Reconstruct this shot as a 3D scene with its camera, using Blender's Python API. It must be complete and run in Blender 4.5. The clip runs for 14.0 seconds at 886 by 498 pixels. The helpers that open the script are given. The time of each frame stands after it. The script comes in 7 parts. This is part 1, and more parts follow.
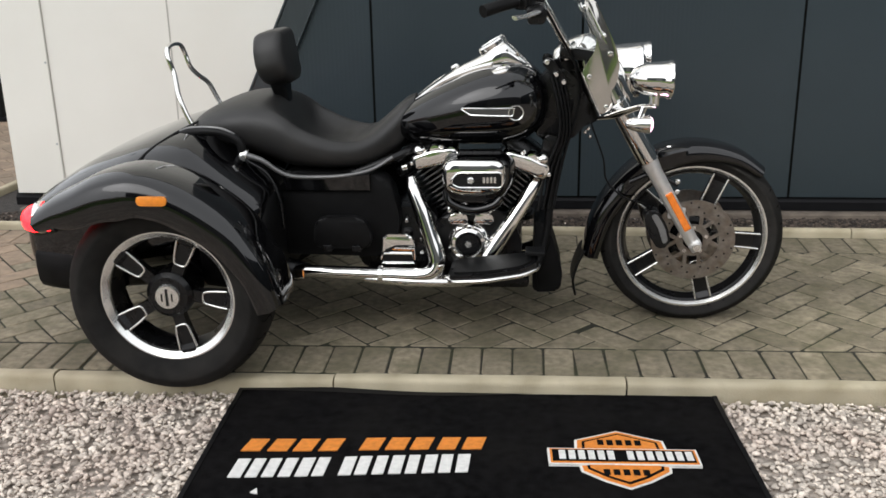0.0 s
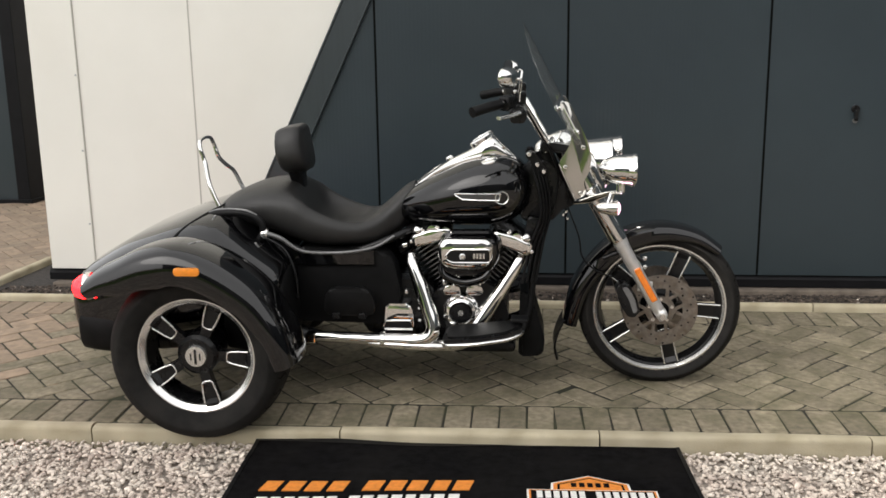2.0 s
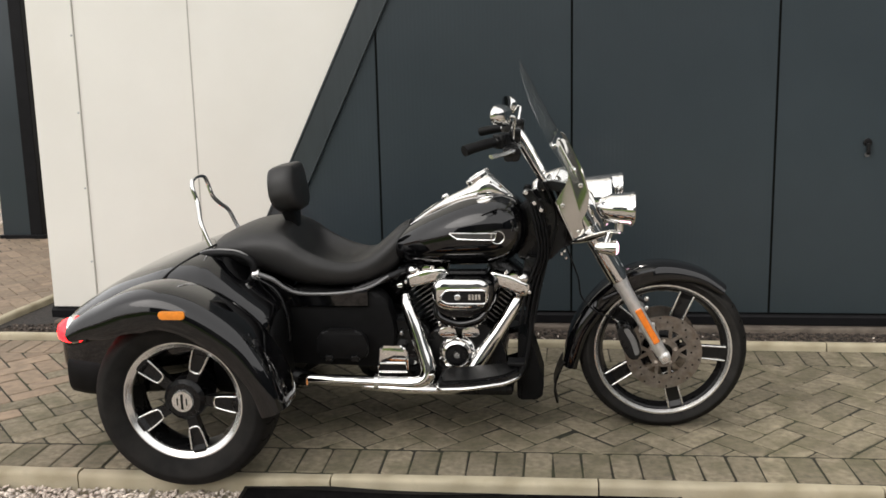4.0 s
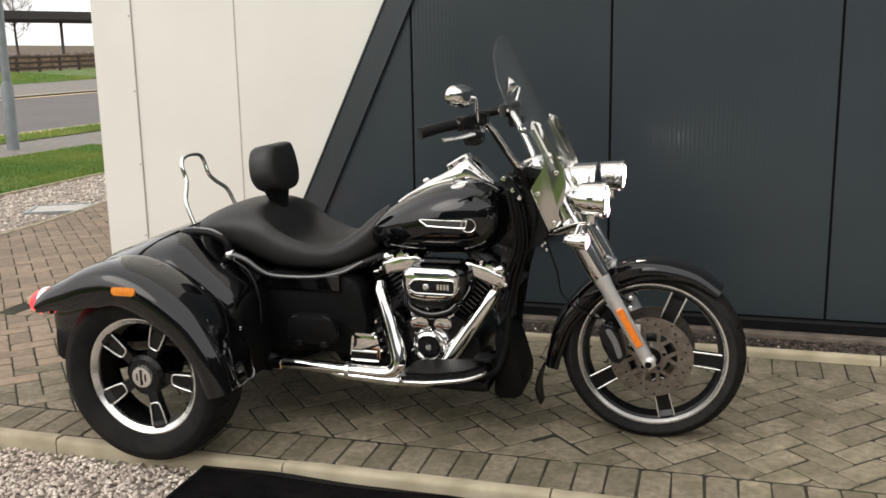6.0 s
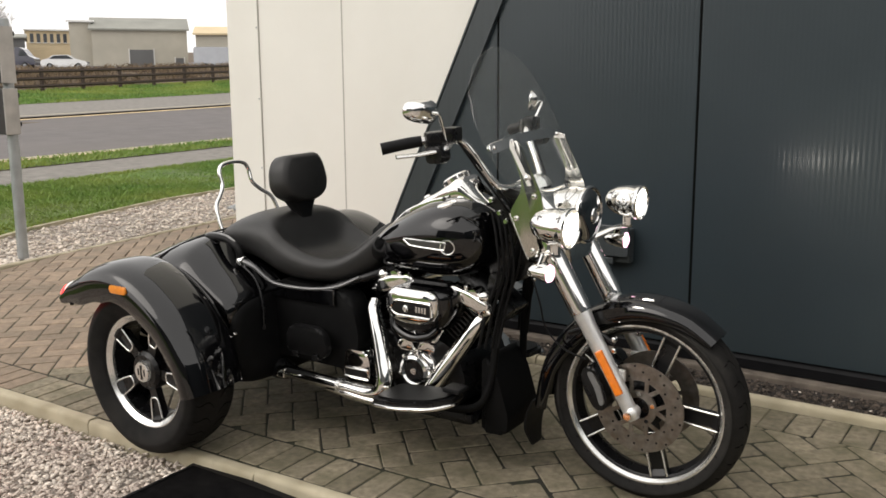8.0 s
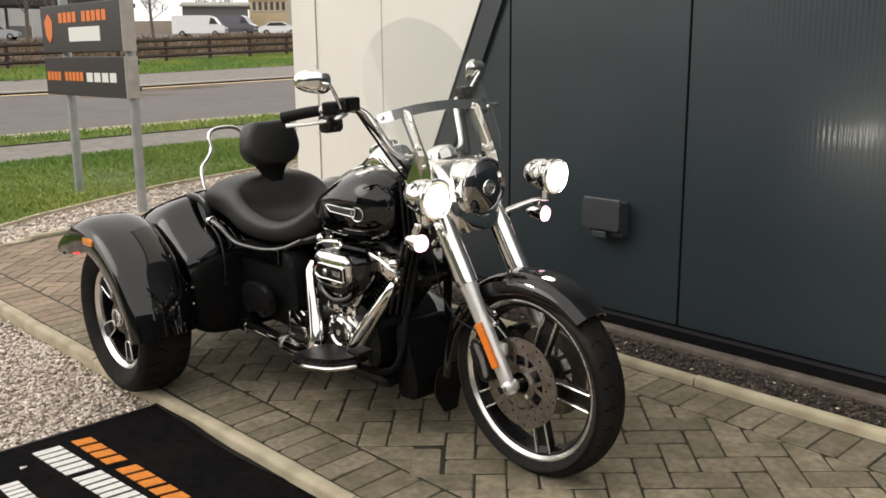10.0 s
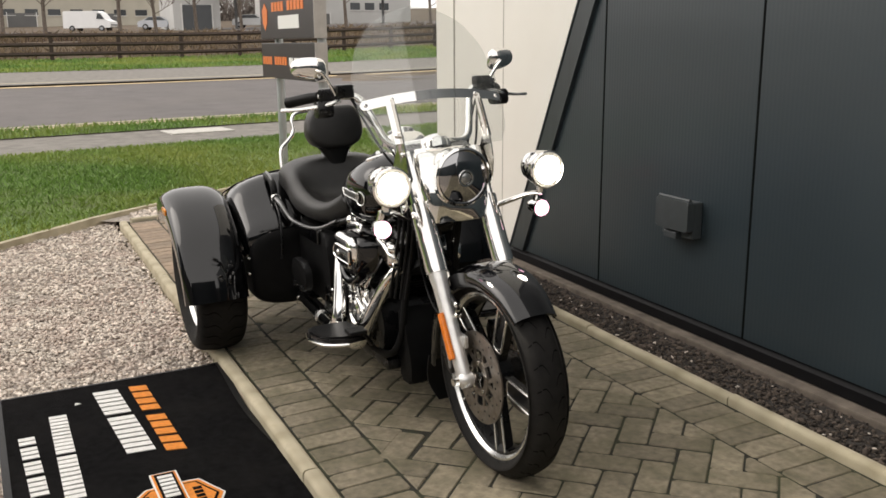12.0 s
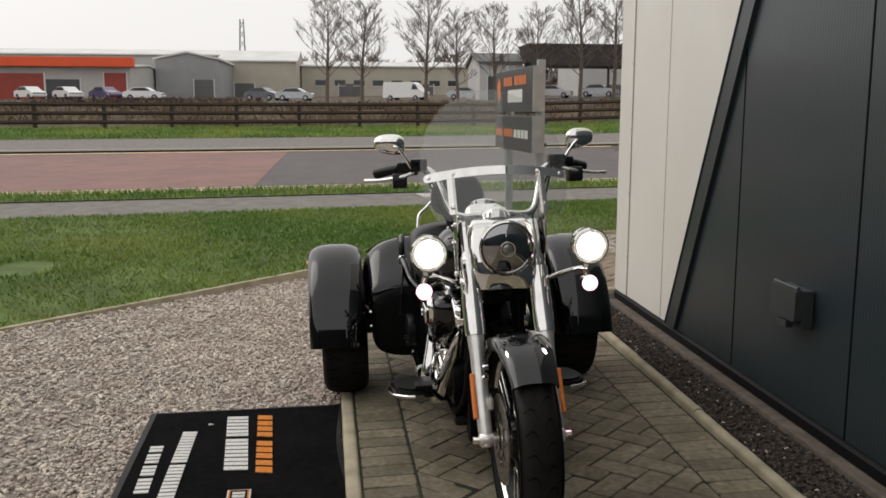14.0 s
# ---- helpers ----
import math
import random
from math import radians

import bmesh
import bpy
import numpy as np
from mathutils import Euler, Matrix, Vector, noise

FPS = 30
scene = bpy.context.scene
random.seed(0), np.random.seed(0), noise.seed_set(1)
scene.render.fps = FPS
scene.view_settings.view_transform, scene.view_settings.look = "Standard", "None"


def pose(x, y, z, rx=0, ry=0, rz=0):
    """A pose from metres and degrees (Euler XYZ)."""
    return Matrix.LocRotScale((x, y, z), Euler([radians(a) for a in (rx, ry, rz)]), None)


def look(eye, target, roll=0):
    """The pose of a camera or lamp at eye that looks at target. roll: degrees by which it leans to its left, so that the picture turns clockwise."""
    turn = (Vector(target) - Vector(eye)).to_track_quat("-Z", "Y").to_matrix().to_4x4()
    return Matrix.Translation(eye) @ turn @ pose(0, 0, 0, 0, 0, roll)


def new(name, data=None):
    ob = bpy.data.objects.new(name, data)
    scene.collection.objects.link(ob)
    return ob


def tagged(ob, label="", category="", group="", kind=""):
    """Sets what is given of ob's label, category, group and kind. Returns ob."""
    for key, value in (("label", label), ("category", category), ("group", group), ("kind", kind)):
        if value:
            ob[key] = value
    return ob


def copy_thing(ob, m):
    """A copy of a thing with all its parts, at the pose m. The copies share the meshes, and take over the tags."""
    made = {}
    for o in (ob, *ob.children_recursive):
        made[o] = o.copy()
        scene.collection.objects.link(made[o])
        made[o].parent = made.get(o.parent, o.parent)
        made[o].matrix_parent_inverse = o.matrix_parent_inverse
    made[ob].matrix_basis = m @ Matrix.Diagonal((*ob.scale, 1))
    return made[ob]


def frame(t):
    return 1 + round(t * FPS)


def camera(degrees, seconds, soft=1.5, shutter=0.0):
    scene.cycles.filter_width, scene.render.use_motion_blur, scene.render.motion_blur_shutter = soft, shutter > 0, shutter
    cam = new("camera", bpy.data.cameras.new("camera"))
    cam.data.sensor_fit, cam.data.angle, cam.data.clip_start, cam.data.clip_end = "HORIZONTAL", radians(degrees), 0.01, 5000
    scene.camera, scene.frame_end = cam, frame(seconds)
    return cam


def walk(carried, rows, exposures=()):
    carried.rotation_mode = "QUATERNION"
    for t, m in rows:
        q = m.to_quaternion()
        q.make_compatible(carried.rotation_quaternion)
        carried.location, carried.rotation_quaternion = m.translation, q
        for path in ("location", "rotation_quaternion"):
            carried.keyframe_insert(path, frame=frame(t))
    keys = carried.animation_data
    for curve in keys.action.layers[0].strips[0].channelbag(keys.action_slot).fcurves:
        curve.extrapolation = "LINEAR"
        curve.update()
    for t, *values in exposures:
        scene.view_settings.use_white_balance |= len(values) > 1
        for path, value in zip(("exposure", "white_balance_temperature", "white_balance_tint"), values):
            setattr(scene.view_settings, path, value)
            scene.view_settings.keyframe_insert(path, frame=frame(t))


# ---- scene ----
cam = camera(52.35, 14.0, soft=1.6)
# seconds, eye x y z, yaw, pitch, lean
ROWS = [
    (0.0, 0.1001, 0.0868, 1.2456, 5.984, -17.081, 1.086),
    (0.5, 0.1145, -0.078, 1.24, 6.725, -13.396, 1.043),
    (1.0, 0.1552, -0.2121, 1.2512, 7.161, -11.613, 1.152),
    (1.5, 0.1798, -0.2899, 1.2997, 6.744, -12.031, 1.089),
    (2.0, 0.1768, -0.3186, 1.311, 6.184, -11.828, 0.866),
    (2.5, 0.181, -0.3148, 1.309, 5.788, -10.694, 0.957),
    (3.0, 0.1908, -0.3058, 1.332, 5.73, -9.606, 1.032),
    (5.5, 0.6808, -0.0057, 1.3175, 14.712, -10.719, 1.206),
    (6.0, 0.9069, 0.0782, 1.3067, 17.998, -10.764, 0.974),
    (6.5, 1.1002, 0.2329, 1.3139, 22.153, -10.735, 0.979),
    (7.0, 1.3185, 0.3456, 1.3111, 25.755, -10.256, 0.859),
    (7.5, 1.5505, 0.4866, 1.3473, 31.118, -10.247, 0.6),
    (8.0, 1.7023, 0.6486, 1.3174, 35.116, -10.133, 0.381),
    (8.5, 1.8876, 0.7806, 1.3005, 37.794, -10.128, 0.464),
    (11.0, 2.7484, 1.6379, 1.3448, 56.521, -13.442, 0.638),
    (11.5, 2.848, 1.841, 1.3345, 60.884, -13.376, 0.652),
    (12.0, 2.977, 2.013, 1.3308, 65.463, -12.929, 0.447),
    (12.5, 3.1132, 2.1948, 1.3442, 70.561, -12.902, 0.18),
    (13.0, 3.1645, 2.3726, 1.3433, 75.451, -12.355, 0.068),
    (13.5, 3.2367, 2.5312, 1.3609, 78.961, -10.184, -0.011),
    (14.0, 3.3884, 2.7254, 1.3645, 84.19, -8.609, -0.186),
]
walk(cam, [(t, pose(x, y, z, 90 + pitch, 0, yaw) @ pose(0, 0, 0, 0, 0, -lean)) for t, x, y, z, yaw, pitch, lean in ROWS],
     exposures=[(0.0, 0.23, 6300, 11), (0.5, 0.32, 6350, 11), (1.0, 0.25, 6450, 11), (3.0, 0.27, 6620, 12), (8.5, 0.26, 6820, 12), (11.0, 0.26, 6940, 13), (12.5, 0.31, 6900, 13), (13.2, 0.1, 6830, 12), (14.0, -0.32, 6700, 12)])

# ---- world and light: a bright overcast afternoon ----
world = bpy.data.worlds.new("overcast_sky")
scene.world = world
world.use_nodes = True
wn, wl = world.node_tree.nodes, world.node_tree.links
sky = wn.new("ShaderNodeTexSky")
sky.sky_type = "NISHITA"
sky.sun_disc = False
sky.sun_elevation, sky.sun_rotation = radians(38), radians(215)
sky.air_density, sky.dust_density, sky.ozone_density = 1.0, 6.0, 1.0
grey = wn.new("ShaderNodeHueSaturation")
grey.inputs["Saturation"].default_value = 0.12
wl.new(sky.outputs["Color"], grey.inputs["Color"])
cloud = wn.new("ShaderNodeMix")          # an even layer of bright cloud over the sky
cloud.data_type = "RGBA"
cloud.inputs["Factor"].default_value = 0.82
cloud.inputs["B"].default_value = (9.6, 9.7, 9.7, 1)
wl.new(grey.outputs["Color"], cloud.inputs["A"])
wl.new(cloud.outputs["Result"], wn["Background"].inputs["Color"])
wn["Background"].inputs["Strength"].default_value = 0.13
sun = new("sun", bpy.data.lights.new("sun", "SUN"))
sun.data.energy, sun.data.angle, sun.data.color = 0.6, radians(40), (1.0, 0.97, 0.92)
sun.matrix_world = look((-8, -16, 16), (0, 3, 0))
# ---- materials ----
def mat(name, color, rough=0.5, metal=0.0, vary=0.0, scale=8.0, bump=0.0, bump_scale=None, coat=0.0, dirt=None, dirt_scale=2.0,
        dirt_amount=0.5, random_value=0.0, spec=0.5, island=False, coat_rough=0.03, stretch=None, rough_vary=0.0, coords="Object"):
    """A procedural surface: base colour with fine grain, broad stains, relief and a spread of values between pieces."""
    m = bpy.data.materials.new(name)
    m.use_nodes = True
    n, l = m.node_tree.nodes, m.node_tree.links
    b = n["Principled BSDF"]
    b.inputs["Base Color"].default_value = (*color, 1)
    b.inputs["Roughness"].default_value, b.inputs["Metallic"].default_value = rough, metal
    b.inputs["Coat Weight"].default_value, b.inputs["Coat Roughness"].default_value = coat, coat_rough
    b.inputs["Specular IOR Level"].default_value = spec
    tc = n.new("ShaderNodeTexCoord")
    src = n.new("ShaderNodeNewGeometry").outputs["Position"] if coords == "World" else tc.outputs[coords]
    if stretch:
        mp = n.new("ShaderNodeMapping")
        mp.inputs["Scale"].default_value = stretch
        l.new(src, mp.inputs["Vector"])
        src = mp.outputs["Vector"]

    def noise_at(s, detail=6.0):
        t = n.new("ShaderNodeTexNoise")
        t.inputs["Scale"].default_value, t.inputs["Detail"].default_value = s, detail
        l.new(src, t.inputs["Vector"])
        return t.outputs["Fac"]

    def remap(fac, a, z, lo=0.3, hi=0.7):
        r = n.new("ShaderNodeMapRange")
        r.inputs["From Min"].default_value, r.inputs["From Max"].default_value = lo, hi
        r.inputs["To Min"].default_value, r.inputs["To Max"].default_value = a, z
        l.new(fac, r.inputs["Value"])
        return r.outputs["Result"]

    out = None
    if vary or random_value:
        hs = n.new("ShaderNodeHueSaturation")
        hs.inputs["Color"].default_value = (*color, 1)
        val = None
        if vary:
            val = remap(noise_at(scale), 1 - vary, 1 + vary)
        if random_value:
            oi = n.new("ShaderNodeNewGeometry" if island else "ShaderNodeObjectInfo")
            rv = remap(oi.outputs["Random Per Island" if island else "Random"], 1 - random_value, 1 + random_value, 0, 1)
            if val:
                mu = n.new("ShaderNodeMath")
                mu.operation = "MULTIPLY"
                l.new(val, mu.inputs[0]), l.new(rv, mu.inputs[1])
                val = mu.outputs[0]
            else:
                val = rv
        l.new(val, hs.inputs["Value"])
        out = hs.outputs["Color"]
    if dirt:
        mx = n.new("ShaderNodeMix")
        mx.data_type = "RGBA"
        l.new(remap(noise_at(dirt_scale, 8.0), 0, dirt_amount, 0.42, 0.68), mx.inputs["Factor"])
        mx.inputs["A"].default_value = (*color, 1)
        if out:
            l.new(out, mx.inputs["A"])
        mx.inputs["B"].default_value = (*dirt, 1)
        out = mx.outputs["Result"]
    if out:
        l.new(out, b.inputs["Base Color"])
    if rough_vary:
        l.new(remap(noise_at(scale * 0.6), max(0.02, rough - rough_vary), rough + rough_vary), b.inputs["Roughness"])
    if bump:
        bp = n.new("ShaderNodeBump")
        bp.inputs["Strength"].default_value, bp.inputs["Distance"].default_value = min(1, bump), 0.004
        l.new(noise_at(bump_scale or scale * 4), bp.inputs["Height"])
        l.new(bp.outputs["Normal"], b.inputs["Normal"])
    return m


def glass(name, color=(1, 1, 1), rough=0.0, ior=1.45):
    m = mat(name, color, rough)
    b = m.node_tree.nodes["Principled BSDF"]
    b.inputs["Transmission Weight"].default_value, b.inputs["IOR"].default_value = 1.0, ior
    return m


def glow(name, color, strength):
    m = mat(name, color, 0.3)
    b = m.node_tree.nodes["Principled BSDF"]
    b.inputs["Emission Color"].default_value, b.inputs["Emission Strength"].default_value = (*color, 1), strength
    return m


PAINT = mat("black_gloss_paint", (0.0025, 0.0025, 0.003), 0.055, coat=0.3, coat_rough=0.02, vary=0.3, scale=30, rough_vary=0.018, spec=0.5)
SATIN = mat("black_satin_plastic", (0.006, 0.006, 0.0063), 0.42, spec=0.17, vary=0.25, scale=40, bump=0.12, bump_scale=900)
BLACKMETAL = mat("black_coated_metal", (0.006, 0.006, 0.0065), 0.28, spec=0.35, vary=0.3, scale=25, rough_vary=0.08)
CHROME = mat("polished_chrome", (0.88, 0.87, 0.85), 0.06, 1.0, vary=0.06, scale=20, rough_vary=0.03)
MACHINED = mat("machined_aluminium", (0.82, 0.82, 0.8), 0.24, 0.93, vary=0.03, scale=12)
STAINLESS = mat("polished_stainless", (0.6, 0.58, 0.54), 0.09, 1.0, vary=0.06, scale=20, rough_vary=0.03)
GROOVE = mat("tread_groove", (0.003, 0.003, 0.003), 0.95, spec=0.05, vary=0.2, scale=60)
SILVER = mat("silver_painted_alloy", (0.8, 0.79, 0.77), 0.3, 0.7, vary=0.08, scale=30, bump=0.08, bump_scale=500)
STEEL = mat("brake_steel", (0.27, 0.245, 0.22), 0.38, 0.9, vary=0.25, scale=50, dirt=(0.2, 0.13, 0.08), dirt_scale=30, dirt_amount=0.35)
RUBBER = mat("tyre_rubber", (0.010, 0.0095, 0.009), 0.75, spec=0.18, vary=0.3, scale=30, bump=0.25, bump_scale=400, dirt=(0.03, 0.027, 0.024), dirt_scale=9, dirt_amount=0.35)
LEATHER = mat("black_vinyl", (0.014, 0.0135, 0.013), 0.43, spec=0.5, vary=0.25, scale=20, bump=0.22, bump_scale=650)
GREYLINE = mat("grey_satin_trim", (0.2, 0.2, 0.2), 0.35, 0.6, vary=0.1, scale=30)
AMBER = mat("amber_reflector", (0.85, 0.27, 0.02), 0.25, coat=0.6, vary=0.1, scale=60, bump=0.3, bump_scale=500)
REDLENS = glow("red_tail_lens", (1.0, 0.012, 0.016), 5.0)
DEEPBLACK = mat("dull_black_plastic", (0.005, 0.005, 0.0052), 0.55, spec=0.12, vary=0.3, scale=20, bump=0.1, bump_scale=600)
POSTGREY = mat("grey_painted_post", (0.2, 0.225, 0.235), 0.5, 0.2, vary=0.15, scale=6)
DARKMIRROR = mat("dark_mirror_lens", (0.36, 0.36, 0.37), 0.04, 1.0, vary=0.05, scale=8)
LAMPGLASS = glow("lit_lamp_lens", (1.0, 0.97, 0.9), 30.0)
LAMPEDGE = glow("lamp_lens_edge", (0.8, 0.78, 0.7), 0.32)
FORKAMBER = mat("orange_fork_reflector", (0.86, 0.22, 0.02), 0.25, coat=0.6, vary=0.1, scale=60, bump=0.3, bump_scale=500)
SIGNALGLASS = glow("lit_signal_lens", (1.0, 0.6, 0.78), 2.4)


def screen_material():
    """Clear but slightly hazed acrylic: see-through, with a faint scatter and a real gloss."""
    m = bpy.data.materials.new("clear_windscreen")
    m.use_nodes = True
    n, l = m.node_tree.nodes, m.node_tree.links
    n.remove(n["Principled BSDF"])
    clear, haze, gloss = n.new("ShaderNodeBsdfTransparent"), n.new("ShaderNodeBsdfTranslucent"), n.new("ShaderNodeBsdfGlossy")
    clear.inputs["Color"].default_value, haze.inputs["Color"].default_value = (0.96, 0.97, 0.965, 1), (0.8, 0.8, 0.78, 1)
    gloss.inputs["Roughness"].default_value = 0.03
    a, b, face, pw = n.new("ShaderNodeMixShader"), n.new("ShaderNodeMixShader"), n.new("ShaderNodeLayerWeight"), n.new("ShaderNodeMath")
    pw.operation = "POWER"
    face.inputs["Blend"].default_value, pw.inputs[1].default_value = 0.5, 5.0
    gain = n.new("ShaderNodeMath")
    gain.operation = "MULTIPLY_ADD"
    gain.inputs[1].default_value, gain.inputs[2].default_value = 0.7, 0.05
    a.inputs["Fac"].default_value = 0.034
    l.new(clear.outputs[0], a.inputs[1]), l.new(haze.outputs[0], a.inputs[2])
    l.new(face.outputs["Facing"], pw.inputs[0]), l.new(pw.outputs[0], gain.inputs[0])
    l.new(gain.outputs[0], b.inputs["Fac"]), l.new(a.outputs[0], b.inputs[1]), l.new(gloss.outputs[0], b.inputs[2])
    l.new(b.outputs[0], n["Material Output"].inputs["Surface"])
    return m


SCREEN = screen_material()
CALIPERGREY = mat("grey_caliper_paint", (0.2, 0.2, 0.2), 0.4, 0.4, vary=0.1, scale=40)
LENS = mat("headlamp_lens", (0.35, 0.36, 0.36), 0.08, 0.6, vary=0.2, scale=60)
BADGE = mat("grey_badge_fill", (0.11, 0.11, 0.11), 0.35, 0.7)

PAVER = mat("weathered_block_paver", (0.215, 0.183, 0.127), 0.85, vary=0.3, scale=38, bump=0.6, bump_scale=260, random_value=0.24,
            dirt=(0.1, 0.09, 0.05), dirt_scale=7, dirt_amount=0.65, coords="World")
PAVER_REST = mat("weathered_block_paver_far", (0.215, 0.183, 0.127), 0.85, vary=0.3, scale=38, bump=0.6, bump_scale=260, random_value=0.24, island=True,
                 dirt=(0.1, 0.09, 0.05), dirt_scale=7, dirt_amount=0.65, coords="World")
REDPAVER = mat("reddish_block_paver", (0.27, 0.2, 0.14), 0.82, vary=0.2, scale=25, bump=0.5, bump_scale=260, random_value=0.2, island=True,
               dirt=(0.17, 0.14, 0.1), dirt_scale=3.5, dirt_amount=0.5, coords="World")
JOINT = mat("dark_jointing_sand", (0.02, 0.019, 0.013), 0.95, vary=0.4, scale=30, bump=0.8, bump_scale=200, dirt=(0.045, 0.052, 0.02), dirt_scale=7, dirt_amount=0.7)
KERB = mat("pale_concrete_kerb", (0.46, 0.405, 0.29), 0.85, vary=0.14, scale=18, bump=0.4, bump_scale=160, random_value=0.06,
           dirt=(0.2, 0.17, 0.1), dirt_scale=9, dirt_amount=0.6)
GRAVELBED = mat("gravel_between_stones", (0.33, 0.29, 0.25), 0.95, vary=0.5, scale=45, bump=1.0, bump_scale=70)
STONE = mat("pale_gravel_stone", (0.63, 0.56, 0.485), 0.8, random_value=0.42, island=True, vary=0.2, scale=60,
            dirt=(0.42, 0.3, 0.25), dirt_scale=5, dirt_amount=0.45)
SOIL = mat("damp_soil_and_grit", (0.03, 0.025, 0.021), 0.95, vary=0.5, scale=40, bump=1.0, bump_scale=60)
CHIP = mat("soil_crumbs", (0.065, 0.05, 0.039), 0.9, random_value=0.8, island=True)
PLINTH = mat("stained_concrete_plinth", (0.14, 0.115, 0.092), 0.9, vary=0.35, scale=12, bump=0.6, bump_scale=80)
WHITECLAD = mat("white_coated_steel", (0.79, 0.775, 0.72), 0.42, vary=0.02, scale=3, rough_vary=0.05, dirt=(0.66, 0.63, 0.55), dirt_scale=1.2, dirt_amount=0.25)
DARKCLAD = mat("anthracite_coated_steel", (0.0245, 0.0355, 0.042), 0.36, coat=0.16, coat_rough=0.11, spec=0.42, vary=0.05, scale=3, rough_vary=0.03)
DARKTRIM = mat("anthracite_flashing", (0.034, 0.043, 0.047), 0.33, vary=0.12, scale=40, stretch=(1, 1, 0.06))
BLACKSTRIP = mat("black_base_flashing", (0.008, 0.008, 0.009), 0.5, vary=0.2, scale=9, spec=0.12)
SEAM = mat("grey_panel_seam", (0.46, 0.44, 0.4), 0.7)
SEALDARK = mat("dark_panel_seal", (0.004, 0.0045, 0.0045), 0.8, spec=0.05)
BOXGREY = mat("dark_grey_box_plastic", (0.042, 0.049, 0.052), 0.4, vary=0.1, scale=20)
CARPET = mat("black_mat_pile", (0.006, 0.0057, 0.006), 0.95, spec=0.04, vary=0.5, scale=30, bump=0.9, bump_scale=500, dirt=(0.015, 0.014, 0.013), dirt_scale=4, dirt_amount=0.4)
PRINTORANGE = mat("orange_pile", (0.72, 0.235, 0.03), 0.9, vary=0.15, scale=60, bump=0.6, bump_scale=500)
PRINTWHITE = mat("white_pile", (0.76, 0.75, 0.72), 0.9, vary=0.1, scale=60, bump=0.6, bump_scale=500)
GRASSBED = mat("mown_grass_ground", (0.1, 0.165, 0.035), 0.9, vary=0.45, scale=3.0, bump=1.0, bump_scale=60, dirt=(0.1, 0.1, 0.035), dirt_scale=0.6, dirt_amount=0.5)
HEDGETWIG = mat("bare_hedge_twigs", (0.075, 0.042, 0.036), 0.85, random_value=0.45, island=True)
# distance haze is put into this paler twig colour
FARTWIG = mat("hazed_far_twigs", (0.2, 0.17, 0.15), 0.85, random_value=0.3, island=True)
DEADBLADE = mat("dead_grass_stalks", (0.16, 0.115, 0.07), 0.8, random_value=0.5, island=True)
BLADE = mat("grass_blades", (0.125, 0.232, 0.037), 0.6, random_value=0.38, island=True, dirt=(0.34, 0.36, 0.07), dirt_scale=0.4, dirt_amount=0.75)
PATHTAR = mat("worn_footpath_tarmac", (0.2, 0.185, 0.165), 0.9, vary=0.2, scale=6, bump=0.5, bump_scale=150)
ROADTAR = mat("grey_road_asphalt", (0.122, 0.11, 0.107), 0.85, vary=0.15, scale=2, bump=0.5, bump_scale=150, dirt=(0.14, 0.125, 0.115), dirt_scale=0.3, dirt_amount=0.6)
REDTAR = mat("red_road_surfacing", (0.29, 0.155, 0.135), 0.85, vary=0.15, scale=2, bump=0.5, bump_scale=150, dirt=(0.17, 0.13, 0.12), dirt_scale=0.25, dirt_amount=0.6)
ROADLINE = mat("yellow_road_line", (0.78, 0.6, 0.36), 0.8, vary=0.2, scale=4)
ROUGHGRASS = mat("dead_rough_grass", (0.10, 0.07, 0.042), 0.95, vary=0.5, scale=1.2, bump=1.0, bump_scale=20)
TIMBER = mat("dark_fence_timber", (0.05, 0.034, 0.026), 0.85, vary=0.3, scale=6, bump=0.5, bump_scale=60, stretch=(1, 6, 1))
BARK = mat("grey_brown_bark", (0.15, 0.122, 0.1), 0.9, vary=0.3, scale=8, bump=0.8, bump_scale=40)
SHEDGREY = mat("pale_grey_shed_cladding", (0.5, 0.5, 0.49), 0.7, vary=0.08, scale=0.4, dirt=(0.4, 0.4, 0.39), dirt_scale=0.2, dirt_amount=0.4)
SHEDROOF = mat("weathered_shed_roof", (0.72, 0.72, 0.7), 0.7, vary=0.1, scale=0.3)
SHEDMID = mat("mid_grey_shed_cladding", (0.3, 0.31, 0.31), 0.7, vary=0.08, scale=0.4)
SHEDGREEN = mat("pale_green_shed_roof", (0.33, 0.34, 0.2), 0.75, vary=0.1, scale=0.4)
CANOPYDARK = mat("dark_brown_canopy", (0.035, 0.03, 0.028), 0.7, vary=0.15, scale=0.6)
SHEDDARK = mat("dark_shed_cladding", (0.13, 0.13, 0.13), 0.7, vary=0.1, scale=0.4)
SHEDBEIGE = mat("beige_shed_cladding", (0.46, 0.43, 0.36), 0.75, vary=0.08, scale=0.4)
SHEDSLATE = mat("grey_green_shed_roof", (0.27, 0.27, 0.24), 0.75, vary=0.12, scale=0.4)
SHEDCREAM = mat("cream_shed_cladding", (0.62, 0.5, 0.32), 0.75, vary=0.08, scale=0.4)
ORANGEFASCIA = mat("orange_fascia", (0.8, 0.1, 0.025), 0.5, vary=0.06, scale=0.5)
REDDOOR = mat("red_shop_front", (0.32, 0.05, 0.035), 0.5, vary=0.1, scale=1)
DULLGLASS = mat("dark_window_glass", (0.04, 0.045, 0.05), 0.12, vary=0.1, scale=1)
CARWHITE = mat("white_car_paint", (0.72, 0.72, 0.72), 0.25, coat=0.8, vary=0.02, scale=2)
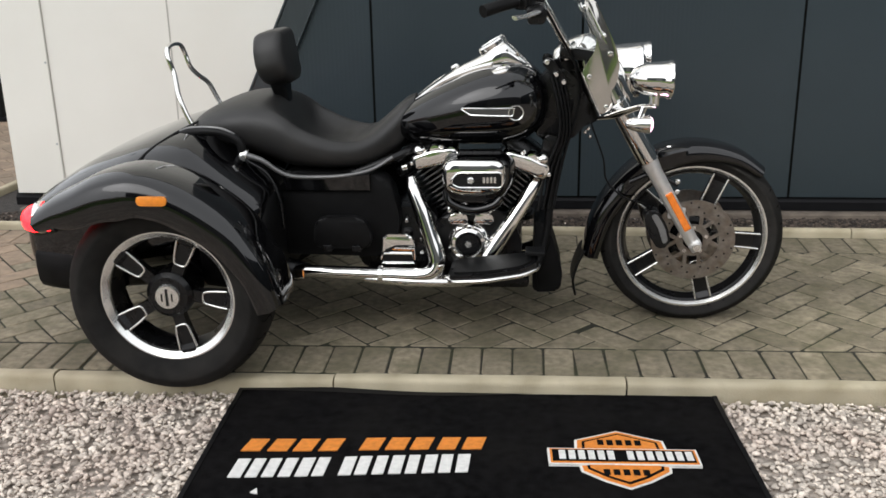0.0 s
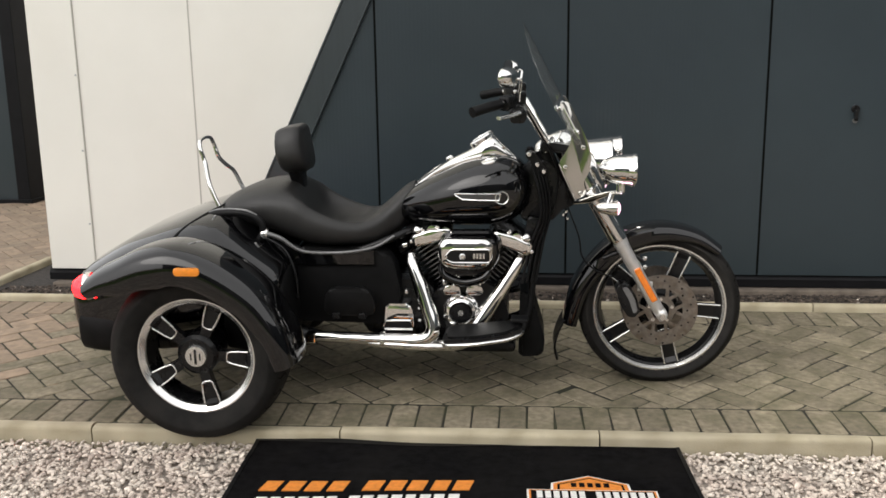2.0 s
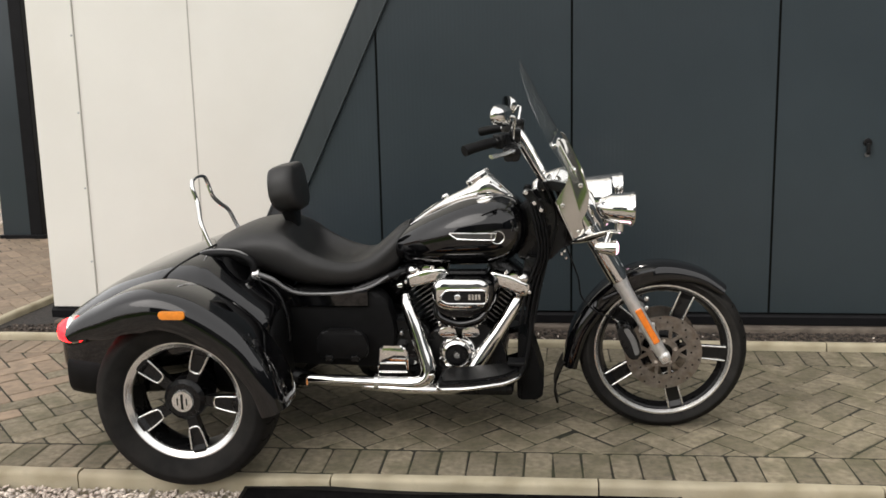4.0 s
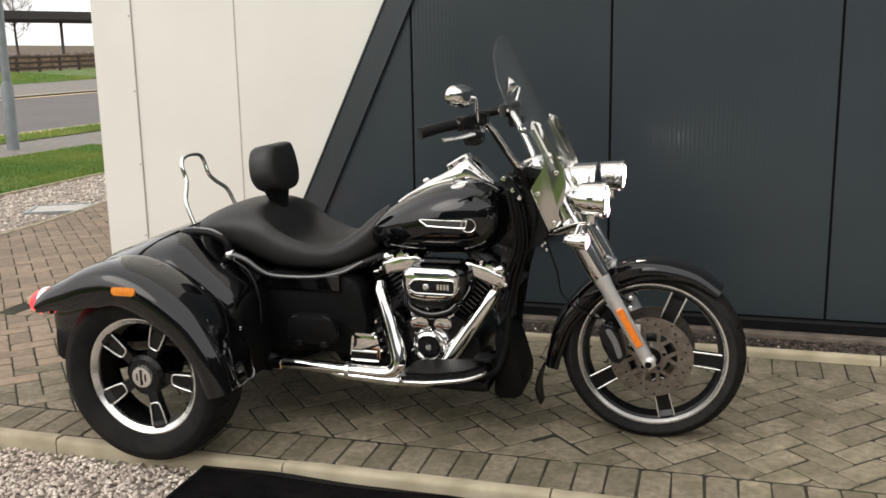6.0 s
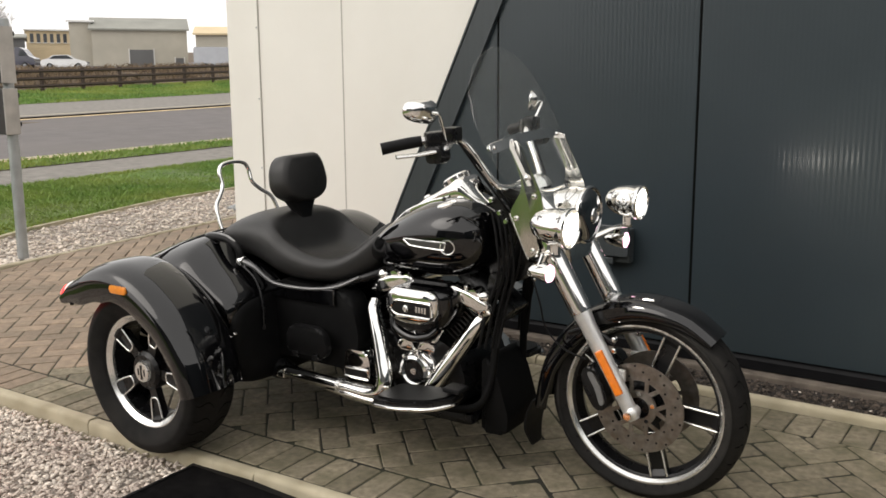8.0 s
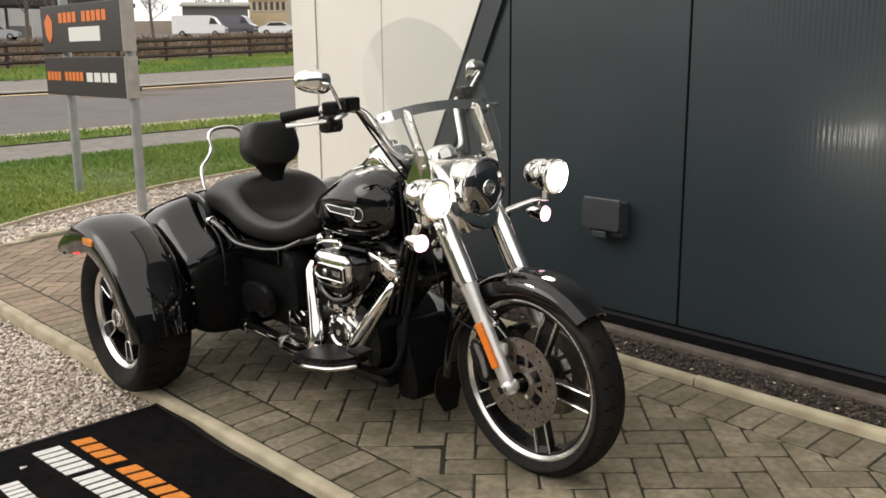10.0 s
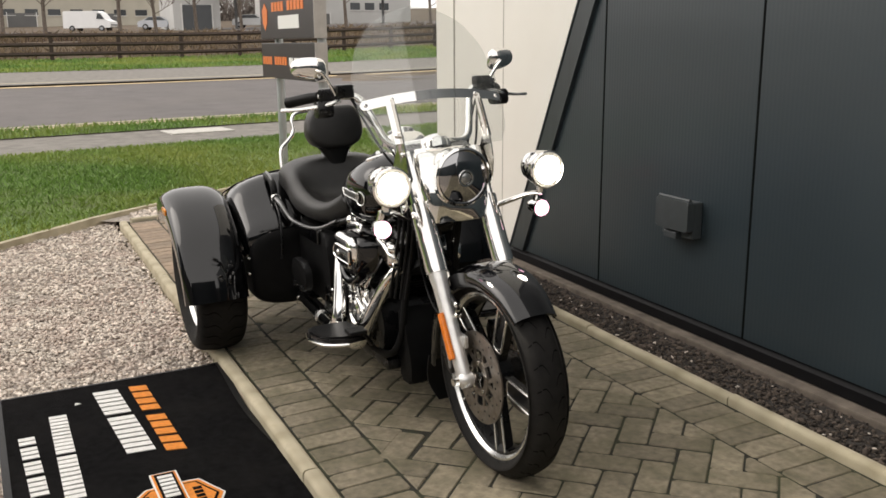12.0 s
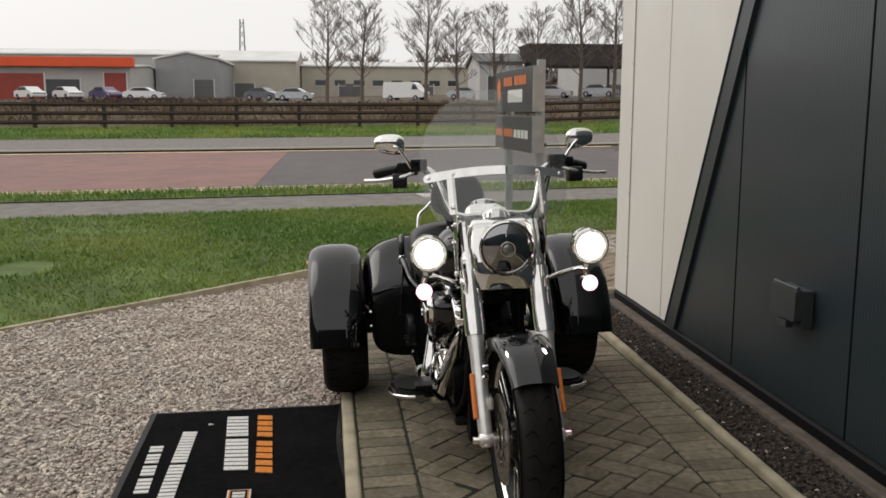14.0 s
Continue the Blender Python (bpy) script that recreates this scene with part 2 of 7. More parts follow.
CARPURPLE = mat("dark_purple_car_paint", (0.06, 0.035, 0.12), 0.25, coat=0.8, vary=0.05, scale=2)
CARDARK = mat("dark_car_paint", (0.05, 0.05, 0.07), 0.25, coat=0.8, vary=0.05, scale=2)
CARSILVER = mat("silver_car_paint", (0.35, 0.36, 0.38), 0.25, 0.5, coat=0.8, vary=0.05, scale=2)
GALV = mat("galvanised_steel", (0.4, 0.42, 0.43), 0.45, 0.7, vary=0.12, scale=10)
SIGNBOARD = mat("black_sign_board", (0.012, 0.012, 0.012), 0.35, vary=0.2, scale=5)
SIGNEDGE = mat("pale_sign_edge", (0.42, 0.4, 0.38), 0.5, 0.2, vary=0.15, scale=9)
SIGNORANGE = mat("orange_sign_film", (0.75, 0.19, 0.03), 0.4)
SIGNWHITE = mat("white_sign_film", (0.78, 0.78, 0.76), 0.4)
MANHOLE = mat("pale_manhole_cover", (0.52, 0.5, 0.46), 0.7, vary=0.15, scale=20, bump=0.4, bump_scale=80)


# ---- mesh helpers ----
def put(name, verts, faces, material, parent=None, label="", smooth=False):
    me = bpy.data.meshes.new(name)
    me.from_pydata([tuple(v) for v in verts], [], faces)
    if smooth:
        me.polygons.foreach_set("use_smooth", [True] * len(me.polygons))
    me.materials.append(material)
    ob = new(name, me)
    ob.parent = parent
    return tagged(ob, label)


def part(name, bm, material, parent=None, label="", smooth=None):
    """Links a bmesh as one mesh object under a thing or a part. smooth: degrees up to which edges are shaded smooth."""
    bmesh.ops.recalc_face_normals(bm, faces=bm.faces)
    if smooth:
        for f in bm.faces:
            f.smooth = True
        for e in bm.edges:
            e.smooth = not e.is_manifold or e.calc_face_angle(0) < radians(smooth)
    me = bpy.data.meshes.new(name)
    bm.to_mesh(me)
    bm.free()
    me.materials.append(material)
    ob = new(name, me)
    ob.parent = parent
    return tagged(ob, label)


def thing(name, label, category, m=None, group="", kind=""):
    ob = new(name)
    if m is not None:
        ob.matrix_world = m
    return tagged(ob, label, category, group, kind)


def boxes(bm, *list_of, bevel=0.0, m=None):
    """Adds boxes (x0, y0, z0, x1, y1, z1) to bm."""
    for x0, y0, z0, x1, y1, z1 in list_of:
        mt = Matrix.Translation(((x0 + x1) / 2, (y0 + y1) / 2, (z0 + z1) / 2)) @ Matrix.Diagonal((abs(x1 - x0), abs(y1 - y0), abs(z1 - z0), 1))
        r = bmesh.ops.create_cube(bm, size=1, matrix=(m @ mt) if m is not None else mt)
        if bevel:
            es = list({e for v in r["verts"] for e in v.link_edges})
            bmesh.ops.bevel(bm, geom=es, offset=bevel, segments=2, profile=0.6, affect="EDGES")
    return bm


def box(*b, bevel=0.0, m=None):
    return boxes(bmesh.new(), b, bevel=bevel, m=m)


def loft(rings, bm=None, closed=True, caps=True):
    """Skins rings of equally many points."""
    bm = bm or bmesh.new()
    rows = [[bm.verts.new(p) for p in r] for r in rings]
    n = len(rows[0])
    for a, b in zip(rows, rows[1:]):
        for i in range(n if closed else n - 1):
            j = (i + 1) % n
            bm.faces.new((a[i], a[j], b[j], b[i]))
    if caps and closed:
        bm.faces.new(rows[0][::-1]), bm.faces.new(rows[-1])
    return bm


def lathe(profile, segs=32, m=None, bm=None, closed=False):
    """Turns (radius, height) points round the local z axis; m places it."""
    bm = bm or bmesh.new()
    m = m or Matrix()
    rows = []
    for r, h in profile:
        if r < 1e-5:
            rows.append([bm.verts.new(m @ Vector((0, 0, h)))])
        else:
            rows.append([bm.verts.new(m @ Vector((r * math.cos(2 * math.pi * i / segs), r * math.sin(2 * math.pi * i / segs), h))) for i in range(segs)])
    if closed:
        rows.append(rows[0])
    for a, b in zip(rows, rows[1:]):
        for i in range(segs):
            j = (i + 1) % segs
            if len(a) == 1 and len(b) == 1:
                continue
            if len(a) == 1:
                bm.faces.new((a[0], b[j], b[i]))
            elif len(b) == 1:
                bm.faces.new((a[i], a[j], b[0]))
            else:
                bm.faces.new((a[i], a[j], b[j], b[i]))
    return bm


def smooth_path(pts, steps=6):
    """Catmull-Rom through the points."""
    P = [Vector(p) for p in pts]
    P = [2 * P[0] - P[1]] + P + [2 * P[-1] - P[-2]]
    out = []
    for i in range(1, len(P) - 2):
        a, b, c, d = P[i - 1:i + 3]
        for k in range(steps):
            t = k / steps
            out.append(0.5 * (2 * b + (c - a) * t + (2 * a - 5 * b + 4 * c - d) * t * t + (3 * b - a - 3 * c + d) * t ** 3))
    return out + [P[-2]]


def tube(pts, radius, segs=10, bm=None, steps=6, flat=1.0):
    """A swept round bar; radius may be a number or one for each given point."""
    bm = bm or bmesh.new()
    path = smooth_path(pts, steps) if steps > 1 else [Vector(p) for p in pts]
    if isinstance(radius, (int, float)):
        radii = [radius] * len(path)
    else:
        radii = [float(v) for v in np.interp(np.linspace(0, 1, len(path)), np.linspace(0, 1, len(radius)), radius)]
    up = Vector((0.13, 0.21, 1)).normalized()
    rings = []
    for i, p in enumerate(path):
        t = (path[min(i + 1, len(path) - 1)] - path[max(i - 1, 0)]).normalized()
        s = t.cross(up)
        s = s.normalized() if s.length > 1e-4 else Vector((1, 0, 0))
        u = s.cross(t)
        up = u
        rings.append([p + radii[i] * (math.cos(2 * math.pi * k / segs) * s + flat * math.sin(2 * math.pi * k / segs) * u) for k in range(segs)])
    return loft(rings, bm)


def prism(outline, y0, y1, bevel=0.0, bm=None, m=None, segs=2):
    """A plate with an outline in x, z, from y0 to y1."""
    bm = bm or bmesh.new()
    m = m or Matrix()
    a = [bm.verts.new(m @ Vector((x, y0, z))) for x, z in outline]
    b = [bm.verts.new(m @ Vector((x, y1, z))) for x, z in outline]
    fs = [bm.faces.new(a), bm.faces.new(b[::-1])]
    n = len(a)
    for i in range(n):
        fs.append(bm.faces.new((a[i], b[i], b[(i + 1) % n], a[(i + 1) % n])))
    if bevel:
        es = [e for e in {e for f in fs[:2] for e in f.edges}]
        bmesh.ops.bevel(bm, geom=es, offset=bevel, segments=segs, profile=0.6, affect="EDGES")
    return bm


def rounded(pts, r, n=4):
    """A polygon with its corners rounded by the radius r."""
    out = []
    for i, p in enumerate(pts):
        a, b, c = (Vector(q) for q in (pts[i - 1], p, pts[(i + 1) % len(pts)]))
        u, v = (a - b), (c - b)
        d = min(r, u.length * 0.45, v.length * 0.45)
        s, e = b + u.normalized() * d, b + v.normalized() * d
        for k in range(n + 1):
            t = k / n
            out.append(tuple((1 - t) ** 2 * s + 2 * t * (1 - t) * b + t * t * e))
    return out


def along(a, b):
    """A frame at a whose z axis points to b."""
    return Matrix.Translation(a) @ (Vector(b) - Vector(a)).to_track_quat("Z", "Y").to_matrix().to_4x4()
# ---- the setting ----
SLOPE = 0.035            # the paving falls away from the building
WALL = 4.551             # face of the cladding


def pave_z(y):
    return SLOPE * (y - 2.74)


def kerb_y(x):
    return 2.744 + 0.0255 * x


def land_z(x, y=0.0):
    """The open land rises gently across the road, and a little to the north."""
    d = max(0.0, -2.6 - x)
    return -0.05 + 0.0245 * d + 0.004 * max(0.0, d - 33) + 0.018 * max(0.0, y - 9.0) * min(1.6, max(0.0, d - 6) / 20)


def sheet(name, s0, s1, y0, y1, lift, material, label, rows=30, kind="structure", skew=0.18):
    """A strip of land that runs along the road, between s0 and s1 across it."""
    ys = np.linspace(y0, y1, rows)
    cols = max(2, int(abs(s1 - s0) / 2) + 1)
    ss = np.linspace(s0, s1, cols)
    v = [(s - skew * y, y, land_z(s - skew * y, y) + lift) for y in ys for s in ss]
    f = [(i * cols + j, i * cols + j + 1, (i + 1) * cols + j + 1, (i + 1) * cols + j) for i in range(rows - 1) for j in range(cols - 1)]
    return tagged(put(name, v, f, material), label, name.split("_")[0], kind=kind)


# one sheet of ground to the horizon
gx = np.concatenate([np.linspace(-900, -120, 14), np.linspace(-100, 12, 57), np.linspace(40, 400, 6)])
gy = np.linspace(-600, 600, 41)
v = [(x, y, land_z(x, y) - 0.1) for x in gx for y in gy]
f = [(i * 41 + j, (i + 1) * 41 + j, (i + 1) * 41 + j + 1, i * 41 + j + 1) for i in range(len(gx) - 1) for j in range(40)]
tagged(put("ground", v, f, ROUGHGRASS), "rough dead grass ground reaching to the horizon", "ground", kind="structure")

sheet("footpath", -9.9, -8.2, -70, 110, -0.015, PATHTAR, "worn grey tarmac footpath beside the road")
sheet("road", -20.6, -10.9, -70, 110, -0.045, ROADTAR, "grey asphalt road with yellow edge lines")
sheet("road_red", -20.5, -11.0, -70, 1.1, -0.039, REDTAR, "faded red surfacing laid on the road")
sheet("road_line", -11.3, -11.12, -70, 110, -0.033, ROADLINE, "faded yellow line along the near road edge")
sheet("road_line", -20.6, -20.3, -70, 110, -0.033, ROADLINE, "faded yellow line along the far road edge")
sheet("kerb_road", -11.0, -10.8, -70, 110, 0.03, KERB, "pale concrete road kerb")
sheet("kerb_road", -20.8, -20.6, -70, 110, 0.05, KERB, "pale concrete far road kerb")
sheet("pavement_far", -26.6, -20.8, -70, 110, 0.0, PATHTAR, "grey far pavement across the road")
ys = np.linspace(-70, 110, 91)
v, f = [], []
for y in ys:
    for k in range(8):
        s = -35.0 - 1.4 * k
        lift = (-0.02, 0.12, 0.35, 0.6, 0.72, 0.7, 0.45, -0.06)[k] * (0.8 + 0.35 * noise.noise((s * 0.3, y * 0.25, 2)))
        v.append((s - 0.18 * y, y, land_z(s - 0.18 * y, y) + lift))
for i in range(90):
    f += [(i * 8 + k, i * 8 + k + 1, i * 8 + k + 9, i * 8 + k + 8) for k in range(7)]
tagged(put("bank", v, f, ROUGHGRASS, smooth=True), "low bank of brown dead grass behind the fence", "bank", kind="structure")
sheet("car_park", -100, -45, -70, 140, -0.03, ROADTAR, "grey tarmac car park behind the fence")

# grass: lawn, verge, far verge
EDGE = [(-1.2, -1.2), (-2.62, 0.45), (-3.49, 1.37), (-4.5, 2.42), (-5.45, 3.75), (-6.3, 5.3), (-6.95, 7.3), (-7.35, 9.8), (-8.2, 15)]


def edge_x(y):
    return float(np.interp(y, [p[1] for p in EDGE], [p[0] for p in EDGE]))


ys = np.linspace(-60, 15, 90)
v, f = [], []
for i, y in enumerate(ys):
    right = edge_x(y) if y > -1.2 else -1.2 + 0.86 * (-1.2 - y)
    for k in range(9):
        x = right + (-8.2 - 0.18 * y - right) * k / 8
        v.append((x, y, land_z(x) + 0.0 + 0.035 * noise.noise((x * 0.5, y * 0.5, 0)) * (0 < k < 8)))
for i in range(len(ys) - 1):
    f += [(i * 9 + k, i * 9 + k + 1, (i + 1) * 9 + k + 1, (i + 1) * 9 + k) for k in range(8)]
tagged(put("lawn", v, f, GRASSBED, smooth=True), "mown green lawn beside the gravel", "lawn", kind="structure")
sheet("verge", -10.8, -9.9, -70, 110, 0.0, GRASSBED, "narrow green grass verge beside the road")
sheet("verge_far", -35.0, -26.6, -70, 110, 0.01, GRASSBED, "green grass verge in front of the fence")

# edging board between gravel and lawn
bm = bmesh.new()
for a, b in zip(EDGE, EDGE[1:]):
    d = Vector((b[0] - a[0], b[1] - a[1], 0))
    n2 = Vector((-d.y, d.x, 0)).normalized() * 0.025
    A, B = Vector((*a, land_z(a[0]) - 0.06)), Vector((*b, land_z(b[0]) - 0.06))
    up = Vector((0, 0, 0.075))
    loft([[A - n2, A + n2, A + n2 + up, A - n2 + up], [B - n2, B + n2, B + n2 + up, B - n2 + up]], bm)
tagged(part("edging", bm, KERB), "pale concrete edging strip between gravel and lawn", "edging", kind="structure")

# gravel bed
G = [(-4.235, 2.54)] + [p for p in EDGE[3::-1]] + [(-1.2 + 0.86 * 9.7, -10.9), (12.9, -10.9), (12.9, 3.0)]
tagged(put("gravel_bed", [(x, y, -0.062) for x, y in G], [tuple(range(len(G)))], GRAVELBED), "bed of pale gravel in front of the paving", "gravel", kind="structure")
G2 = [(-4.32, 2.75), (-4.66, 4.0), (-4.9, 5.5), (-5.1, 6.6), (-5.55, 8.2), (-6.3, 15.0)] + [p for p in EDGE[:2:-1]]
tagged(put("gravel_strip", [(x, y, land_z(x) - 0.02) for x, y in G2], [tuple(range(len(G2)))], GRAVELBED), "strip of pale gravel beside the paved path", "gravel", kind="structure")

# paving base (jointing sand), the blocks come last in the file
PV = [(-4.2, kerb_y(-4.2)), (7.0, kerb_y(7.0)), (7.0, 4.2), (-3.0, 4.2), (-3.0, 15.0), (-6.2, 15.0), (-5.45, 8.2), (-5.0, 6.6), (-4.8, 5.5), (-4.56, 4.0)]
paving = put("paving", [(x, y, pave_z(min(y, 4.6)) - 0.003) for x, y in PV], [(0, 1, 2, 3, 8, 9), (3, 4, 5, 6, 7, 8)], JOINT)
tagged(paving, "herringbone block paving with dark mossy joints", "paving", kind="structure")


def kerb_run(name, pts, height, width, top, label, stone=0.915):
    """Edging stones along a polyline, one object each."""
    root = thing(name, label, "kerb", kind="structure")
    rnd = random.Random(5)
    for (ax, ay), (bx, by) in zip(pts, pts[1:]):
        L = math.hypot(bx - ax, by - ay)
        n = max(1, round(L / stone))
        ang = math.atan2(by - ay, bx - ax)
        for i in range(n):
            t = (i + 0.5) / n
            x, y = ax + (bx - ax) * t, ay + (by - ay) * t
            b2 = bmesh.new()
            l = L / n - 0.006
            pr = rounded([(-width / 2, -height), (width / 2, -height), (width / 2, 0), (-width / 2, 0)], 0.02, 4)
            rings = []
            for k in range(7):
                u = -l / 2 + l * k / 6
                rings.append([(u, p[0] + 0.0015 * noise.noise((u * 9 + x, p[0] * 30, y)), p[1] + 0.0025 * noise.noise((u * 7 + x * 3, 4 + p[0] * 20, y))) for p in pr])
            loft(rings, b2)
            o = part("kerb_stone", b2, KERB, root, smooth=40)
            o.matrix_basis = pose(x, y, top(y) + rnd.uniform(-0.003, 0.003), 0, 0, math.degrees(ang) + rnd.uniform(-0.2, 0.2))


kerb_run("kerb_front", [(-4.25, kerb_y(-4.25) - 0.03), (6.9, kerb_y(6.9) - 0.03)], 0.16, 0.058, lambda y: 0.006, "pale concrete kerb between gravel and paving")
kerb_run("kerb_back", [(-3.0, 4.225), (7.0, 4.225)], 0.14, 0.046, lambda y: 0.086, "pale concrete edging kerb along the planting bed")
kerb_run("kerb_side", [(-3.0, 4.26), (-3.05, 14.0)], 0.14, 0.052, lambda y: 0.088, "pale concrete edging kerb beside the building")
kerb_run("kerb_path", [(-4.25, 2.66), (-4.61, 4.0), (-4.86, 5.5), (-5.05, 6.6), (-5.5, 8.2), (-6.25, 15)], 0.14, 0.055, lambda y: max(0.0, pave_z(min(y, 4.6))) + 0.012, "pale concrete kerb at the edge of the paved path")

# unseen walls added east and south, so gloss paint and chrome reflect something dark
for nm, m in (("wall_east", box(10.6, -9.0, -0.1, 10.9, 4.5, 4.6, bevel=0.02)), ("wall_south", box(-9.0, -16.3, -0.1, 15.0, -16.0, 6.0, bevel=0.02))):
    tagged(part(nm, m, DARKCLAD), "unseen dark clad wall, added for dark reflections", "wall", kind="structure")

# soil bed at the wall's foot
tagged(put("soil_bed", [(-2.97, 4.25, 0.05), (7, 4.25, 0.05), (7, 4.6, 0.06), (-2.67, 4.6, 0.06), (-2.67, 14, 0.06), (-2.97, 14, 0.05)],
           [(0, 1, 2, 3), (0, 3, 4, 5)], SOIL), "dark soil bed along the foot of the wall", "soil", kind="structure")

# ---- the building ----
PITCH = 1.022
JOINTS = [-1.721 + PITCH * i for i in range(11)]
BASE, TOP = 0.155, 5.2


def diag_x(z):
    """The slanting border between white and dark cladding."""
    return -1.583 + 0.490 * (z - 0.18)


bm = bmesh.new()
boxes(bm, (-2.615, WALL + 0.03, -0.1, 8.4, WALL + 0.3, TOP), (-2.615, WALL + 0.3, -0.1, -2.34, 14, TOP), (8.1, WALL + 0.3, -0.1, 8.4, 14, TOP), (-2.615, 13.7, -0.1, 8.4, 14, TOP))
wall = tagged(part("wall_south", bm, SEALDARK), "clad wall, white sheets meeting anthracite sheets at a slant", "wall", kind="structure")
tagged(part("roof", box(-2.7, WALL - 0.02, TOP, 8.45, 14.05, TOP + 0.15), SHEDDARK), "flat dark roof of the building", "roof", kind="structure")


def panel_outline(x0, x1, side):
    """The part of a sheet between x0 and x1 that lies on the white or on the dark side of the slant."""
    zs = [BASE] + [z for x in (x0, x1) for z in [0.18 + (x + 1.583) / 0.490] if BASE < z < TOP] + [TOP]
    zs = sorted(set(zs))
    lo, hi = [], []
    for z in zs:
        d = diag_x(z)
        a, b = (x0, min(x1, max(x0, d))) if side == "white" else (max(x0, min(x1, d)), x1)
        lo.append((a, z)), hi.append((b, z))
    pts = lo + hi[::-1]
    out = []
    for p in pts:
        if not out or (Vector(p) - Vector(out[-1])).length > 1e-4:
            out.append(p)
    if (Vector(out[0]) - Vector(out[-1])).length < 1e-4:
        out.pop()
    area = sum(a[0] * b[1] - b[0] * a[1] for a, b in zip(out, out[1:] + out[:1])) / 2
    return out if len(out) > 2 and abs(area) > 1e-3 else None


for a, b in zip([-2.38] + JOINTS, JOINTS):
    o = panel_outline(a + 0.003, b - 0.003, "white")
    if o:
        part("white_sheet", prism(o, WALL, WALL + 0.03), WHITECLAD, wall)


RIB = 0.00032           # height of the fine ribs


def ribbed_sheet(x0, x1):
    """A dark sheet with fine vertical ribs, cut along the slant."""
    n = max(2, round((x1 - x0) / 0.021))
    w = (x1 - x0) / n
    xs = [(x0 + k * w / 8, RIB * (0.5 - 0.5 * math.cos(math.pi * k / 4))) for k in range(8 * n + 1)]
    vs, fs = [], []
    zc = lambda x: min(TOP, max(BASE, 0.18 + (x + 1.583) / 0.490))
    for x, d in xs:
        top = zc(x) if x < diag_x(TOP) else TOP
        vs += [(x, WALL - d, BASE), (x, WALL - d, top)]
    for i in range(len(xs) - 1):
        fs.append((2 * i, 2 * i + 2, 2 * i + 3, 2 * i + 1))
    return vs, fs


for a, b in zip([diag_x(BASE)] + [j for j in JOINTS if j > -1.6], [j for j in JOINTS if j > -1.6]):
    vs, fs = ribbed_sheet(a + 0.006, b - 0.006)
    put("anthracite_sheet", vs, fs, DARKCLAD, wall, smooth=True)
for j in JOINTS:
    if j > -1.6:
        part("sheet_joint", box(j - 0.0052, WALL - 0.0015, BASE, j + 0.0052, WALL + 0.02, min(TOP, 0.18 + (j + 1.583) / 0.490)), SEALDARK, wall)
    if j < diag_x(TOP) and j < 0.8:
        z0 = max(BASE, 0.18 + (j + 1.583) / 0.490)
        part("white_joint", box(j - 0.0035, WALL - 0.002, z0, j + 0.0035, WALL + 0.02, TOP), SEAM, wall)
# the slanting flashing: a raised strip with a lip
for off0, off1, dep in ((0.0, 0.149, 0.016), (0.0, 0.012, 0.022), (0.149, 0.159, 0.022)):
    bm = prism([(diag_x(BASE) + off0, BASE), (diag_x(BASE) + off1, BASE), (diag_x(TOP) + off1, TOP), (diag_x(TOP) + off0, TOP)], WALL - dep, WALL + 0.01, bevel=0.002)
    part("slant_flashing", bm, DARKTRIM, wall)
# corner flashing with rivets, the white side wall
part("corner_flashing", prism([(-2.648, BASE), (-2.38, BASE), (-2.38, TOP), (-2.648, TOP)], WALL - 0.006, WALL + 0.04, bevel=0.003), WHITECLAD, wall)
part("corner_flashing", box(-2.648, WALL + 0.04, BASE, -2.616, WALL + 0.27, TOP, bevel=0.002), WHITECLAD, wall)
part("corner_seam", box(-2.382, WALL - 0.0075, BASE, -2.376, WALL + 0.01, TOP), SEAM, wall)
for i in range(9):
    part("rivet", lathe([(0, 0.003), (0.005, 0.002), (0.006, 0)], 8, pose(-2.392, WALL - 0.0065, 0.42 + 0.42 * i, 90)), GALV, wall)
for k in range(9):
    part("white_sheet", box(-2.648, WALL + 0.274 + 1.022 * k, BASE, -2.616, WALL + 1.29 + 1.022 * k, TOP, bevel=0.002), WHITECLAD, wall)
tagged(part("base_flashing", prism([(0, 0.085), (-0.02, 0.088), (-0.022, 0.13), (0, 0.156)], 8.4, -2.67, m=pose(0, WALL + 0.02, 0, 0, 0, 90) @ Matrix.Diagonal((1, -1, 1, 1))), BLACKSTRIP),
       "black folded steel flashing along the wall's foot", "trim", kind="structure")
tagged(part("plinth", box(-2.63, WALL - 0.055, -0.1, 8.4, WALL + 0.029, 0.083, bevel=0.008), PLINTH), "stained concrete plinth below the cladding", "plinth", kind="structure")
tagged(part("plinth", box(-2.636, WALL + 0.03, -0.1, -2.617, 14, 0.15), BLACKSTRIP), "dark plinth below the white side wall", "plinth", kind="structure")

# weatherproof outlet box on the dark wall
ob_box = thing("outlet_box", "dark grey weatherproof outlet box screwed to the wall", "outlet box", pose(-0.05, WALL - 0.002, 0.59))
part("back_box", box(-0.1, -0.05, -0.08, 0.1, -0.001, 0.08, bevel=0.008), BOXGREY, ob_box)
lid = part("lid", prism(rounded([(-0.105, -0.045), (0.105, -0.045), (0.105, 0.085), (-0.105, 0.085)], 0.012), -0.085, -0.05, bevel=0.008), BOXGREY, ob_box)
part("hinge_bar", tube([(-0.1, -0.07, 0.088), (0.1, -0.07, 0.088)], 0.008, 8, steps=1), BOXGREY, ob_box)
part("catch", box(-0.05, -0.08, -0.085, 0.03, -0.05, -0.055, bevel=0.004), BOXGREY, ob_box)
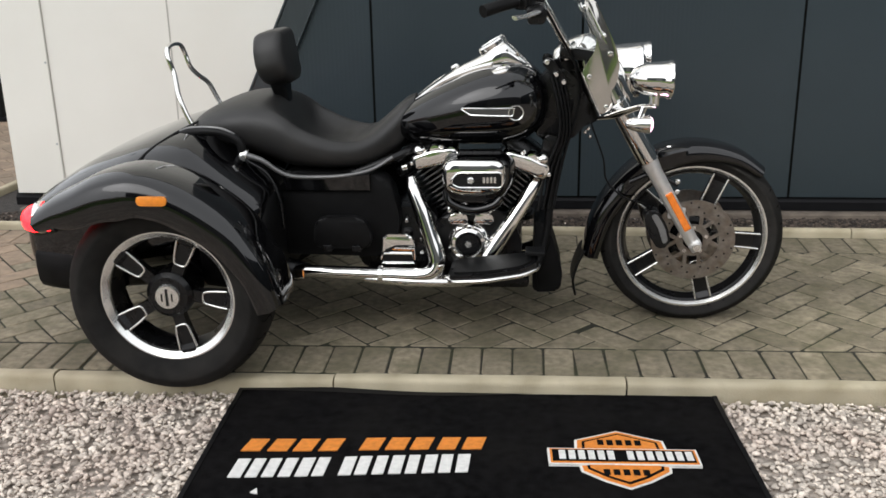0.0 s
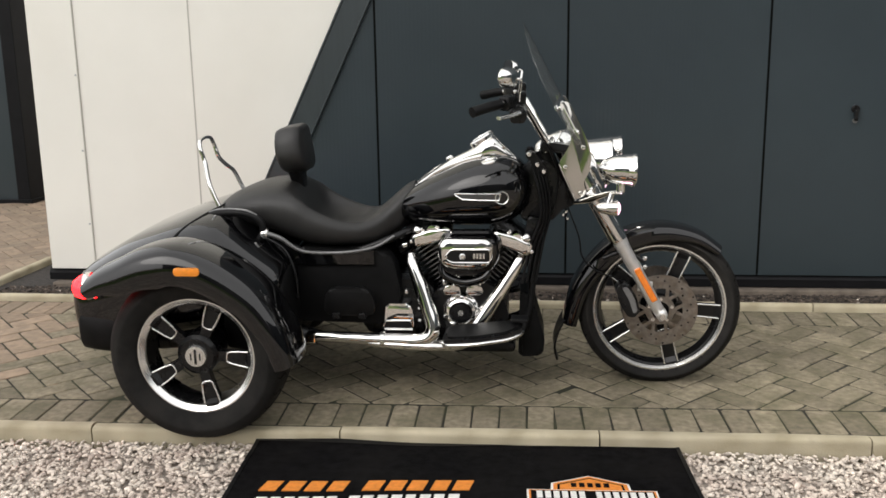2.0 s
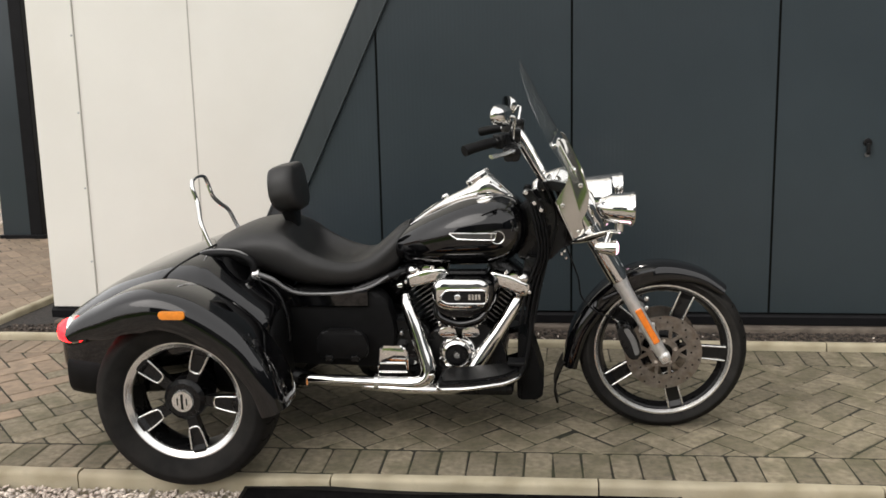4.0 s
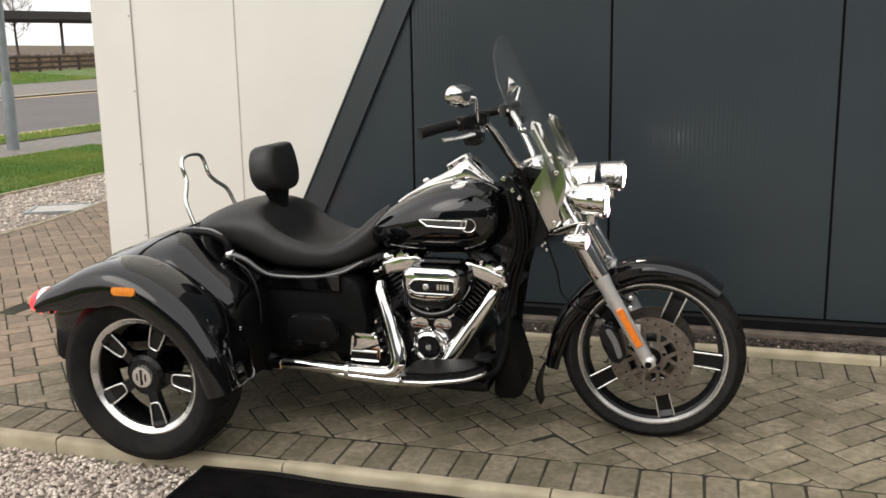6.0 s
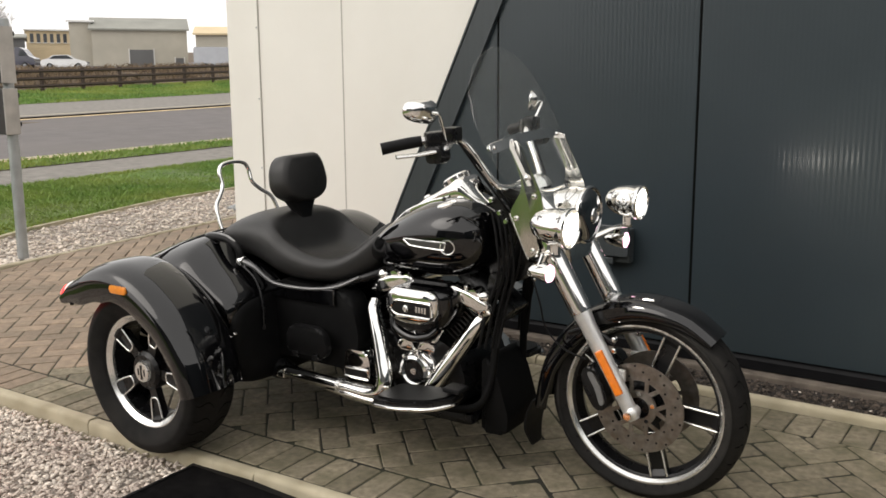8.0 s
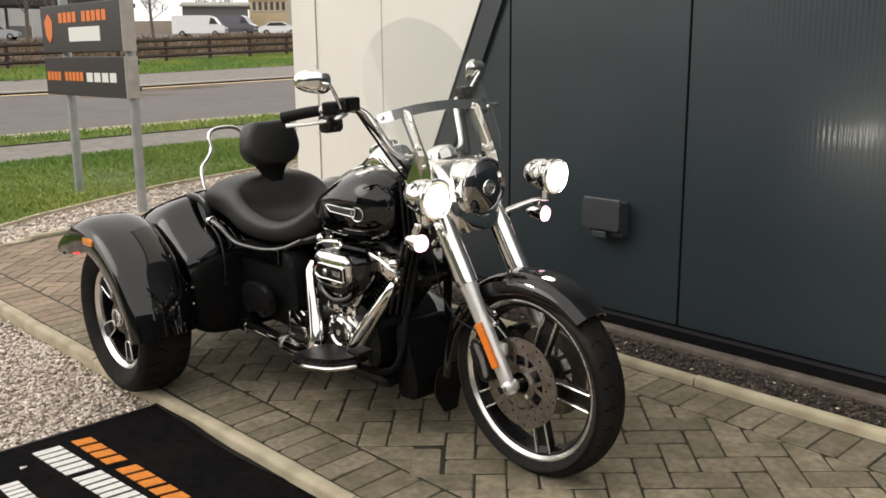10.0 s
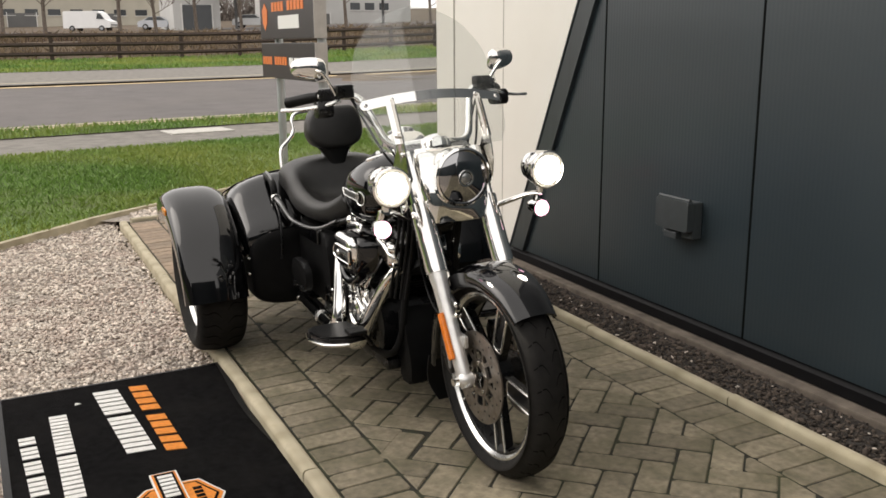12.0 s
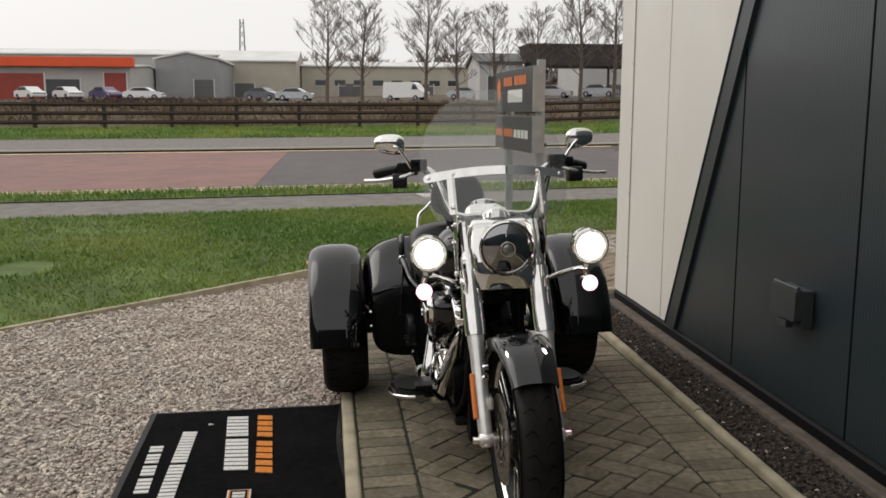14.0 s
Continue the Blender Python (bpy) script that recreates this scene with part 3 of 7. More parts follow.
# turn handle lock
lock = thing("door_lock", "small black turn handle lock on the dark wall", "lock", pose(1.788, WALL - 0.002, 1.02))
part("rose", lathe([(0, -0.002), (0.021, -0.002), (0.021, 0.006), (0.018, 0.009), (0, 0.009)], 20, pose(0, 0, 0.015, 90)), BLACKMETAL, lock)
part("handle", box(-0.008, -0.03, -0.045, 0.008, -0.009, 0.012, bevel=0.004), BLACKMETAL, lock)
part("cylinder", lathe([(0, 0), (0.012, 0), (0.012, 0.012), (0, 0.012)], 16, pose(0, 0, -0.045, 90)), GREYLINE, lock)

# dark clad pier behind the corner
pier = thing("clad_pier", "tall dark clad pier standing on the paving", "pier")
part("shaft", box(-4.93, 7.55, 0.05, -4.64, 8.3, 4.4, bevel=0.01), DARKCLAD, pier)
part("corner_strip", box(-4.645, 7.53, 0.05, -4.52, 8.3, 4.4, bevel=0.008), BLACKSTRIP, pier)
part("foot", box(-4.95, 7.52, 0.03, -4.5, 8.32, 0.1, bevel=0.005), BLACKSTRIP, pier)

# unseen plain walls added behind the camera, to block low sky from reflections
tagged(part("wall_opposite", box(-2.0, -11.3, -0.1, 16.0, -11.0, 4.2), SHEDDARK), "unseen dark wall across the yard, added to block sky", "wall", kind="structure")
tagged(part("wall_east", box(13.0, -11.0, -0.1, 13.3, 14.0, 3.6), SHEDDARK), "unseen dark wall to the east, added to block sky", "wall", kind="structure")
# ---- the trike: x forwards, y to its left, z up, from the ground under the rear axle ----
BIKE = Matrix.Translation((-1.015, 3.247, 0.018)) @ pose(0, 0, 0, 0, 0, 0.9) @ pose(0, 0, 0, 2.0)
trike = thing("motor_trike", "black three-wheeled motorcycle with chrome trim, parked on the paving", "trike", BIKE)


def superring(x, zb, zt, hw, n=28, e=2.6, sag=0.0, y0=0.0):
    """A rounded cross-section of a body at x; sag: how far the middle of the top lies under its shoulders."""
    out = []
    for i in range(n):
        a = 2 * math.pi * i / n
        c, s = math.cos(a), math.sin(a)
        y = hw * math.copysign(abs(c) ** (2 / e), c)
        z = (zt + zb) / 2 + (zt - zb) / 2 * math.copysign(abs(s) ** (2 / e), s)
        if s > 0 and sag:
            z -= sag * max(0.0, 1 - (abs(y) / (0.84 * hw)) ** 3.5)
        out.append((x, y + y0, z))
    return out


def dense(rows, k=3):
    """Rows of numbers, thickened smoothly between the given ones."""
    A = np.array(rows, float)
    tt = np.linspace(0, len(A) - 1, (len(A) - 1) * k + 1)
    out = []
    for q in tt:
        i = min(int(q), len(A) - 2)
        u = q - i
        p0, p1, p2, p3 = A[max(i - 1, 0)], A[i], A[i + 1], A[min(i + 2, len(A) - 1)]
        out.append(0.5 * (2 * p1 + (p2 - p0) * u + (2 * p0 - 5 * p1 + 4 * p2 - p3) * u * u + (3 * p1 - p0 - 3 * p2 + p3) * u ** 3))
    return out


def wheel(name, x, y, z, R, W, rim, ring, side, label, base, disc=None):
    """A tyred cast wheel with five double spokes; side: the way its face looks (-1 right, 1 left, 0 both)."""
    root = new(name)
    root.parent = trike
    root.matrix_basis = pose(x, y, z, 90)          # local z is the axle, pointing to the right
    tagged(root, label)
    h = W / 2
    crown = 0.018 if side else 0.03
    prof = [(rim, -h * 0.62), (rim + 0.012, -h * 0.8), ((rim + R) / 2, -h), (R - 0.04, -h * 0.97), (R - crown, -h * 0.86), (R - 0.005, -h * 0.55), (R, 0),
            (R - 0.005, h * 0.55), (R - crown, h * 0.86), (R - 0.04, h * 0.97), ((rim + R) / 2, h), (rim + 0.012, h * 0.8), (rim, h * 0.62), (rim - 0.006, 0)]
    prof = [tuple(v) for v in dense([(a, b, 0, 0) for a, b in prof], 2)]
    tyre = part("tyre", lathe([(p[0], p[1]) for p in prof], 72, closed=True), RUBBER, root, "black rubber tyre", smooth=50)
    for vert in tyre.data.vertices:              # the loaded tyre flattens where it stands
        if vert.co.y < -z - 0.003:
            vert.co.y = -z - 0.003
    # tread: curved grooves that follow the crown
    zs = [p[1] for p in prof if p[0] > R - 0.06]
    rs = [p[0] for p in prof if p[0] > R - 0.06]
    n = 30
    bm = bmesh.new()
    for i in range(n):
        for s2 in (-1, 1):
            a0 = 2 * math.pi * (i + (0.5 if s2 > 0 else 0)) / n
            rings = []
            for k in range(7):
                u = k / 6
                z = s2 * h * (0.12 + 0.70 * u)
                r = float(np.interp(z, zs, rs))
                a = a0 + 0.13 * u + 0.05 * math.sin(u * 5)
                w = (0.0013 + 0.0009 * math.sin(math.pi * u)) / R
                rings.append([(q * math.cos(a + e), q * math.sin(a + e), z) for q, e in ((r - 0.002, -w), (r - 0.002, w), (r + 0.0006, w), (r + 0.0006, -w))])
            loft(rings, bm)
    tagged(part("tread", bm, GROOVE, root), kind="stuff")
    # rim barrel
    part("rim", lathe([(rim + 0.004, -h * 0.64), (rim - 0.012, -h * 0.55), (rim - 0.02, 0), (rim - 0.012, h * 0.55), (rim + 0.004, h * 0.64), (rim - 0.002, h * 0.64),
                       (rim - 0.02, h * 0.5), (rim - 0.032, 0.0), (rim - 0.02, -h * 0.5), (rim - 0.002, -h * 0.64)], 64, closed=True), BLACKMETAL, root, "black cast rim", smooth=35)
    sides = (1,) if side == -1 else (-1,) if side == 1 else (1, -1)
    for sd in sides:
        f = sd * h * 0.66
        part("rim_ring", lathe([(rim + 0.005, f - sd * 0.002), (rim + 0.004, f + sd * 0.004), (rim - 0.002, f + sd * 0.004), (ring, f - sd * 0.010), (ring - 0.002, f - sd * 0.02), (rim - 0.004, f - sd * 0.02)], 72, closed=True), MACHINED, root, "bright machined rim edge", smooth=30)
    face = h * 0.5 if side else 0.03
    dirs = sides[0]
    for k in range(5):
        a = radians(base + 72 * k)
        # wheel plane: local x is the trike's x, local y is its z
        m = Matrix.Rotation(a, 4, "Z")
        w0, w1 = (R * 0.066, R * 0.09) if side else (R * 0.075, R * 0.085)
        r0, r1 = R * 0.2, (ring + rim) / 2 - 0.002
        z1 = dirs * face
        ze = dirs * (h * 0.66 - 0.002)
        bm = bmesh.new()
        loft([[m @ Vector((r, yy, q)) for yy, q in ((-w, z - dirs * 0.03), (w, z - dirs * 0.03), (w * 0.92, z - dirs * 0.004), (-w * 0.92, z - dirs * 0.004))]
              for r, w, z in ((r0, w0 * 0.95, z1), (ring * 0.55, w0, z1), (ring * 0.9, w1 * 0.9, z1), (ring - 0.006, w1 * 0.86, ze), (r1, w1 * 0.86, ze))], bm)
        part("spoke", bm, BLACKMETAL, root)
        bm = bmesh.new()
        bw = R * 0.0145
        i0, i1 = (R * 0.33, ring - 0.008) if side else (R * 0.3, ring - 0.004)
        pts = [(i1, -w1), ((i0 + i1) / 2, -(w0 + w1) / 2), (i0 + 0.016, -w0), (i0 + 0.005, -w0 * 0.85), (i0, -w0 * 0.45), (i0, w0 * 0.45), (i0 + 0.005, w0 * 0.85), (i0 + 0.016, w0), ((i0 + i1) / 2, (w0 + w1) / 2), (i1, w1)]
        tube([m @ Vector((r, y, z1 - dirs * 0.002 + dirs * 0.006 * (r - i0) / (i1 - i0))) for r, y in pts], bw * 0.85, 8, bm, steps=2)
        part("spoke_edge", bm, MACHINED, root, "bright machined spoke edges", smooth=50)
    part("hub", lathe([(0, -h * 0.8), (R * 0.2, -h * 0.8), (R * 0.23, -face), (R * 0.23, face), (R * 0.19, face + 0.012), (0, face + 0.012)] if dirs > 0 else
                      [(0, h * 0.8), (R * 0.2, h * 0.8), (R * 0.23, face), (R * 0.23, -face), (R * 0.19, -face - 0.012), (0, -face - 0.012)], 36), BLACKMETAL, root, "black hub", smooth=35)
    if side:
        q = dirs * (face + 0.012)
        cap = part("hub_cap", lathe([(R * 0.125, q - dirs * 0.01), (R * 0.125, q + dirs * 0.008), (R * 0.115, q + dirs * 0.013), (0, q + dirs * 0.015)], 36), MACHINED, root, "round silver hub cap", smooth=40)
        bm = bmesh.new()
        zq = q + dirs * 0.0155
        boxes(bm, (-0.004, -R * 0.085, zq - 0.001, 0.004, R * 0.085, zq + 0.0005))
        for sg in (-1, 1):
            boxes(bm, (sg * R * 0.045, -R * 0.04, zq - 0.001, sg * R * 0.045 + sg * 0.004, R * 0.04, zq + 0.0005))
        part("cap_mark", bm, BLACKMETAL, root, "dark plain mark on the cap")
    if disc:
        for sd in sides:
            q = sd * disc[1]
            rd = disc[0]
            bm = bmesh.new()
            lathe([(rd * 0.62, q - 0.0025), (rd, q - 0.0025), (rd, q + 0.0025), (rd * 0.62, q + 0.0025)], 56, closed=True, bm=bm)
            for i in range(6):
                a = 2 * math.pi * i / 6
                mm = Matrix.Rotation(a, 4, "Z")
                for bend in (-0.5, 0.5):
                    m2 = mm @ Matrix.Translation((rd * 0.33, 0, q)) @ Matrix.Rotation(bend, 4, "Z")
                    part("disc_arm", box(0, -rd * 0.045, -0.002, rd * 0.38, rd * 0.045, 0.002, m=m2), STEEL, root)
            part("disc_carrier", lathe([(rd * 0.24, q - 0.004), (rd * 0.4, q - 0.004), (rd * 0.4, q + 0.004), (rd * 0.24, q + 0.004)], 36, closed=True), STEEL, root)
            dk = part("brake_disc", bm, STEEL, root, "drilled steel brake disc with rust bloom")
            bm = bmesh.new()
            for i in range(30):
                a = 2 * math.pi * i / 30
                rr = rd * (0.72 + 0.11 * (i % 3))
                lathe([(0, q + sd * 0.0032), (0.0038, q + sd * 0.0032), (0.0038, q)], 8, Matrix.Translation((rr * math.cos(a), rr * math.sin(a), 0)), bm)
            tagged(part("drillings", bm, BLACKMETAL, root), kind="stuff")
            bm = bmesh.new()
            for i in range(5):
                a = 2 * math.pi * i / 5 + 0.3
                lathe([(0.007, q), (0.007, q + sd * 0.006), (0, q + sd * 0.006)], 8, Matrix.Translation((rd * 0.32 * math.cos(a), rd * 0.32 * math.sin(a), 0)), bm)
            tagged(part("disc_bolts", bm, CHROME, root), kind="stuff")
    return root


REAR_R, FRONT_R = 0.319, 0.320
wheel("rear_wheel", -0.018, -0.556, 0.305, REAR_R, 0.215, 0.210, 0.191, -1, "wide rear wheel with five double spokes", 67)
wheel("rear_wheel", -0.018, 0.556, 0.305, REAR_R, 0.215, 0.210, 0.191, 1, "wide rear wheel with five double spokes", 20)
wheel("front_wheel", 1.671, 0.0, 0.315, FRONT_R, 0.132, 0.2565, 0.242, 0, "tall front wheel with five double spokes", -76, disc=(0.145, 0.07))
part("rear_axle", tube([(-0.018, -0.5, 0.305), (-0.018, 0.5, 0.305)], 0.035, 14, steps=1), BLACKMETAL, trike)


def fender(name, path, y0, halfw, skirt, crown, label, thick=0.006):
    """A mudguard: an arched cross-section swept along a side profile of x, z."""
    P = [Vector((p[0], p[1])) for p in dense([(*p, 0, 0) for p in path], 3)]
    n = len(P)
    rings = []
    for i, p in enumerate(P):
        t = (P[min(i + 1, n - 1)] - P[max(i - 1, 0)]).normalized()
        nn = Vector((-t.y, t.x))
        if nn.dot(p - Vector((sum(q.x for q in P) / n, min(q.y for q in P)))) < 0:
            nn = -nn
        sk = float(np.interp(i / (n - 1), np.linspace(0, 1, len(skirt)), skirt))
        hw = float(np.interp(i / (n - 1), np.linspace(0, 1, len(halfw)), halfw))
        pts = []
        K = 14
        for k in range(K + 1):
            u = -1 + 2 * k / K
            a = abs(u)
            y = math.copysign(hw, u) if a >= 0.72 else u / 0.72 * hw
            d = crown * (a / 0.72) ** 3.2 if a < 0.72 else crown + (sk - crown) * (a - 0.72) / 0.28
            pts.append((y, d))
        outer = [(p.x - nn.x * d, y0 + y, p.y - nn.y * d) for y, d in pts]
        inner = [(p.x - nn.x * (d + thick), y0 + y * (1 - thick / hw), p.y - nn.y * (d + thick)) for y, d in pts]
        rings.append(outer + inner[::-1])
    return part(name, loft(rings), PAINT, trike, label, smooth=55)


RF = [(-0.40, 0.585), (-0.34, 0.625), (-0.27, 0.658), (-0.19, 0.695), (-0.10, 0.716), (-0.02, 0.712), (0.075, 0.68), (0.165, 0.625), (0.24, 0.56), (0.295, 0.48), (0.335, 0.40), (0.36, 0.30)]
for sg in (-1, 1):
    fd = fender("rear_fender", RF, sg * 0.585, [0.115, 0.127, 0.13, 0.13, 0.13, 0.13], [0.055, 0.11, 0.135, 0.12, 0.11, 0.09, 0.07], 0.035, "glossy black flared rear mudguard")
    o = part("side_reflector", prism(rounded([(-0.036, 0.624), (0.054, 0.624), (0.054, 0.652), (-0.036, 0.652)], 0.012), sg * 0.712, sg * 0.722, bevel=0.003), AMBER, fd, "amber side reflector", smooth=40)
    lamp = part("tail_lamp", lathe([(0, -0.02), (0.046, -0.018), (0.054, 0.0), (0.05, 0.022), (0.036, 0.042), (0.018, 0.05), (0, 0.052)], 24, along((-0.392, sg * 0.615, 0.556), (-0.5, sg * 0.635, 0.54)) @ Matrix.Diagonal((1.1, 0.82, 1.0, 1))), REDLENS, fd, "lit red tail lamp", smooth=40)
    part("lamp_rim", lathe([(0.056, -0.02), (0.06, -0.012), (0.06, 0.0), (0.055, 0.004)], 24, along((-0.392, sg * 0.615, 0.556), (-0.5, sg * 0.635, 0.54)) @ Matrix.Diagonal((1.1, 0.82, 1.0, 1))), CHROME, lamp, "thin chrome rim", smooth=40)
    part("lower_moulding", tube([(-0.40, sg * 0.60, 0.55), (-0.36, sg * 0.66, 0.55), (-0.30, sg * 0.70, 0.545)], 0.008, 8), SATIN, fd)

# body between the rear wheels, luggage lid
rows = [(-0.60, 0.30, 0.50, 0.34), (-0.57, 0.26, 0.54, 0.39), (-0.52, 0.24, 0.575, 0.415), (-0.40, 0.235, 0.642, 0.435), (-0.27, 0.25, 0.692, 0.45), (-0.14, 0.27, 0.738, 0.455),
        (-0.03, 0.29, 0.755, 0.452), (0.02, 0.31, 0.738, 0.45), (0.07, 0.33, 0.703, 0.447), (0.12, 0.345, 0.664, 0.443), (0.175, 0.36, 0.622, 0.438), (0.225, 0.40, 0.58, 0.425), (0.24, 0.45, 0.55, 0.39)]
body = part("rear_body", loft([superring(r[0], r[1], r[2], r[3], 40, 3.4) for r in dense(rows, 3)]), PAINT, trike, "glossy black rear body with luggage box", smooth=60)
part("lid_seam", tube([(-0.17, -0.43, 0.655), (-0.14, -0.36, 0.70), (-0.08, -0.26, 0.74), (-0.02, -0.12, 0.765), (0.0, 0, 0.77), (-0.02, 0.12, 0.765), (-0.08, 0.26, 0.74), (-0.14, 0.36, 0.70), (-0.17, 0.43, 0.655)], 0.004, 6), SATIN, body)
part("splash_panel", loft([superring(x, a, b, w, 32, 5) for x, a, b, w in dense([(0.02, 0.22, 0.56, 0.42), (0.15, 0.205, 0.56, 0.425), (0.22, 0.205, 0.555, 0.42), (0.245, 0.22, 0.54, 0.41), (0.255, 0.27, 0.50, 0.38)], 3)]), DEEPBLACK, trike, "black splash panel ahead of the wheels", smooth=60)
part("valance", loft([superring(x, a, b, w, 32, 4) for x, a, b, w in dense([(-0.56, 0.235, 0.40, 0.38), (-0.545, 0.215, 0.42, 0.42), (-0.42, 0.205, 0.42, 0.44), (-0.3, 0.205, 0.4, 0.44)], 2)]), DEEPBLACK, trike, "black plastic rear valance", smooth=50)
for sg in (-1, 1):
    # panels beside the seat and handles for the passenger
    part("side_cover", prism(rounded([(0.21, 0.30), (0.62, 0.29), (0.66, 0.42), (0.62, 0.58), (0.26, 0.60), (0.2, 0.5)], 0.05), sg * 0.1, sg * 0.2, bevel=0.02), DEEPBLACK, trike, smooth=40)
    hdl = part("grab_handle", tube([(-0.075, sg * 0.24, 0.732), (-0.03, sg * 0.25, 0.742), (0.03, sg * 0.262, 0.747), (0.085, sg * 0.265, 0.742), (0.128, sg * 0.265, 0.722), (0.145, sg * 0.265, 0.69), (0.135, sg * 0.265, 0.652), (0.10, sg * 0.265, 0.628)], [0.011, 0.0155, 0.015, 0.0135, 0.0145, 0.0145, 0.0145, 0.012], 14), SATIN, trike, "black moulded grab handle", smooth=50)
    part("inner_web", prism(rounded([(-0.075, 0.724), (0.0, 0.737), (0.028, 0.728), (0.034, 0.69), (0.062, 0.645), (0.105, 0.622), (0.06, 0.60), (0.01, 0.645), (-0.03, 0.70)], 0.012), sg * 0.245, sg * 0.275, bevel=0.008), SATIN, hdl, smooth=50)
    # the highlight along the handle's top is put in as a grey strip
    part("top_strip", tube([(-0.07, sg * 0.24, 0.743), (-0.03, sg * 0.25, 0.7555), (0.03, sg * 0.262, 0.76), (0.085, sg * 0.266, 0.755), (0.124, sg * 0.267, 0.737)], 0.0055, 8), GREYLINE, hdl, "grey strip in place of the highlight on the upper edge")
    part("strut", tube([(0.15, sg * 0.268, 0.655), (0.225, sg * 0.272, 0.605), (0.263, sg * 0.28, 0.52), (0.272, sg * 0.29, 0.42)], 0.0055, 8), BLACKMETAL, trike, "thin black stay", smooth=60)
    for bx, bz in ((0.30, 0.44), (0.285, 0.37)):
        part("bolt", lathe([(0.006, -0.004), (0.006, 0.006), (0.004, 0.008), (0, 0.008)], 8, pose(bx - 0.035, sg * 0.428, bz, 90 if sg < 0 else -90)), CHROME, trike)
    pb = part("passenger_board", prism(rounded([(0.365, 0.345), (0.565, 0.345), (0.562, 0.415), (0.535, 0.455), (0.40, 0.455), (0.372, 0.43)], 0.03), sg * 0.245, sg * 0.275, bevel=0.01), SATIN, trike, "folded black passenger footboard", smooth=40)
    for bx in (0.40, 0.50):
        part("hinge", box(bx, sg * 0.24, 0.335, bx + 0.03, sg * 0.285, 0.358, bevel=0.004), BLACKMETAL, pb)

# seat, pad, trims
seat_rows = [(-0.085, 0.70, 0.728, 0.13, 0.0), (-0.05, 0.68, 0.765, 0.175, -0.004), (0.0, 0.665, 0.797, 0.20, 0.0), (0.08, 0.655, 0.826, 0.222, 0.0), (0.16, 0.64, 0.838, 0.230, 0.002),
             (0.235, 0.61, 0.834, 0.234, 0.008), (0.275, 0.595, 0.818, 0.236, 0.05), (0.315, 0.588, 0.785, 0.234, 0.088), (0.375, 0.585, 0.748, 0.226, 0.082), (0.45, 0.584, 0.717, 0.209, 0.052),
             (0.52, 0.588, 0.710, 0.182, 0.018), (0.58, 0.596, 0.736, 0.15, 0.0), (0.63, 0.62, 0.776, 0.12, -0.004), (0.67, 0.66, 0.812, 0.095, 0.0), (0.70, 0.70, 0.826, 0.07, 0.0)]
seat = part("seat", loft([superring(r[0], r[1], r[2], r[3], 72, 2.7, r[4]) for r in dense(seat_rows, 4)]), LEATHER, trike, "stepped black vinyl seat", smooth=70)
for sg in (-1, 1):
    trim = part("seat_trim", tube([(0.135, sg * 0.262, 0.668), (0.165, sg * 0.262, 0.664), (0.21, sg * 0.255, 0.645), (0.25, sg * 0.245, 0.612), (0.29, sg * 0.236, 0.59), (0.36, sg * 0.226, 0.582), (0.47, sg * 0.215, 0.584), (0.56, sg * 0.19, 0.598), (0.63, sg * 0.15, 0.632)], [0.014, 0.014, 0.0125, 0.0105, 0.010, 0.0095, 0.0095, 0.009, 0.008], 10, flat=0.75), GREYLINE, trike, "satin grey trim strip under the seat", smooth=60)
    part("trim_clip", lathe([(0.019, -0.012), (0.021, -0.008), (0.021, 0.008), (0.019, 0.012)], 16, along((0.15, sg * 0.262, 0.666), (0.25, sg * 0.262, 0.65))), MACHINED, trim, "bright clip", smooth=40)
    part("seat_skirt", prism([(0.13, 0.66), (0.20, 0.64), (0.27, 0.592), (0.33, 0.58), (0.47, 0.58), (0.56, 0.592), (0.56, 0.53), (0.2, 0.53)], sg * 0.19, sg * 0.215, bevel=0.004), PAINT, trike)
pad = new("backrest")
pad.parent = trike
pad.matrix_basis = pose(0.213, 0, 0.956, 0, -9)
tagged(pad, "padded black driver backrest on a post")
rings = []
for k, (x, sc) in enumerate([(-0.05, 0.80), (-0.044, 0.92), (-0.03, 0.985), (0.0, 1.0), (0.03, 0.99), (0.046, 0.93), (0.054, 0.80)]):
    o = rounded([(-0.128, -0.022), (-0.108, -0.066), (-0.055, -0.094), (0.055, -0.094), (0.108, -0.066), (0.128, -0.022), (0.118, 0.045), (0.088, 0.092), (-0.088, 0.092), (-0.118, 0.045)], 0.04, 5)
    rings.append([(x + 0.012 * (1 - (p[0] / 0.13) ** 2), p[0] * sc, p[1] * sc) for p in o])
part("pad", loft(rings), LEATHER, pad, smooth=60)
part("pad_neck", loft([[(x * 0.022 * q - 0.004, y * w, z) for x, y in rounded([(-1, -1), (1, -1), (1, 1), (-1, 1)], 0.6, 4)] for z, w, q in ((-0.06, 0.085, 0.9), (-0.082, 0.076, 1.15), (-0.10, 0.062, 1.2), (-0.12, 0.048, 1.15), (-0.14, 0.04, 1.05), (-0.165, 0.0365, 1.0), (-0.21, 0.036, 1.0))]), SATIN, pad, "black backrest post", smooth=60)
part("stem", prism(rounded([(-0.016, -0.24), (0.016, -0.24), (0.018, -0.15), (-0.018, -0.15)], 0.006), -0.024, 0.024, bevel=0.005), SATIN, pad, "black backrest post foot", smooth=40)
sis = [(-0.045, -0.168, 0.735), (-0.07, -0.165, 0.79), (-0.092, -0.153, 0.845), (-0.112, -0.112, 0.88), (-0.128, -0.082, 0.915), (-0.143, -0.08, 0.965), (-0.149, -0.06, 0.995), (-0.151, 0, 1.004)]
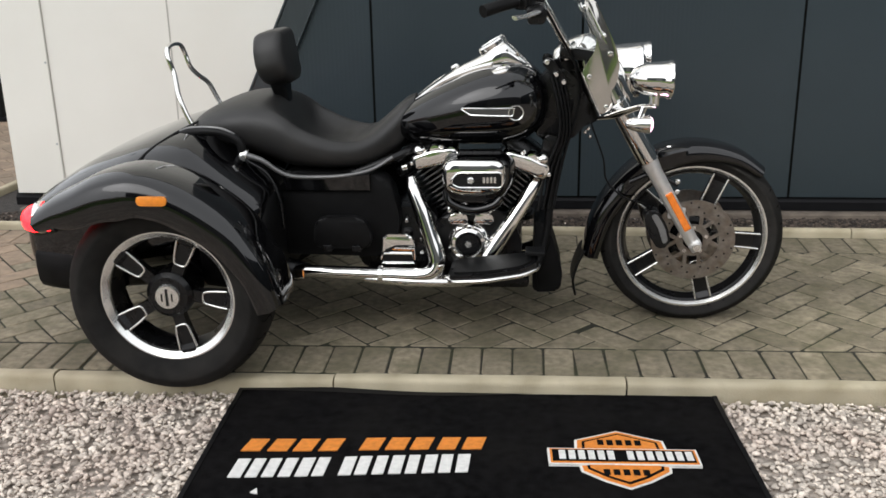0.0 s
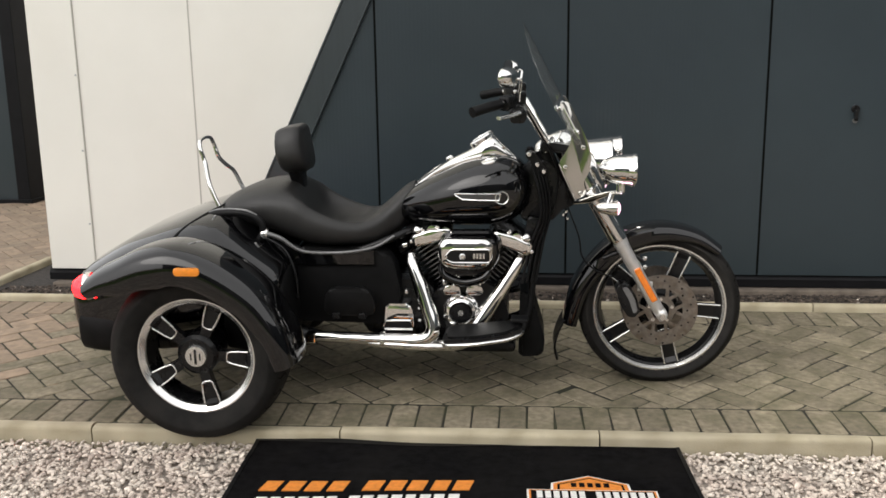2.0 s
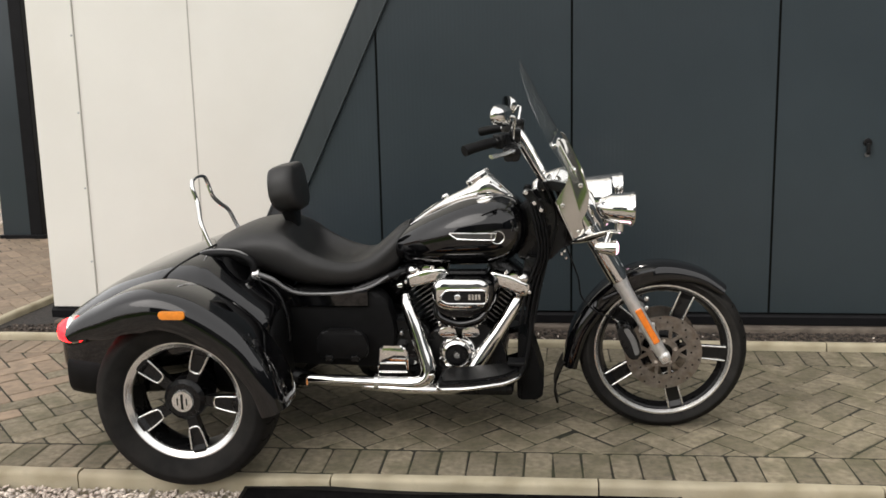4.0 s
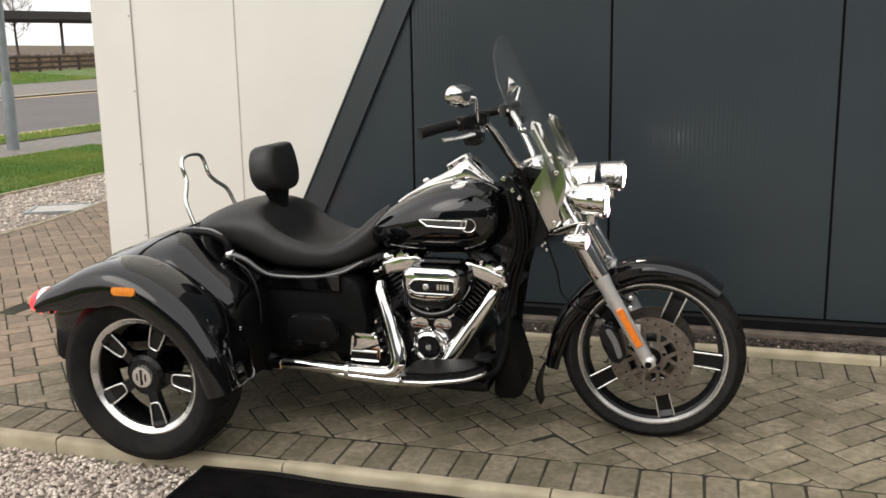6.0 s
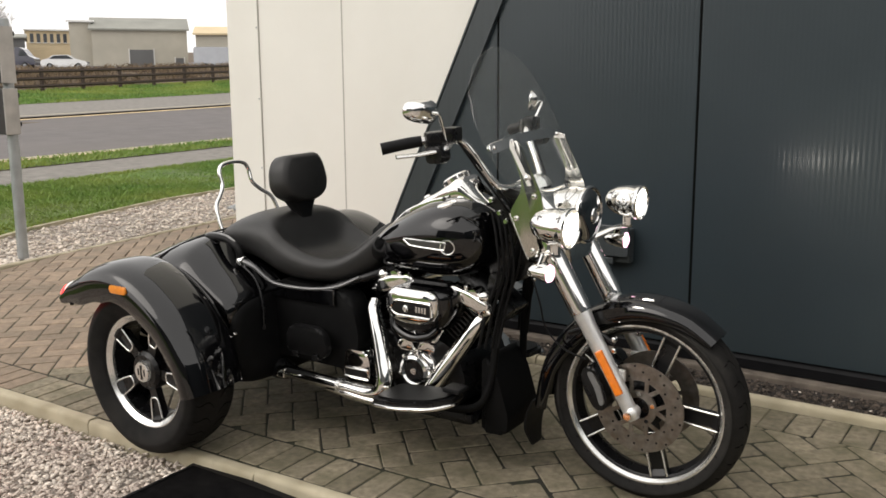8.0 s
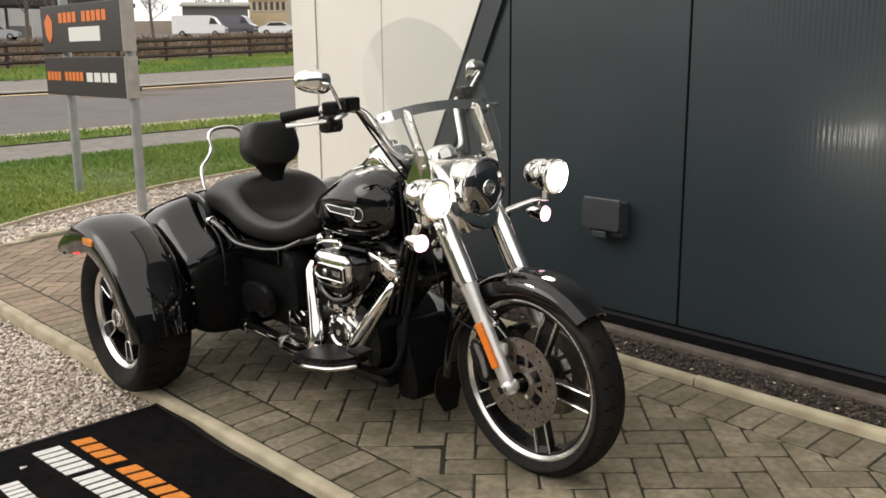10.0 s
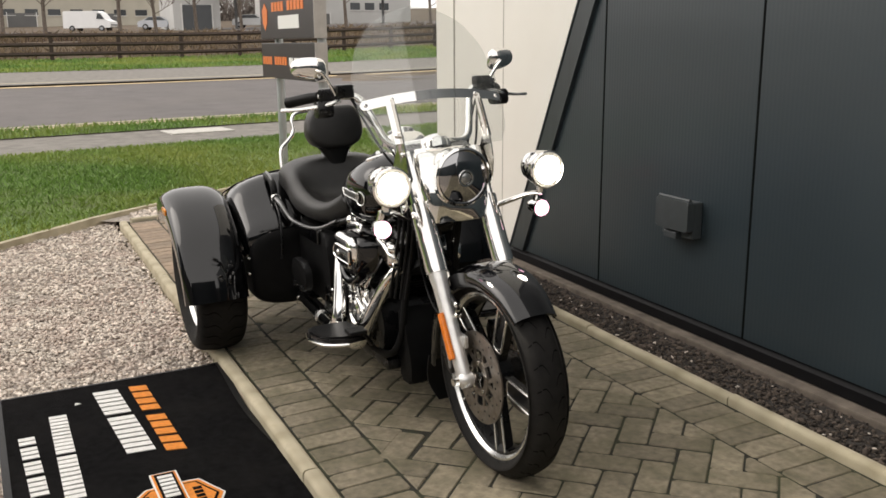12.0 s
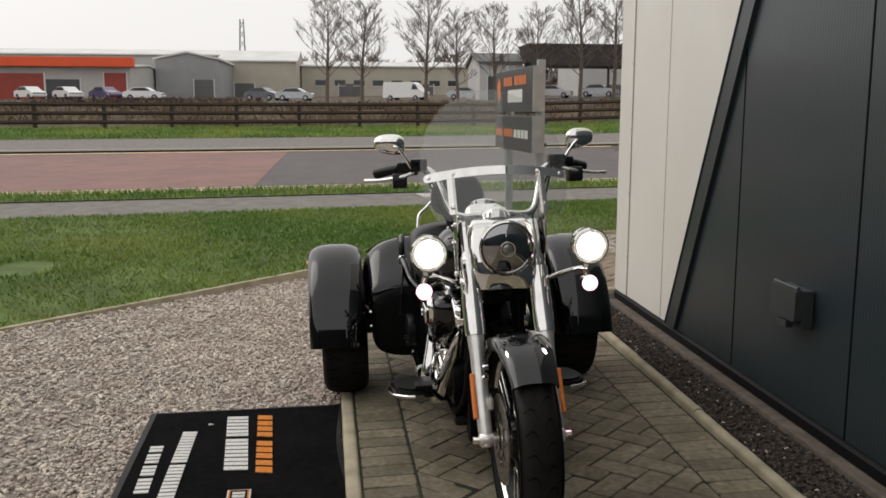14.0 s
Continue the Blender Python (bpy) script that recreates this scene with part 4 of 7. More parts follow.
part("sissy_bar", tube(sis + [(x, -y, z) for x, y, z in sis[-2::-1]], 0.0085, 12), CHROME, trike, "bent chrome sissy bar", smooth=60)

# fuel tank with console
tank_rows = [(0.615, 0.70, 0.735, 0.05), (0.65, 0.675, 0.775, 0.10), (0.72, 0.662, 0.826, 0.145), (0.80, 0.657, 0.872, 0.178), (0.90, 0.656, 0.918, 0.198), (0.99, 0.658, 0.940, 0.203), (1.06, 0.668, 0.938, 0.193), (1.11, 0.69, 0.915, 0.165), (1.145, 0.725, 0.88, 0.12), (1.16, 0.76, 0.84, 0.07)]
tank = part("fuel_tank", loft([superring(r[0], r[1], r[2], r[3], 40, 2.5, 0.0) for r in dense(tank_rows, 3)]), PAINT, trike, "glossy black teardrop fuel tank", smooth=70)
con_rows = [(0.67, 0.77, 0.79, 0.022), (0.70, 0.79, 0.813, 0.034), (0.76, 0.83, 0.857, 0.043), (0.85, 0.88, 0.918, 0.05), (0.91, 0.90, 0.948, 0.058), (0.94, 0.90, 0.966, 0.068), (0.975, 0.90, 0.988, 0.076), (1.01, 0.90, 1.006, 0.078), (1.035, 0.90, 0.992, 0.076), (1.07, 0.90, 0.958, 0.07), (1.11, 0.88, 0.918, 0.05)]
con = part("console", loft([superring(r[0], r[1], r[2], r[3], 24, 3.2) for r in dense(con_rows, 3)]), CHROME, trike, "chrome tank console", smooth=60)
sp = along((0.968, 0, 0.988), (0.908, 0, 1.091))
part("speedometer", lathe([(0.05, -0.03), (0.054, 0.006), (0.049, 0.012), (0.045, 0.006), (0, 0.006)], 36, sp), CHROME, con, smooth=40)
part("dial", lathe([(0.044, 0.0065), (0.044, 0.008), (0, 0.008)], 36, sp), SATIN, con, "dark instrument dial")
part("ignition_knob", lathe([(0.015, -0.01), (0.017, 0.006), (0.012, 0.013), (0, 0.014)], 16, along((0.842, 0, 0.912), (0.782, 0, 1.02))), CHROME, con, smooth=40)
TANKD = dense(tank_rows, 3)


def tank_y(x, z):
    """Half the tank's width at x and z."""
    lo, hi, hw = (float(np.interp(x, [r[0] for r in TANKD], [r[k] for r in TANKD])) for k in (1, 2, 3))
    u = min(0.99, abs(2 * (z - (lo + hi) / 2) / (hi - lo)))
    return hw * (1 - u ** 2.5) ** (1 / 2.5)


for sg in (-1, 1):
    part("console_edge", tube([(0.70, sg * 0.045, 0.80), (0.80, sg * 0.068, 0.872), (0.90, sg * 0.08, 0.913), (0.97, sg * 0.09, 0.932)], 0.009, 8), CHROME, con)
    cap = part("tank_cap", lathe([(0.032, -0.014), (0.036, -0.002), (0.036, 0.006), (0.03, 0.011), (0, 0.012)], 24, along((0.997, sg * 0.112, 0.915), (1.0 - 0.03, sg * 0.135, 1.03))), CHROME, trike, "chrome tank cap", smooth=40)
    # side badge: a plain outlined bar with a round end
    bar = rounded([(0.868, 0.806), (0.90, 0.786), (1.04, 0.781), (1.045, 0.806)], 0.01, 6)
    pts = [(x, sg * (tank_y(x, z) + 0.004), z) for x, z in bar]
    part("badge_outline", tube(pts + pts[:1], 0.0028, 6, steps=3), MACHINED, tank, "thin chrome badge outline")
    ring = [(1.05 + 0.024 * math.cos(2 * math.pi * k / 28), 0.79 + 0.024 * math.sin(2 * math.pi * k / 28)) for k in range(29)]
    part("badge_ring", tube([(x, sg * (tank_y(x, z) + 0.004), z) for x, z in ring], 0.0026, 6, steps=1), MACHINED, tank)
    bm = bmesh.new()
    rr = []
    for x in np.linspace(0.885, 1.04, 12):
        zl, zh = 0.786 - 0.003 * (x - 0.9) / 0.14 + 0.002, 0.803
        rr.append([(x, sg * (tank_y(x, z) + d), z) for d, z in ((-0.004, zl), (0.004, zl), (0.004, zh), (-0.004, zh))])
    part("badge_fill", loft(rr, bm), BADGE, tank, "plain grey badge")

# steering head, fork, lamps
for sg in (-1, 1):
    a, b, c, d = (1.668, sg * 0.118, 0.31), (1.497, sg * 0.118, 0.612), (1.385, sg * 0.118, 0.81), (1.30, sg * 0.118, 0.965)
    leg = part("fork_leg", lathe([(0, -0.02), (0.018, -0.018), (0.023, 0.02), (0.0235, 0.08), (0.0255, 0.30), (0.029, 0.335), (0.029, 0.347), (0, 0.348)], 24, along(a, b)), SILVER, trike, "silver fork slider", smooth=40)
    part("fork_cover", lathe([(0, 0), (0.034, 0.0), (0.0355, 0.015), (0.0355, 0.2), (0.036, 0.23), (0, 0.23)], 24, along(b, c)), CHROME, leg, "chrome upper fork cover", smooth=40)
    part("fork_tube", tube([c, d], 0.028, 16, steps=1), CHROME, leg)
    part("axle_lug", lathe([(0, -0.03), (0.02, -0.03), (0.023, -0.02), (0.023, 0.008), (0.018, 0.014), (0.011, 0.016), (0.011, 0.024), (0, 0.026)], 20, pose(1.668, sg * 0.125, 0.316, 90 if sg < 0 else -90)), SILVER, leg, smooth=40)
    dv = (Vector(b) - Vector(a)).normalized()
    sv = Vector((0, 1, 0))
    tv = sv.cross(dv)
    at = Vector(a).lerp(Vector(b), 0.42) + Vector((0.0, sg * 0.027, 0.0)) + tv * 0.006
    rf = Matrix(((tv.x, sv.x, dv.x, at.x), (tv.y, sv.y, dv.y, at.y), (tv.z, sv.z, dv.z, at.z), (0, 0, 0, 1)))
    o = part("fork_reflector", box(-0.0125, -0.007, -0.074, 0.0125, 0.007, 0.074, bevel=0.004, m=rf), FORKAMBER, leg, "orange fork reflector")
    # caliper
    cm = pose(1.545, sg * 0.083, 0.37, 0, -24)
    cal = part("brake_caliper", prism(rounded([(-0.03, -0.075), (0.018, -0.07), (0.03, 0.0), (0.018, 0.075), (-0.03, 0.07), (-0.042, 0)], 0.02), -0.033, 0.033, bevel=0.01, m=cm), BLACKMETAL, trike, "black brake caliper", smooth=40)
    part("caliper_face", prism(rounded([(-0.008, -0.058), (0.012, -0.054), (0.02, 0.0), (0.012, 0.054), (-0.008, 0.058), (-0.002, 0)], 0.01), sg * 0.033, sg * 0.038, bevel=0.003, m=cm), CALIPERGREY, cal, "grey caliper face")
    part("caliper_bracket", box(1.575, sg * 0.085, 0.40, 1.635, sg * 0.1, 0.44, bevel=0.006), SILVER, cal)
    for bz in (0.50, 0.535):
        part("fender_bolt", lathe([(0.009, 0), (0.009, 0.014), (0.005, 0.018), (0, 0.018)], 10, pose(1.60, sg * 0.095, bz, 90 if sg < 0 else -90)), CHROME, trike)
    # passing lamp
    lp = part("passing_lamp", lathe([(0.002, -0.118), (0.016, -0.115), (0.036, -0.098), (0.05, -0.068), (0.056, -0.03), (0.057, -0.004), (0.061, 0.0), (0.062, 0.012), (0.057, 0.016), (0.053, 0.006)], 32, along((1.519, sg * 0.268, 0.905), (1.9, sg * 0.272, 0.883))), CHROME, trike, "chrome passing lamp, lit", smooth=50)
    part("lens", lathe([(0.045, 0.0125), (0.03, 0.018), (0, 0.021)], 32, along((1.519, sg * 0.268, 0.905), (1.9, sg * 0.272, 0.883))), LAMPGLASS, lp, "bright lit lens", smooth=60)
    beam = new("passing_beam", bpy.data.lights.new("passing_beam", "SPOT"))
    beam.data.energy, beam.data.spot_size, beam.data.spot_blend, beam.data.shadow_soft_size, beam.data.color = 34.0 if sg < 0 else 9.0, radians(163 if sg < 0 else 172), 1.0, 0.04, (1.0, 0.98, 0.88)
    beam.matrix_world = BIKE @ look((1.556, sg * 0.2685, 0.9), (3.0, sg * 0.276, 0.82))
    part("lens_edge", lathe([(0.0535, 0.004), (0.05, 0.009), (0.0452, 0.0124)], 32, along((1.519, sg * 0.268, 0.905), (1.9, sg * 0.272, 0.883))), LAMPEDGE, lp, smooth=60)
    part("stalk", tube([(1.482, sg * 0.27, 0.826), (1.482, sg * 0.27, 0.86)], 0.016, 12, steps=1), CHROME, lp)
    ts = part("turn_signal", lathe([(0.003, -0.072), (0.012, -0.068), (0.02, -0.05), (0.026, -0.02), (0.0285, 0.0), (0.0285, 0.006)], 24, along((1.466, sg * 0.282, 0.768), (1.8, sg * 0.30, 0.762))), CHROME, trike, "chrome bullet turn signal, lit", smooth=50)
    part("lens", lathe([(0.027, 0.003), (0.022, 0.01), (0.011, 0.015), (0, 0.016)], 24, along((1.466, sg * 0.282, 0.768), (1.8, sg * 0.30, 0.762))), SIGNALGLASS, ts, "lit signal lens", smooth=60)
    part("signal_stem", tube([(1.438, sg * 0.28, 0.785), (1.45, sg * 0.274, 0.82)], 0.011, 10, steps=1), CHROME, ts)
    part("lamp_bar", tube([(1.325, sg * 0.125, 0.757), (1.36, sg * 0.165, 0.772), (1.405, sg * 0.21, 0.797), (1.45, sg * 0.25, 0.818), (1.492, sg * 0.278, 0.824)], [0.012, 0.022, 0.022, 0.018, 0.016], 12, flat=0.42), CHROME, trike, "chrome lamp bar", smooth=60)
part("axle", tube([(1.668, -0.16, 0.316), (1.668, 0.16, 0.316)], 0.012, 12, steps=1), CHROME, trike)
hm = along((1.45, 0, 0.90), (1.9, 0, 0.883))
hl = part("headlamp", lathe([(0.02, -0.135), (0.045, -0.13), (0.068, -0.108), (0.082, -0.07), (0.089, -0.03), (0.091, 0.0), (0.094, 0.004), (0.094, 0.016), (0.0885, 0.02), (0.0865, 0.014)], 48, hm), CHROME, trike, "chrome headlamp, unlit", smooth=50)
part("lens", lathe([(0.087, 0.012), (0.075, 0.021), (0.055, 0.029), (0.03, 0.034), (0.0, 0.036)], 48, hm), DARKMIRROR, hl, "dark mirrored headlamp lens", smooth=60)
part("reflector_ring", lathe([(0.019, 0.033), (0.022, 0.0385), (0.026, 0.0385), (0.028, 0.033)], 28, hm), CHROME, hl, smooth=50)
part("bulb_dome", lathe([(0.018, 0.034), (0.012, 0.039), (0, 0.04)], 20, hm), LENS, hl, smooth=60)
def plan_ring(x0, x1, hw, z, n=32, e=3.2):
    out = []
    for i in range(n):
        c, q = math.cos(2 * math.pi * i / n), math.sin(2 * math.pi * i / n)
        out.append(((x0 + x1) / 2 + (x1 - x0) / 2 * math.copysign(abs(c) ** (2 / e), c), hw * math.copysign(abs(q) ** (2 / e), q), z))
    return out


part("nacelle", loft([plan_ring(*r) for r in ((1.39, 1.43, 0.095, 0.752), (1.375, 1.44, 0.104, 0.757), (1.355, 1.445, 0.11, 0.79), (1.33, 1.445, 0.115, 0.83), (1.30, 1.43, 0.118, 0.88), (1.28, 1.40, 0.118, 0.93), (1.27, 1.36, 0.11, 0.965), (1.28, 1.34, 0.09, 0.98))]), CHROME, trike, "chrome nacelle round the headlamp and fork", smooth=50)
part("upper_clamp", prism(rounded([(1.19, 0.955), (1.33, 0.94), (1.33, 0.97), (1.2, 0.995)], 0.012), -0.115, 0.115, bevel=0.01), BLACKMETAL, trike, smooth=35)
part("clamp_dome", lathe([(0.075, -0.02), (0.075, 0.0), (0.062, 0.022), (0.03, 0.034), (0, 0.036)], 28, along((1.245, 0, 0.975), (1.19, 0, 1.1)) @ Matrix.Diagonal((0.75, 1.1, 1, 1))), CHROME, trike, "chrome domed cover over the fork clamp", smooth=50)
part("steering_head", tube([(1.30, 0, 0.72), (1.20, 0, 0.95)], 0.04, 18, steps=1), BLACKMETAL, trike, smooth=40)

# front mudguard and flap
FF = [(1.288, 0.25), (1.302, 0.33), (1.325, 0.41), (1.37, 0.49), (1.44, 0.572), (1.51, 0.622), (1.59, 0.652), (1.67, 0.661), (1.75, 0.651), (1.83, 0.622), (1.905, 0.567)]
ff = fender("front_fender", FF, 0.0, [0.075, 0.08, 0.086, 0.086, 0.083, 0.07], [0.05, 0.06, 0.07, 0.065, 0.05, 0.03], 0.022, "glossy black front mudguard")
for sg in (-1, 1):
    part("fender_strut", tube([(1.44, sg * 0.092, 0.53), (1.52, sg * 0.10, 0.56), (1.60, sg * 0.10, 0.52)], 0.007, 8), BLACKMETAL, ff)
part("mud_flap", loft([[(x - 0.004, -w, z), (x + 0.004, -w, z), (x + 0.006, 0, z), (x + 0.004, w, z), (x - 0.004, w, z), (x - 0.002, 0, z)] for x, z, w in dense([(1.295, 0.265, 0.07), (1.272, 0.215, 0.068), (1.258, 0.15, 0.06), (1.27, 0.085, 0.03)], 3)]), SATIN, ff, "black rubber flap", smooth=50)

# windscreen on chrome straps


def screen_x(y, z):
    return 1.361 - 0.53 * (z - 0.987) - 0.65 * y * y


rings = []
zs = np.linspace(0.985, 1.43, 26)
for z in zs:
    u = (z - 0.985) / (1.43 - 0.985)
    hw = float(np.interp(u, [0, 0.1, 0.3, 0.5, 0.7, 0.86, 0.95, 1.0], [0.215, 0.245, 0.262, 0.258, 0.228, 0.172, 0.105, 0.02]))
    rings.append((z, hw))
bm = bmesh.new()
rows = []
for z, hw in rings:
    ysr = np.linspace(-hw, hw, 22)
    rows.append([[bm.verts.new((screen_x(y, z) + dx, y, z)) for y in ysr] for dx in (0.0, 0.004)])
for r1, r2 in zip(rows, rows[1:]):
    for k in range(21):
        bm.faces.new((r1[0][k], r1[0][k + 1], r2[0][k + 1], r2[0][k])), bm.faces.new((r1[1][k], r2[1][k], r2[1][k + 1], r1[1][k + 1]))
    for k in (0, 21):
        bm.faces.new((r1[0][k], r2[0][k], r2[1][k], r1[1][k]))
for r in (rows[0], rows[-1]):
    for k in range(21):
        bm.faces.new((r[0][k], r[1][k], r[1][k + 1], r[0][k + 1]))
ws = part("windscreen", bm, SCREEN, trike, "clear curved windscreen", smooth=60)
ws.visible_shadow = False
def band_line(y):
    """Middle height of the band that follows the screen's curve."""
    return 1.150 - 0.42 * y * y


for back, front, tall in ((-0.004, -0.001, 0.011), (0.0045, 0.0075, 0.0145)):
    rr = []
    for y in (-0.252, -0.249, -0.243, *np.linspace(-0.235, 0.235, 22), 0.243, 0.249, 0.252):
        half = tall * math.sqrt(max(0.06, 1 - max(0.0, (abs(y) - 0.238) / 0.0145) ** 2))
        z0, z1 = band_line(y) - half, band_line(y) + half
        rr.append([(screen_x(y, z0) + back, y, z0), (screen_x(y, z1) + back, y, z1), (screen_x(y, z1) + front, y, z1), (screen_x(y, z0) + front, y, z0)])
    part("screen_band", loft(rr), CHROME, ws, "polished metal band across the windscreen", smooth=30)
for y in (-0.235, -0.15, 0.15, 0.235):
    z = band_line(y)
    part("screw", lathe([(0.007, 0), (0.007, 0.003), (0.004, 0.006), (0, 0.006)], 10, pose(screen_x(y, z) + 0.007, y, z, 0, 62)), CHROME, ws)
# polished brackets: a narrow arm under the band that widens into a plate beside the fork
PLATE = rounded([(1.252, 1.15), (1.290, 1.066), (1.307, 1.018), (1.303, 0.984), (1.261, 0.914), (1.296, 0.838), (1.327, 0.772), (1.371, 0.800), (1.353, 0.842), (1.376, 0.878), (1.384, 0.938), (1.372, 0.988), (1.345, 1.045), (1.298, 1.142)], 0.016, 4)
for sg in (-1, 1):
    plate = part("screen_bracket", prism(PLATE, sg * 0.151, sg * 0.155, bevel=0.0012), STAINLESS, ws, "polished windscreen bracket plate", smooth=30)
    for bx, bz in ((1.287, 0.899), (1.352, 0.972), (1.322, 1.035), (1.345, 0.80)):
        part("bracket_bolt", lathe([(0.009, 0), (0.009, 0.004), (0.006, 0.008), (0, 0.009)], 14, pose(bx, sg * 0.155, bz, 90 if sg < 0 else -90)), CHROME, plate, smooth=40)
    rr = []                                   # flat strap down the front of the screen
    for z in np.linspace(1.128, 1.006, 8):
        ya, yb = sg * 0.146, sg * 0.173
        rr.append([(screen_x(ya, z) + 0.0045, ya, z), (screen_x(yb, z) + 0.0045, yb, z), (screen_x(yb, z) + 0.0068, yb, z), (screen_x(ya, z) + 0.0068, ya, z)])
    part("strap", loft(rr), CHROME, plate, "polished strap down the front of the screen", smooth=30)
    part("bracket_bolt", lathe([(0.009, 0), (0.009, 0.004), (0.006, 0.008), (0, 0.009)], 14, pose(screen_x(0.16, 1.03) + 0.0065, sg * 0.16, 1.03, 0, 62)), CHROME, plate, smooth=40)
    part("bracket_lip", tube([(1.262, sg * 0.153, 0.913), (1.296, sg * 0.153, 0.838), (1.327, sg * 0.153, 0.772)], 0.0035, 8), CHROME, plate, smooth=60)

# handlebar and controls
for sg in (-1, 1):
    hb = part("handlebar", tube([(1.245, 0, 0.992), (1.238, sg * 0.06, 0.988), (1.225, sg * 0.12, 0.985), (1.205, sg * 0.155, 1.01), (1.165, sg * 0.18, 1.08), (1.13, sg * 0.205, 1.135), (1.105, sg * 0.25, 1.152), (1.03, sg * 0.338, 1.147), (0.965, sg * 0.39, 1.132)], 0.0127, 14), CHROME, trike, "bent chrome handlebar", smooth=60)
    part("grip", tube([(1.05, sg * 0.322, 1.15), (1.01, sg * 0.355, 1.143), (0.953, sg * 0.402, 1.129)], [0.017, 0.018, 0.018, 0.019], 16), SATIN, hb, "ribbed black grip", smooth=60)
    bm = bmesh.new()
    m = along((1.08, sg * 0.295, 1.152), (1.03, sg * 0.355, 1.148))
    boxes(bm, (-0.024, -0.026, -0.035, 0.024, 0.026, 0.03), bevel=0.008, m=m)
    part("switch_housing", bm, BLACKMETAL, hb, "black switch housing", smooth=40)
    part("master_cylinder", box(1.10, sg * 0.225, 1.145, 1.14, sg * 0.285, 1.19, bevel=0.008), BLACKMETAL, hb, "black fluid reservoir", smooth=40)
    lv = tube([(1.125, sg * 0.275, 1.14), (1.13, sg * 0.32, 1.128), (1.1 + 0.012 * sg, sg * 0.39, 1.116), (1.068 + 0.022 * sg, sg * 0.45, 1.113)], [0.011, 0.0125, 0.011, 0.0085, 0.0105], 12, flat=0.6)
    part("lever_bracket", prism(rounded([(1.085, 1.085), (1.135, 1.085), (1.145, 1.115), (1.13, 1.14), (1.08, 1.135)], 0.01), sg * 0.30, sg * 0.352, bevel=0.006), BLACKMETAL, hb, "black lever bracket", smooth=40)
    part("lever", lv, MACHINED, hb, "bright lever", smooth=60)
    back = Vector((-0.92, -sg * 0.37, 0.13)).normalized()
    out = Vector((0, 0, 1)).cross(back).normalized() * -sg
    up = Vector((0, 0, 1)) - back * back.z
    mm = Matrix.Translation((1.074, sg * 0.358, 1.243)) @ Matrix((out, up.normalized(), back)).transposed().to_4x4()
    mo = []                                   # rounded shell, deeper at its inner end
    for k in range(40):
        q = 2 * math.pi * k / 40
        ex, ey = math.copysign(abs(math.cos(q)) ** 0.72, math.cos(q)), math.copysign(abs(math.sin(q)) ** 0.72, math.sin(q))
        mo.append((0.059 * ex, 0.0365 * ey * (1 - 0.2 * ex * (ey < 0)) - 0.004 * ex * (ey > 0) + 0.004 * ex))
    mr = part("mirror", loft([[mm @ Vector((x * q, y * q, z)) for x, y in mo] for z, q in ((-0.030, 0.25), (-0.0285, 0.5), (-0.024, 0.7), (-0.016, 0.87), (-0.006, 0.97), (0.002, 1.0), (0.009, 1.0), (0.012, 0.965))]), CHROME, trike, "chrome mirror with rounded shell", smooth=60)
    part("mirror_glass", loft([[mm @ Vector((x * 0.93, y * 0.93, z)) for x, y in mo] for z in (0.0118, 0.0128)]), DARKMIRROR, mr, "mirror glass")
    part("mirror_stem", tube([(1.113, sg * 0.283, 1.155), (1.116, sg * 0.3, 1.19), (1.122, sg * 0.326, 1.228), (1.118, sg * 0.338, 1.236), (1.09, sg * 0.347, 1.24)], 0.0058, 10), CHROME, mr, smooth=60)
    for k in range(2):
        part("cable", tube([(1.13, sg * 0.235, 1.14), (1.175, sg * (0.205 - 0.02 * k), 1.06), (1.235, sg * (0.16 - 0.03 * k), 0.95), (1.265, sg * 0.08, 0.84), (1.24, sg * 0.07, 0.70), (1.19, sg * 0.08, 0.60)], 0.0042, 8), SATIN, trike)
part("brake_line", tube([(1.30, -0.10, 0.74), (1.345, -0.11, 0.62), (1.36, -0.10, 0.54), (1.42, -0.10, 0.48), (1.50, -0.09, 0.45)], 0.0032, 8), SATIN, trike)

# frame
for sg in (-1, 1):
    part("frame_tube", tube([(1.25, sg * 0.03, 0.84), (1.21, sg * 0.06, 0.70), (1.175, sg * 0.09, 0.50), (1.15, sg * 0.11, 0.30), (1.08, sg * 0.14, 0.215), (0.8, sg * 0.14, 0.20), (0.4, sg * 0.17, 0.22), (0.2, sg * 0.2, 0.28)], 0.0135, 12), DEEPBLACK, trike, "black frame tube", smooth=60)
    part("frame_tube", tube([(0.2, sg * 0.16, 0.55), (0.45, sg * 0.16, 0.57), (0.62, sg * 0.13, 0.62), (0.72, sg * 0.06, 0.66)], 0.017, 10), BLACKMETAL, trike, smooth=60)
part("neck_cover", prism(rounded([(1.10, 0.71), (1.12, 0.87), (1.18, 0.925), (1.245, 0.89), (1.312, 0.775), (1.285, 0.715), (1.225, 0.655), (1.15, 0.655)], 0.03), -0.05, 0.05, bevel=0.022, segs=3), BLACKMETAL, trike, "black steering neck cover", smooth=50)
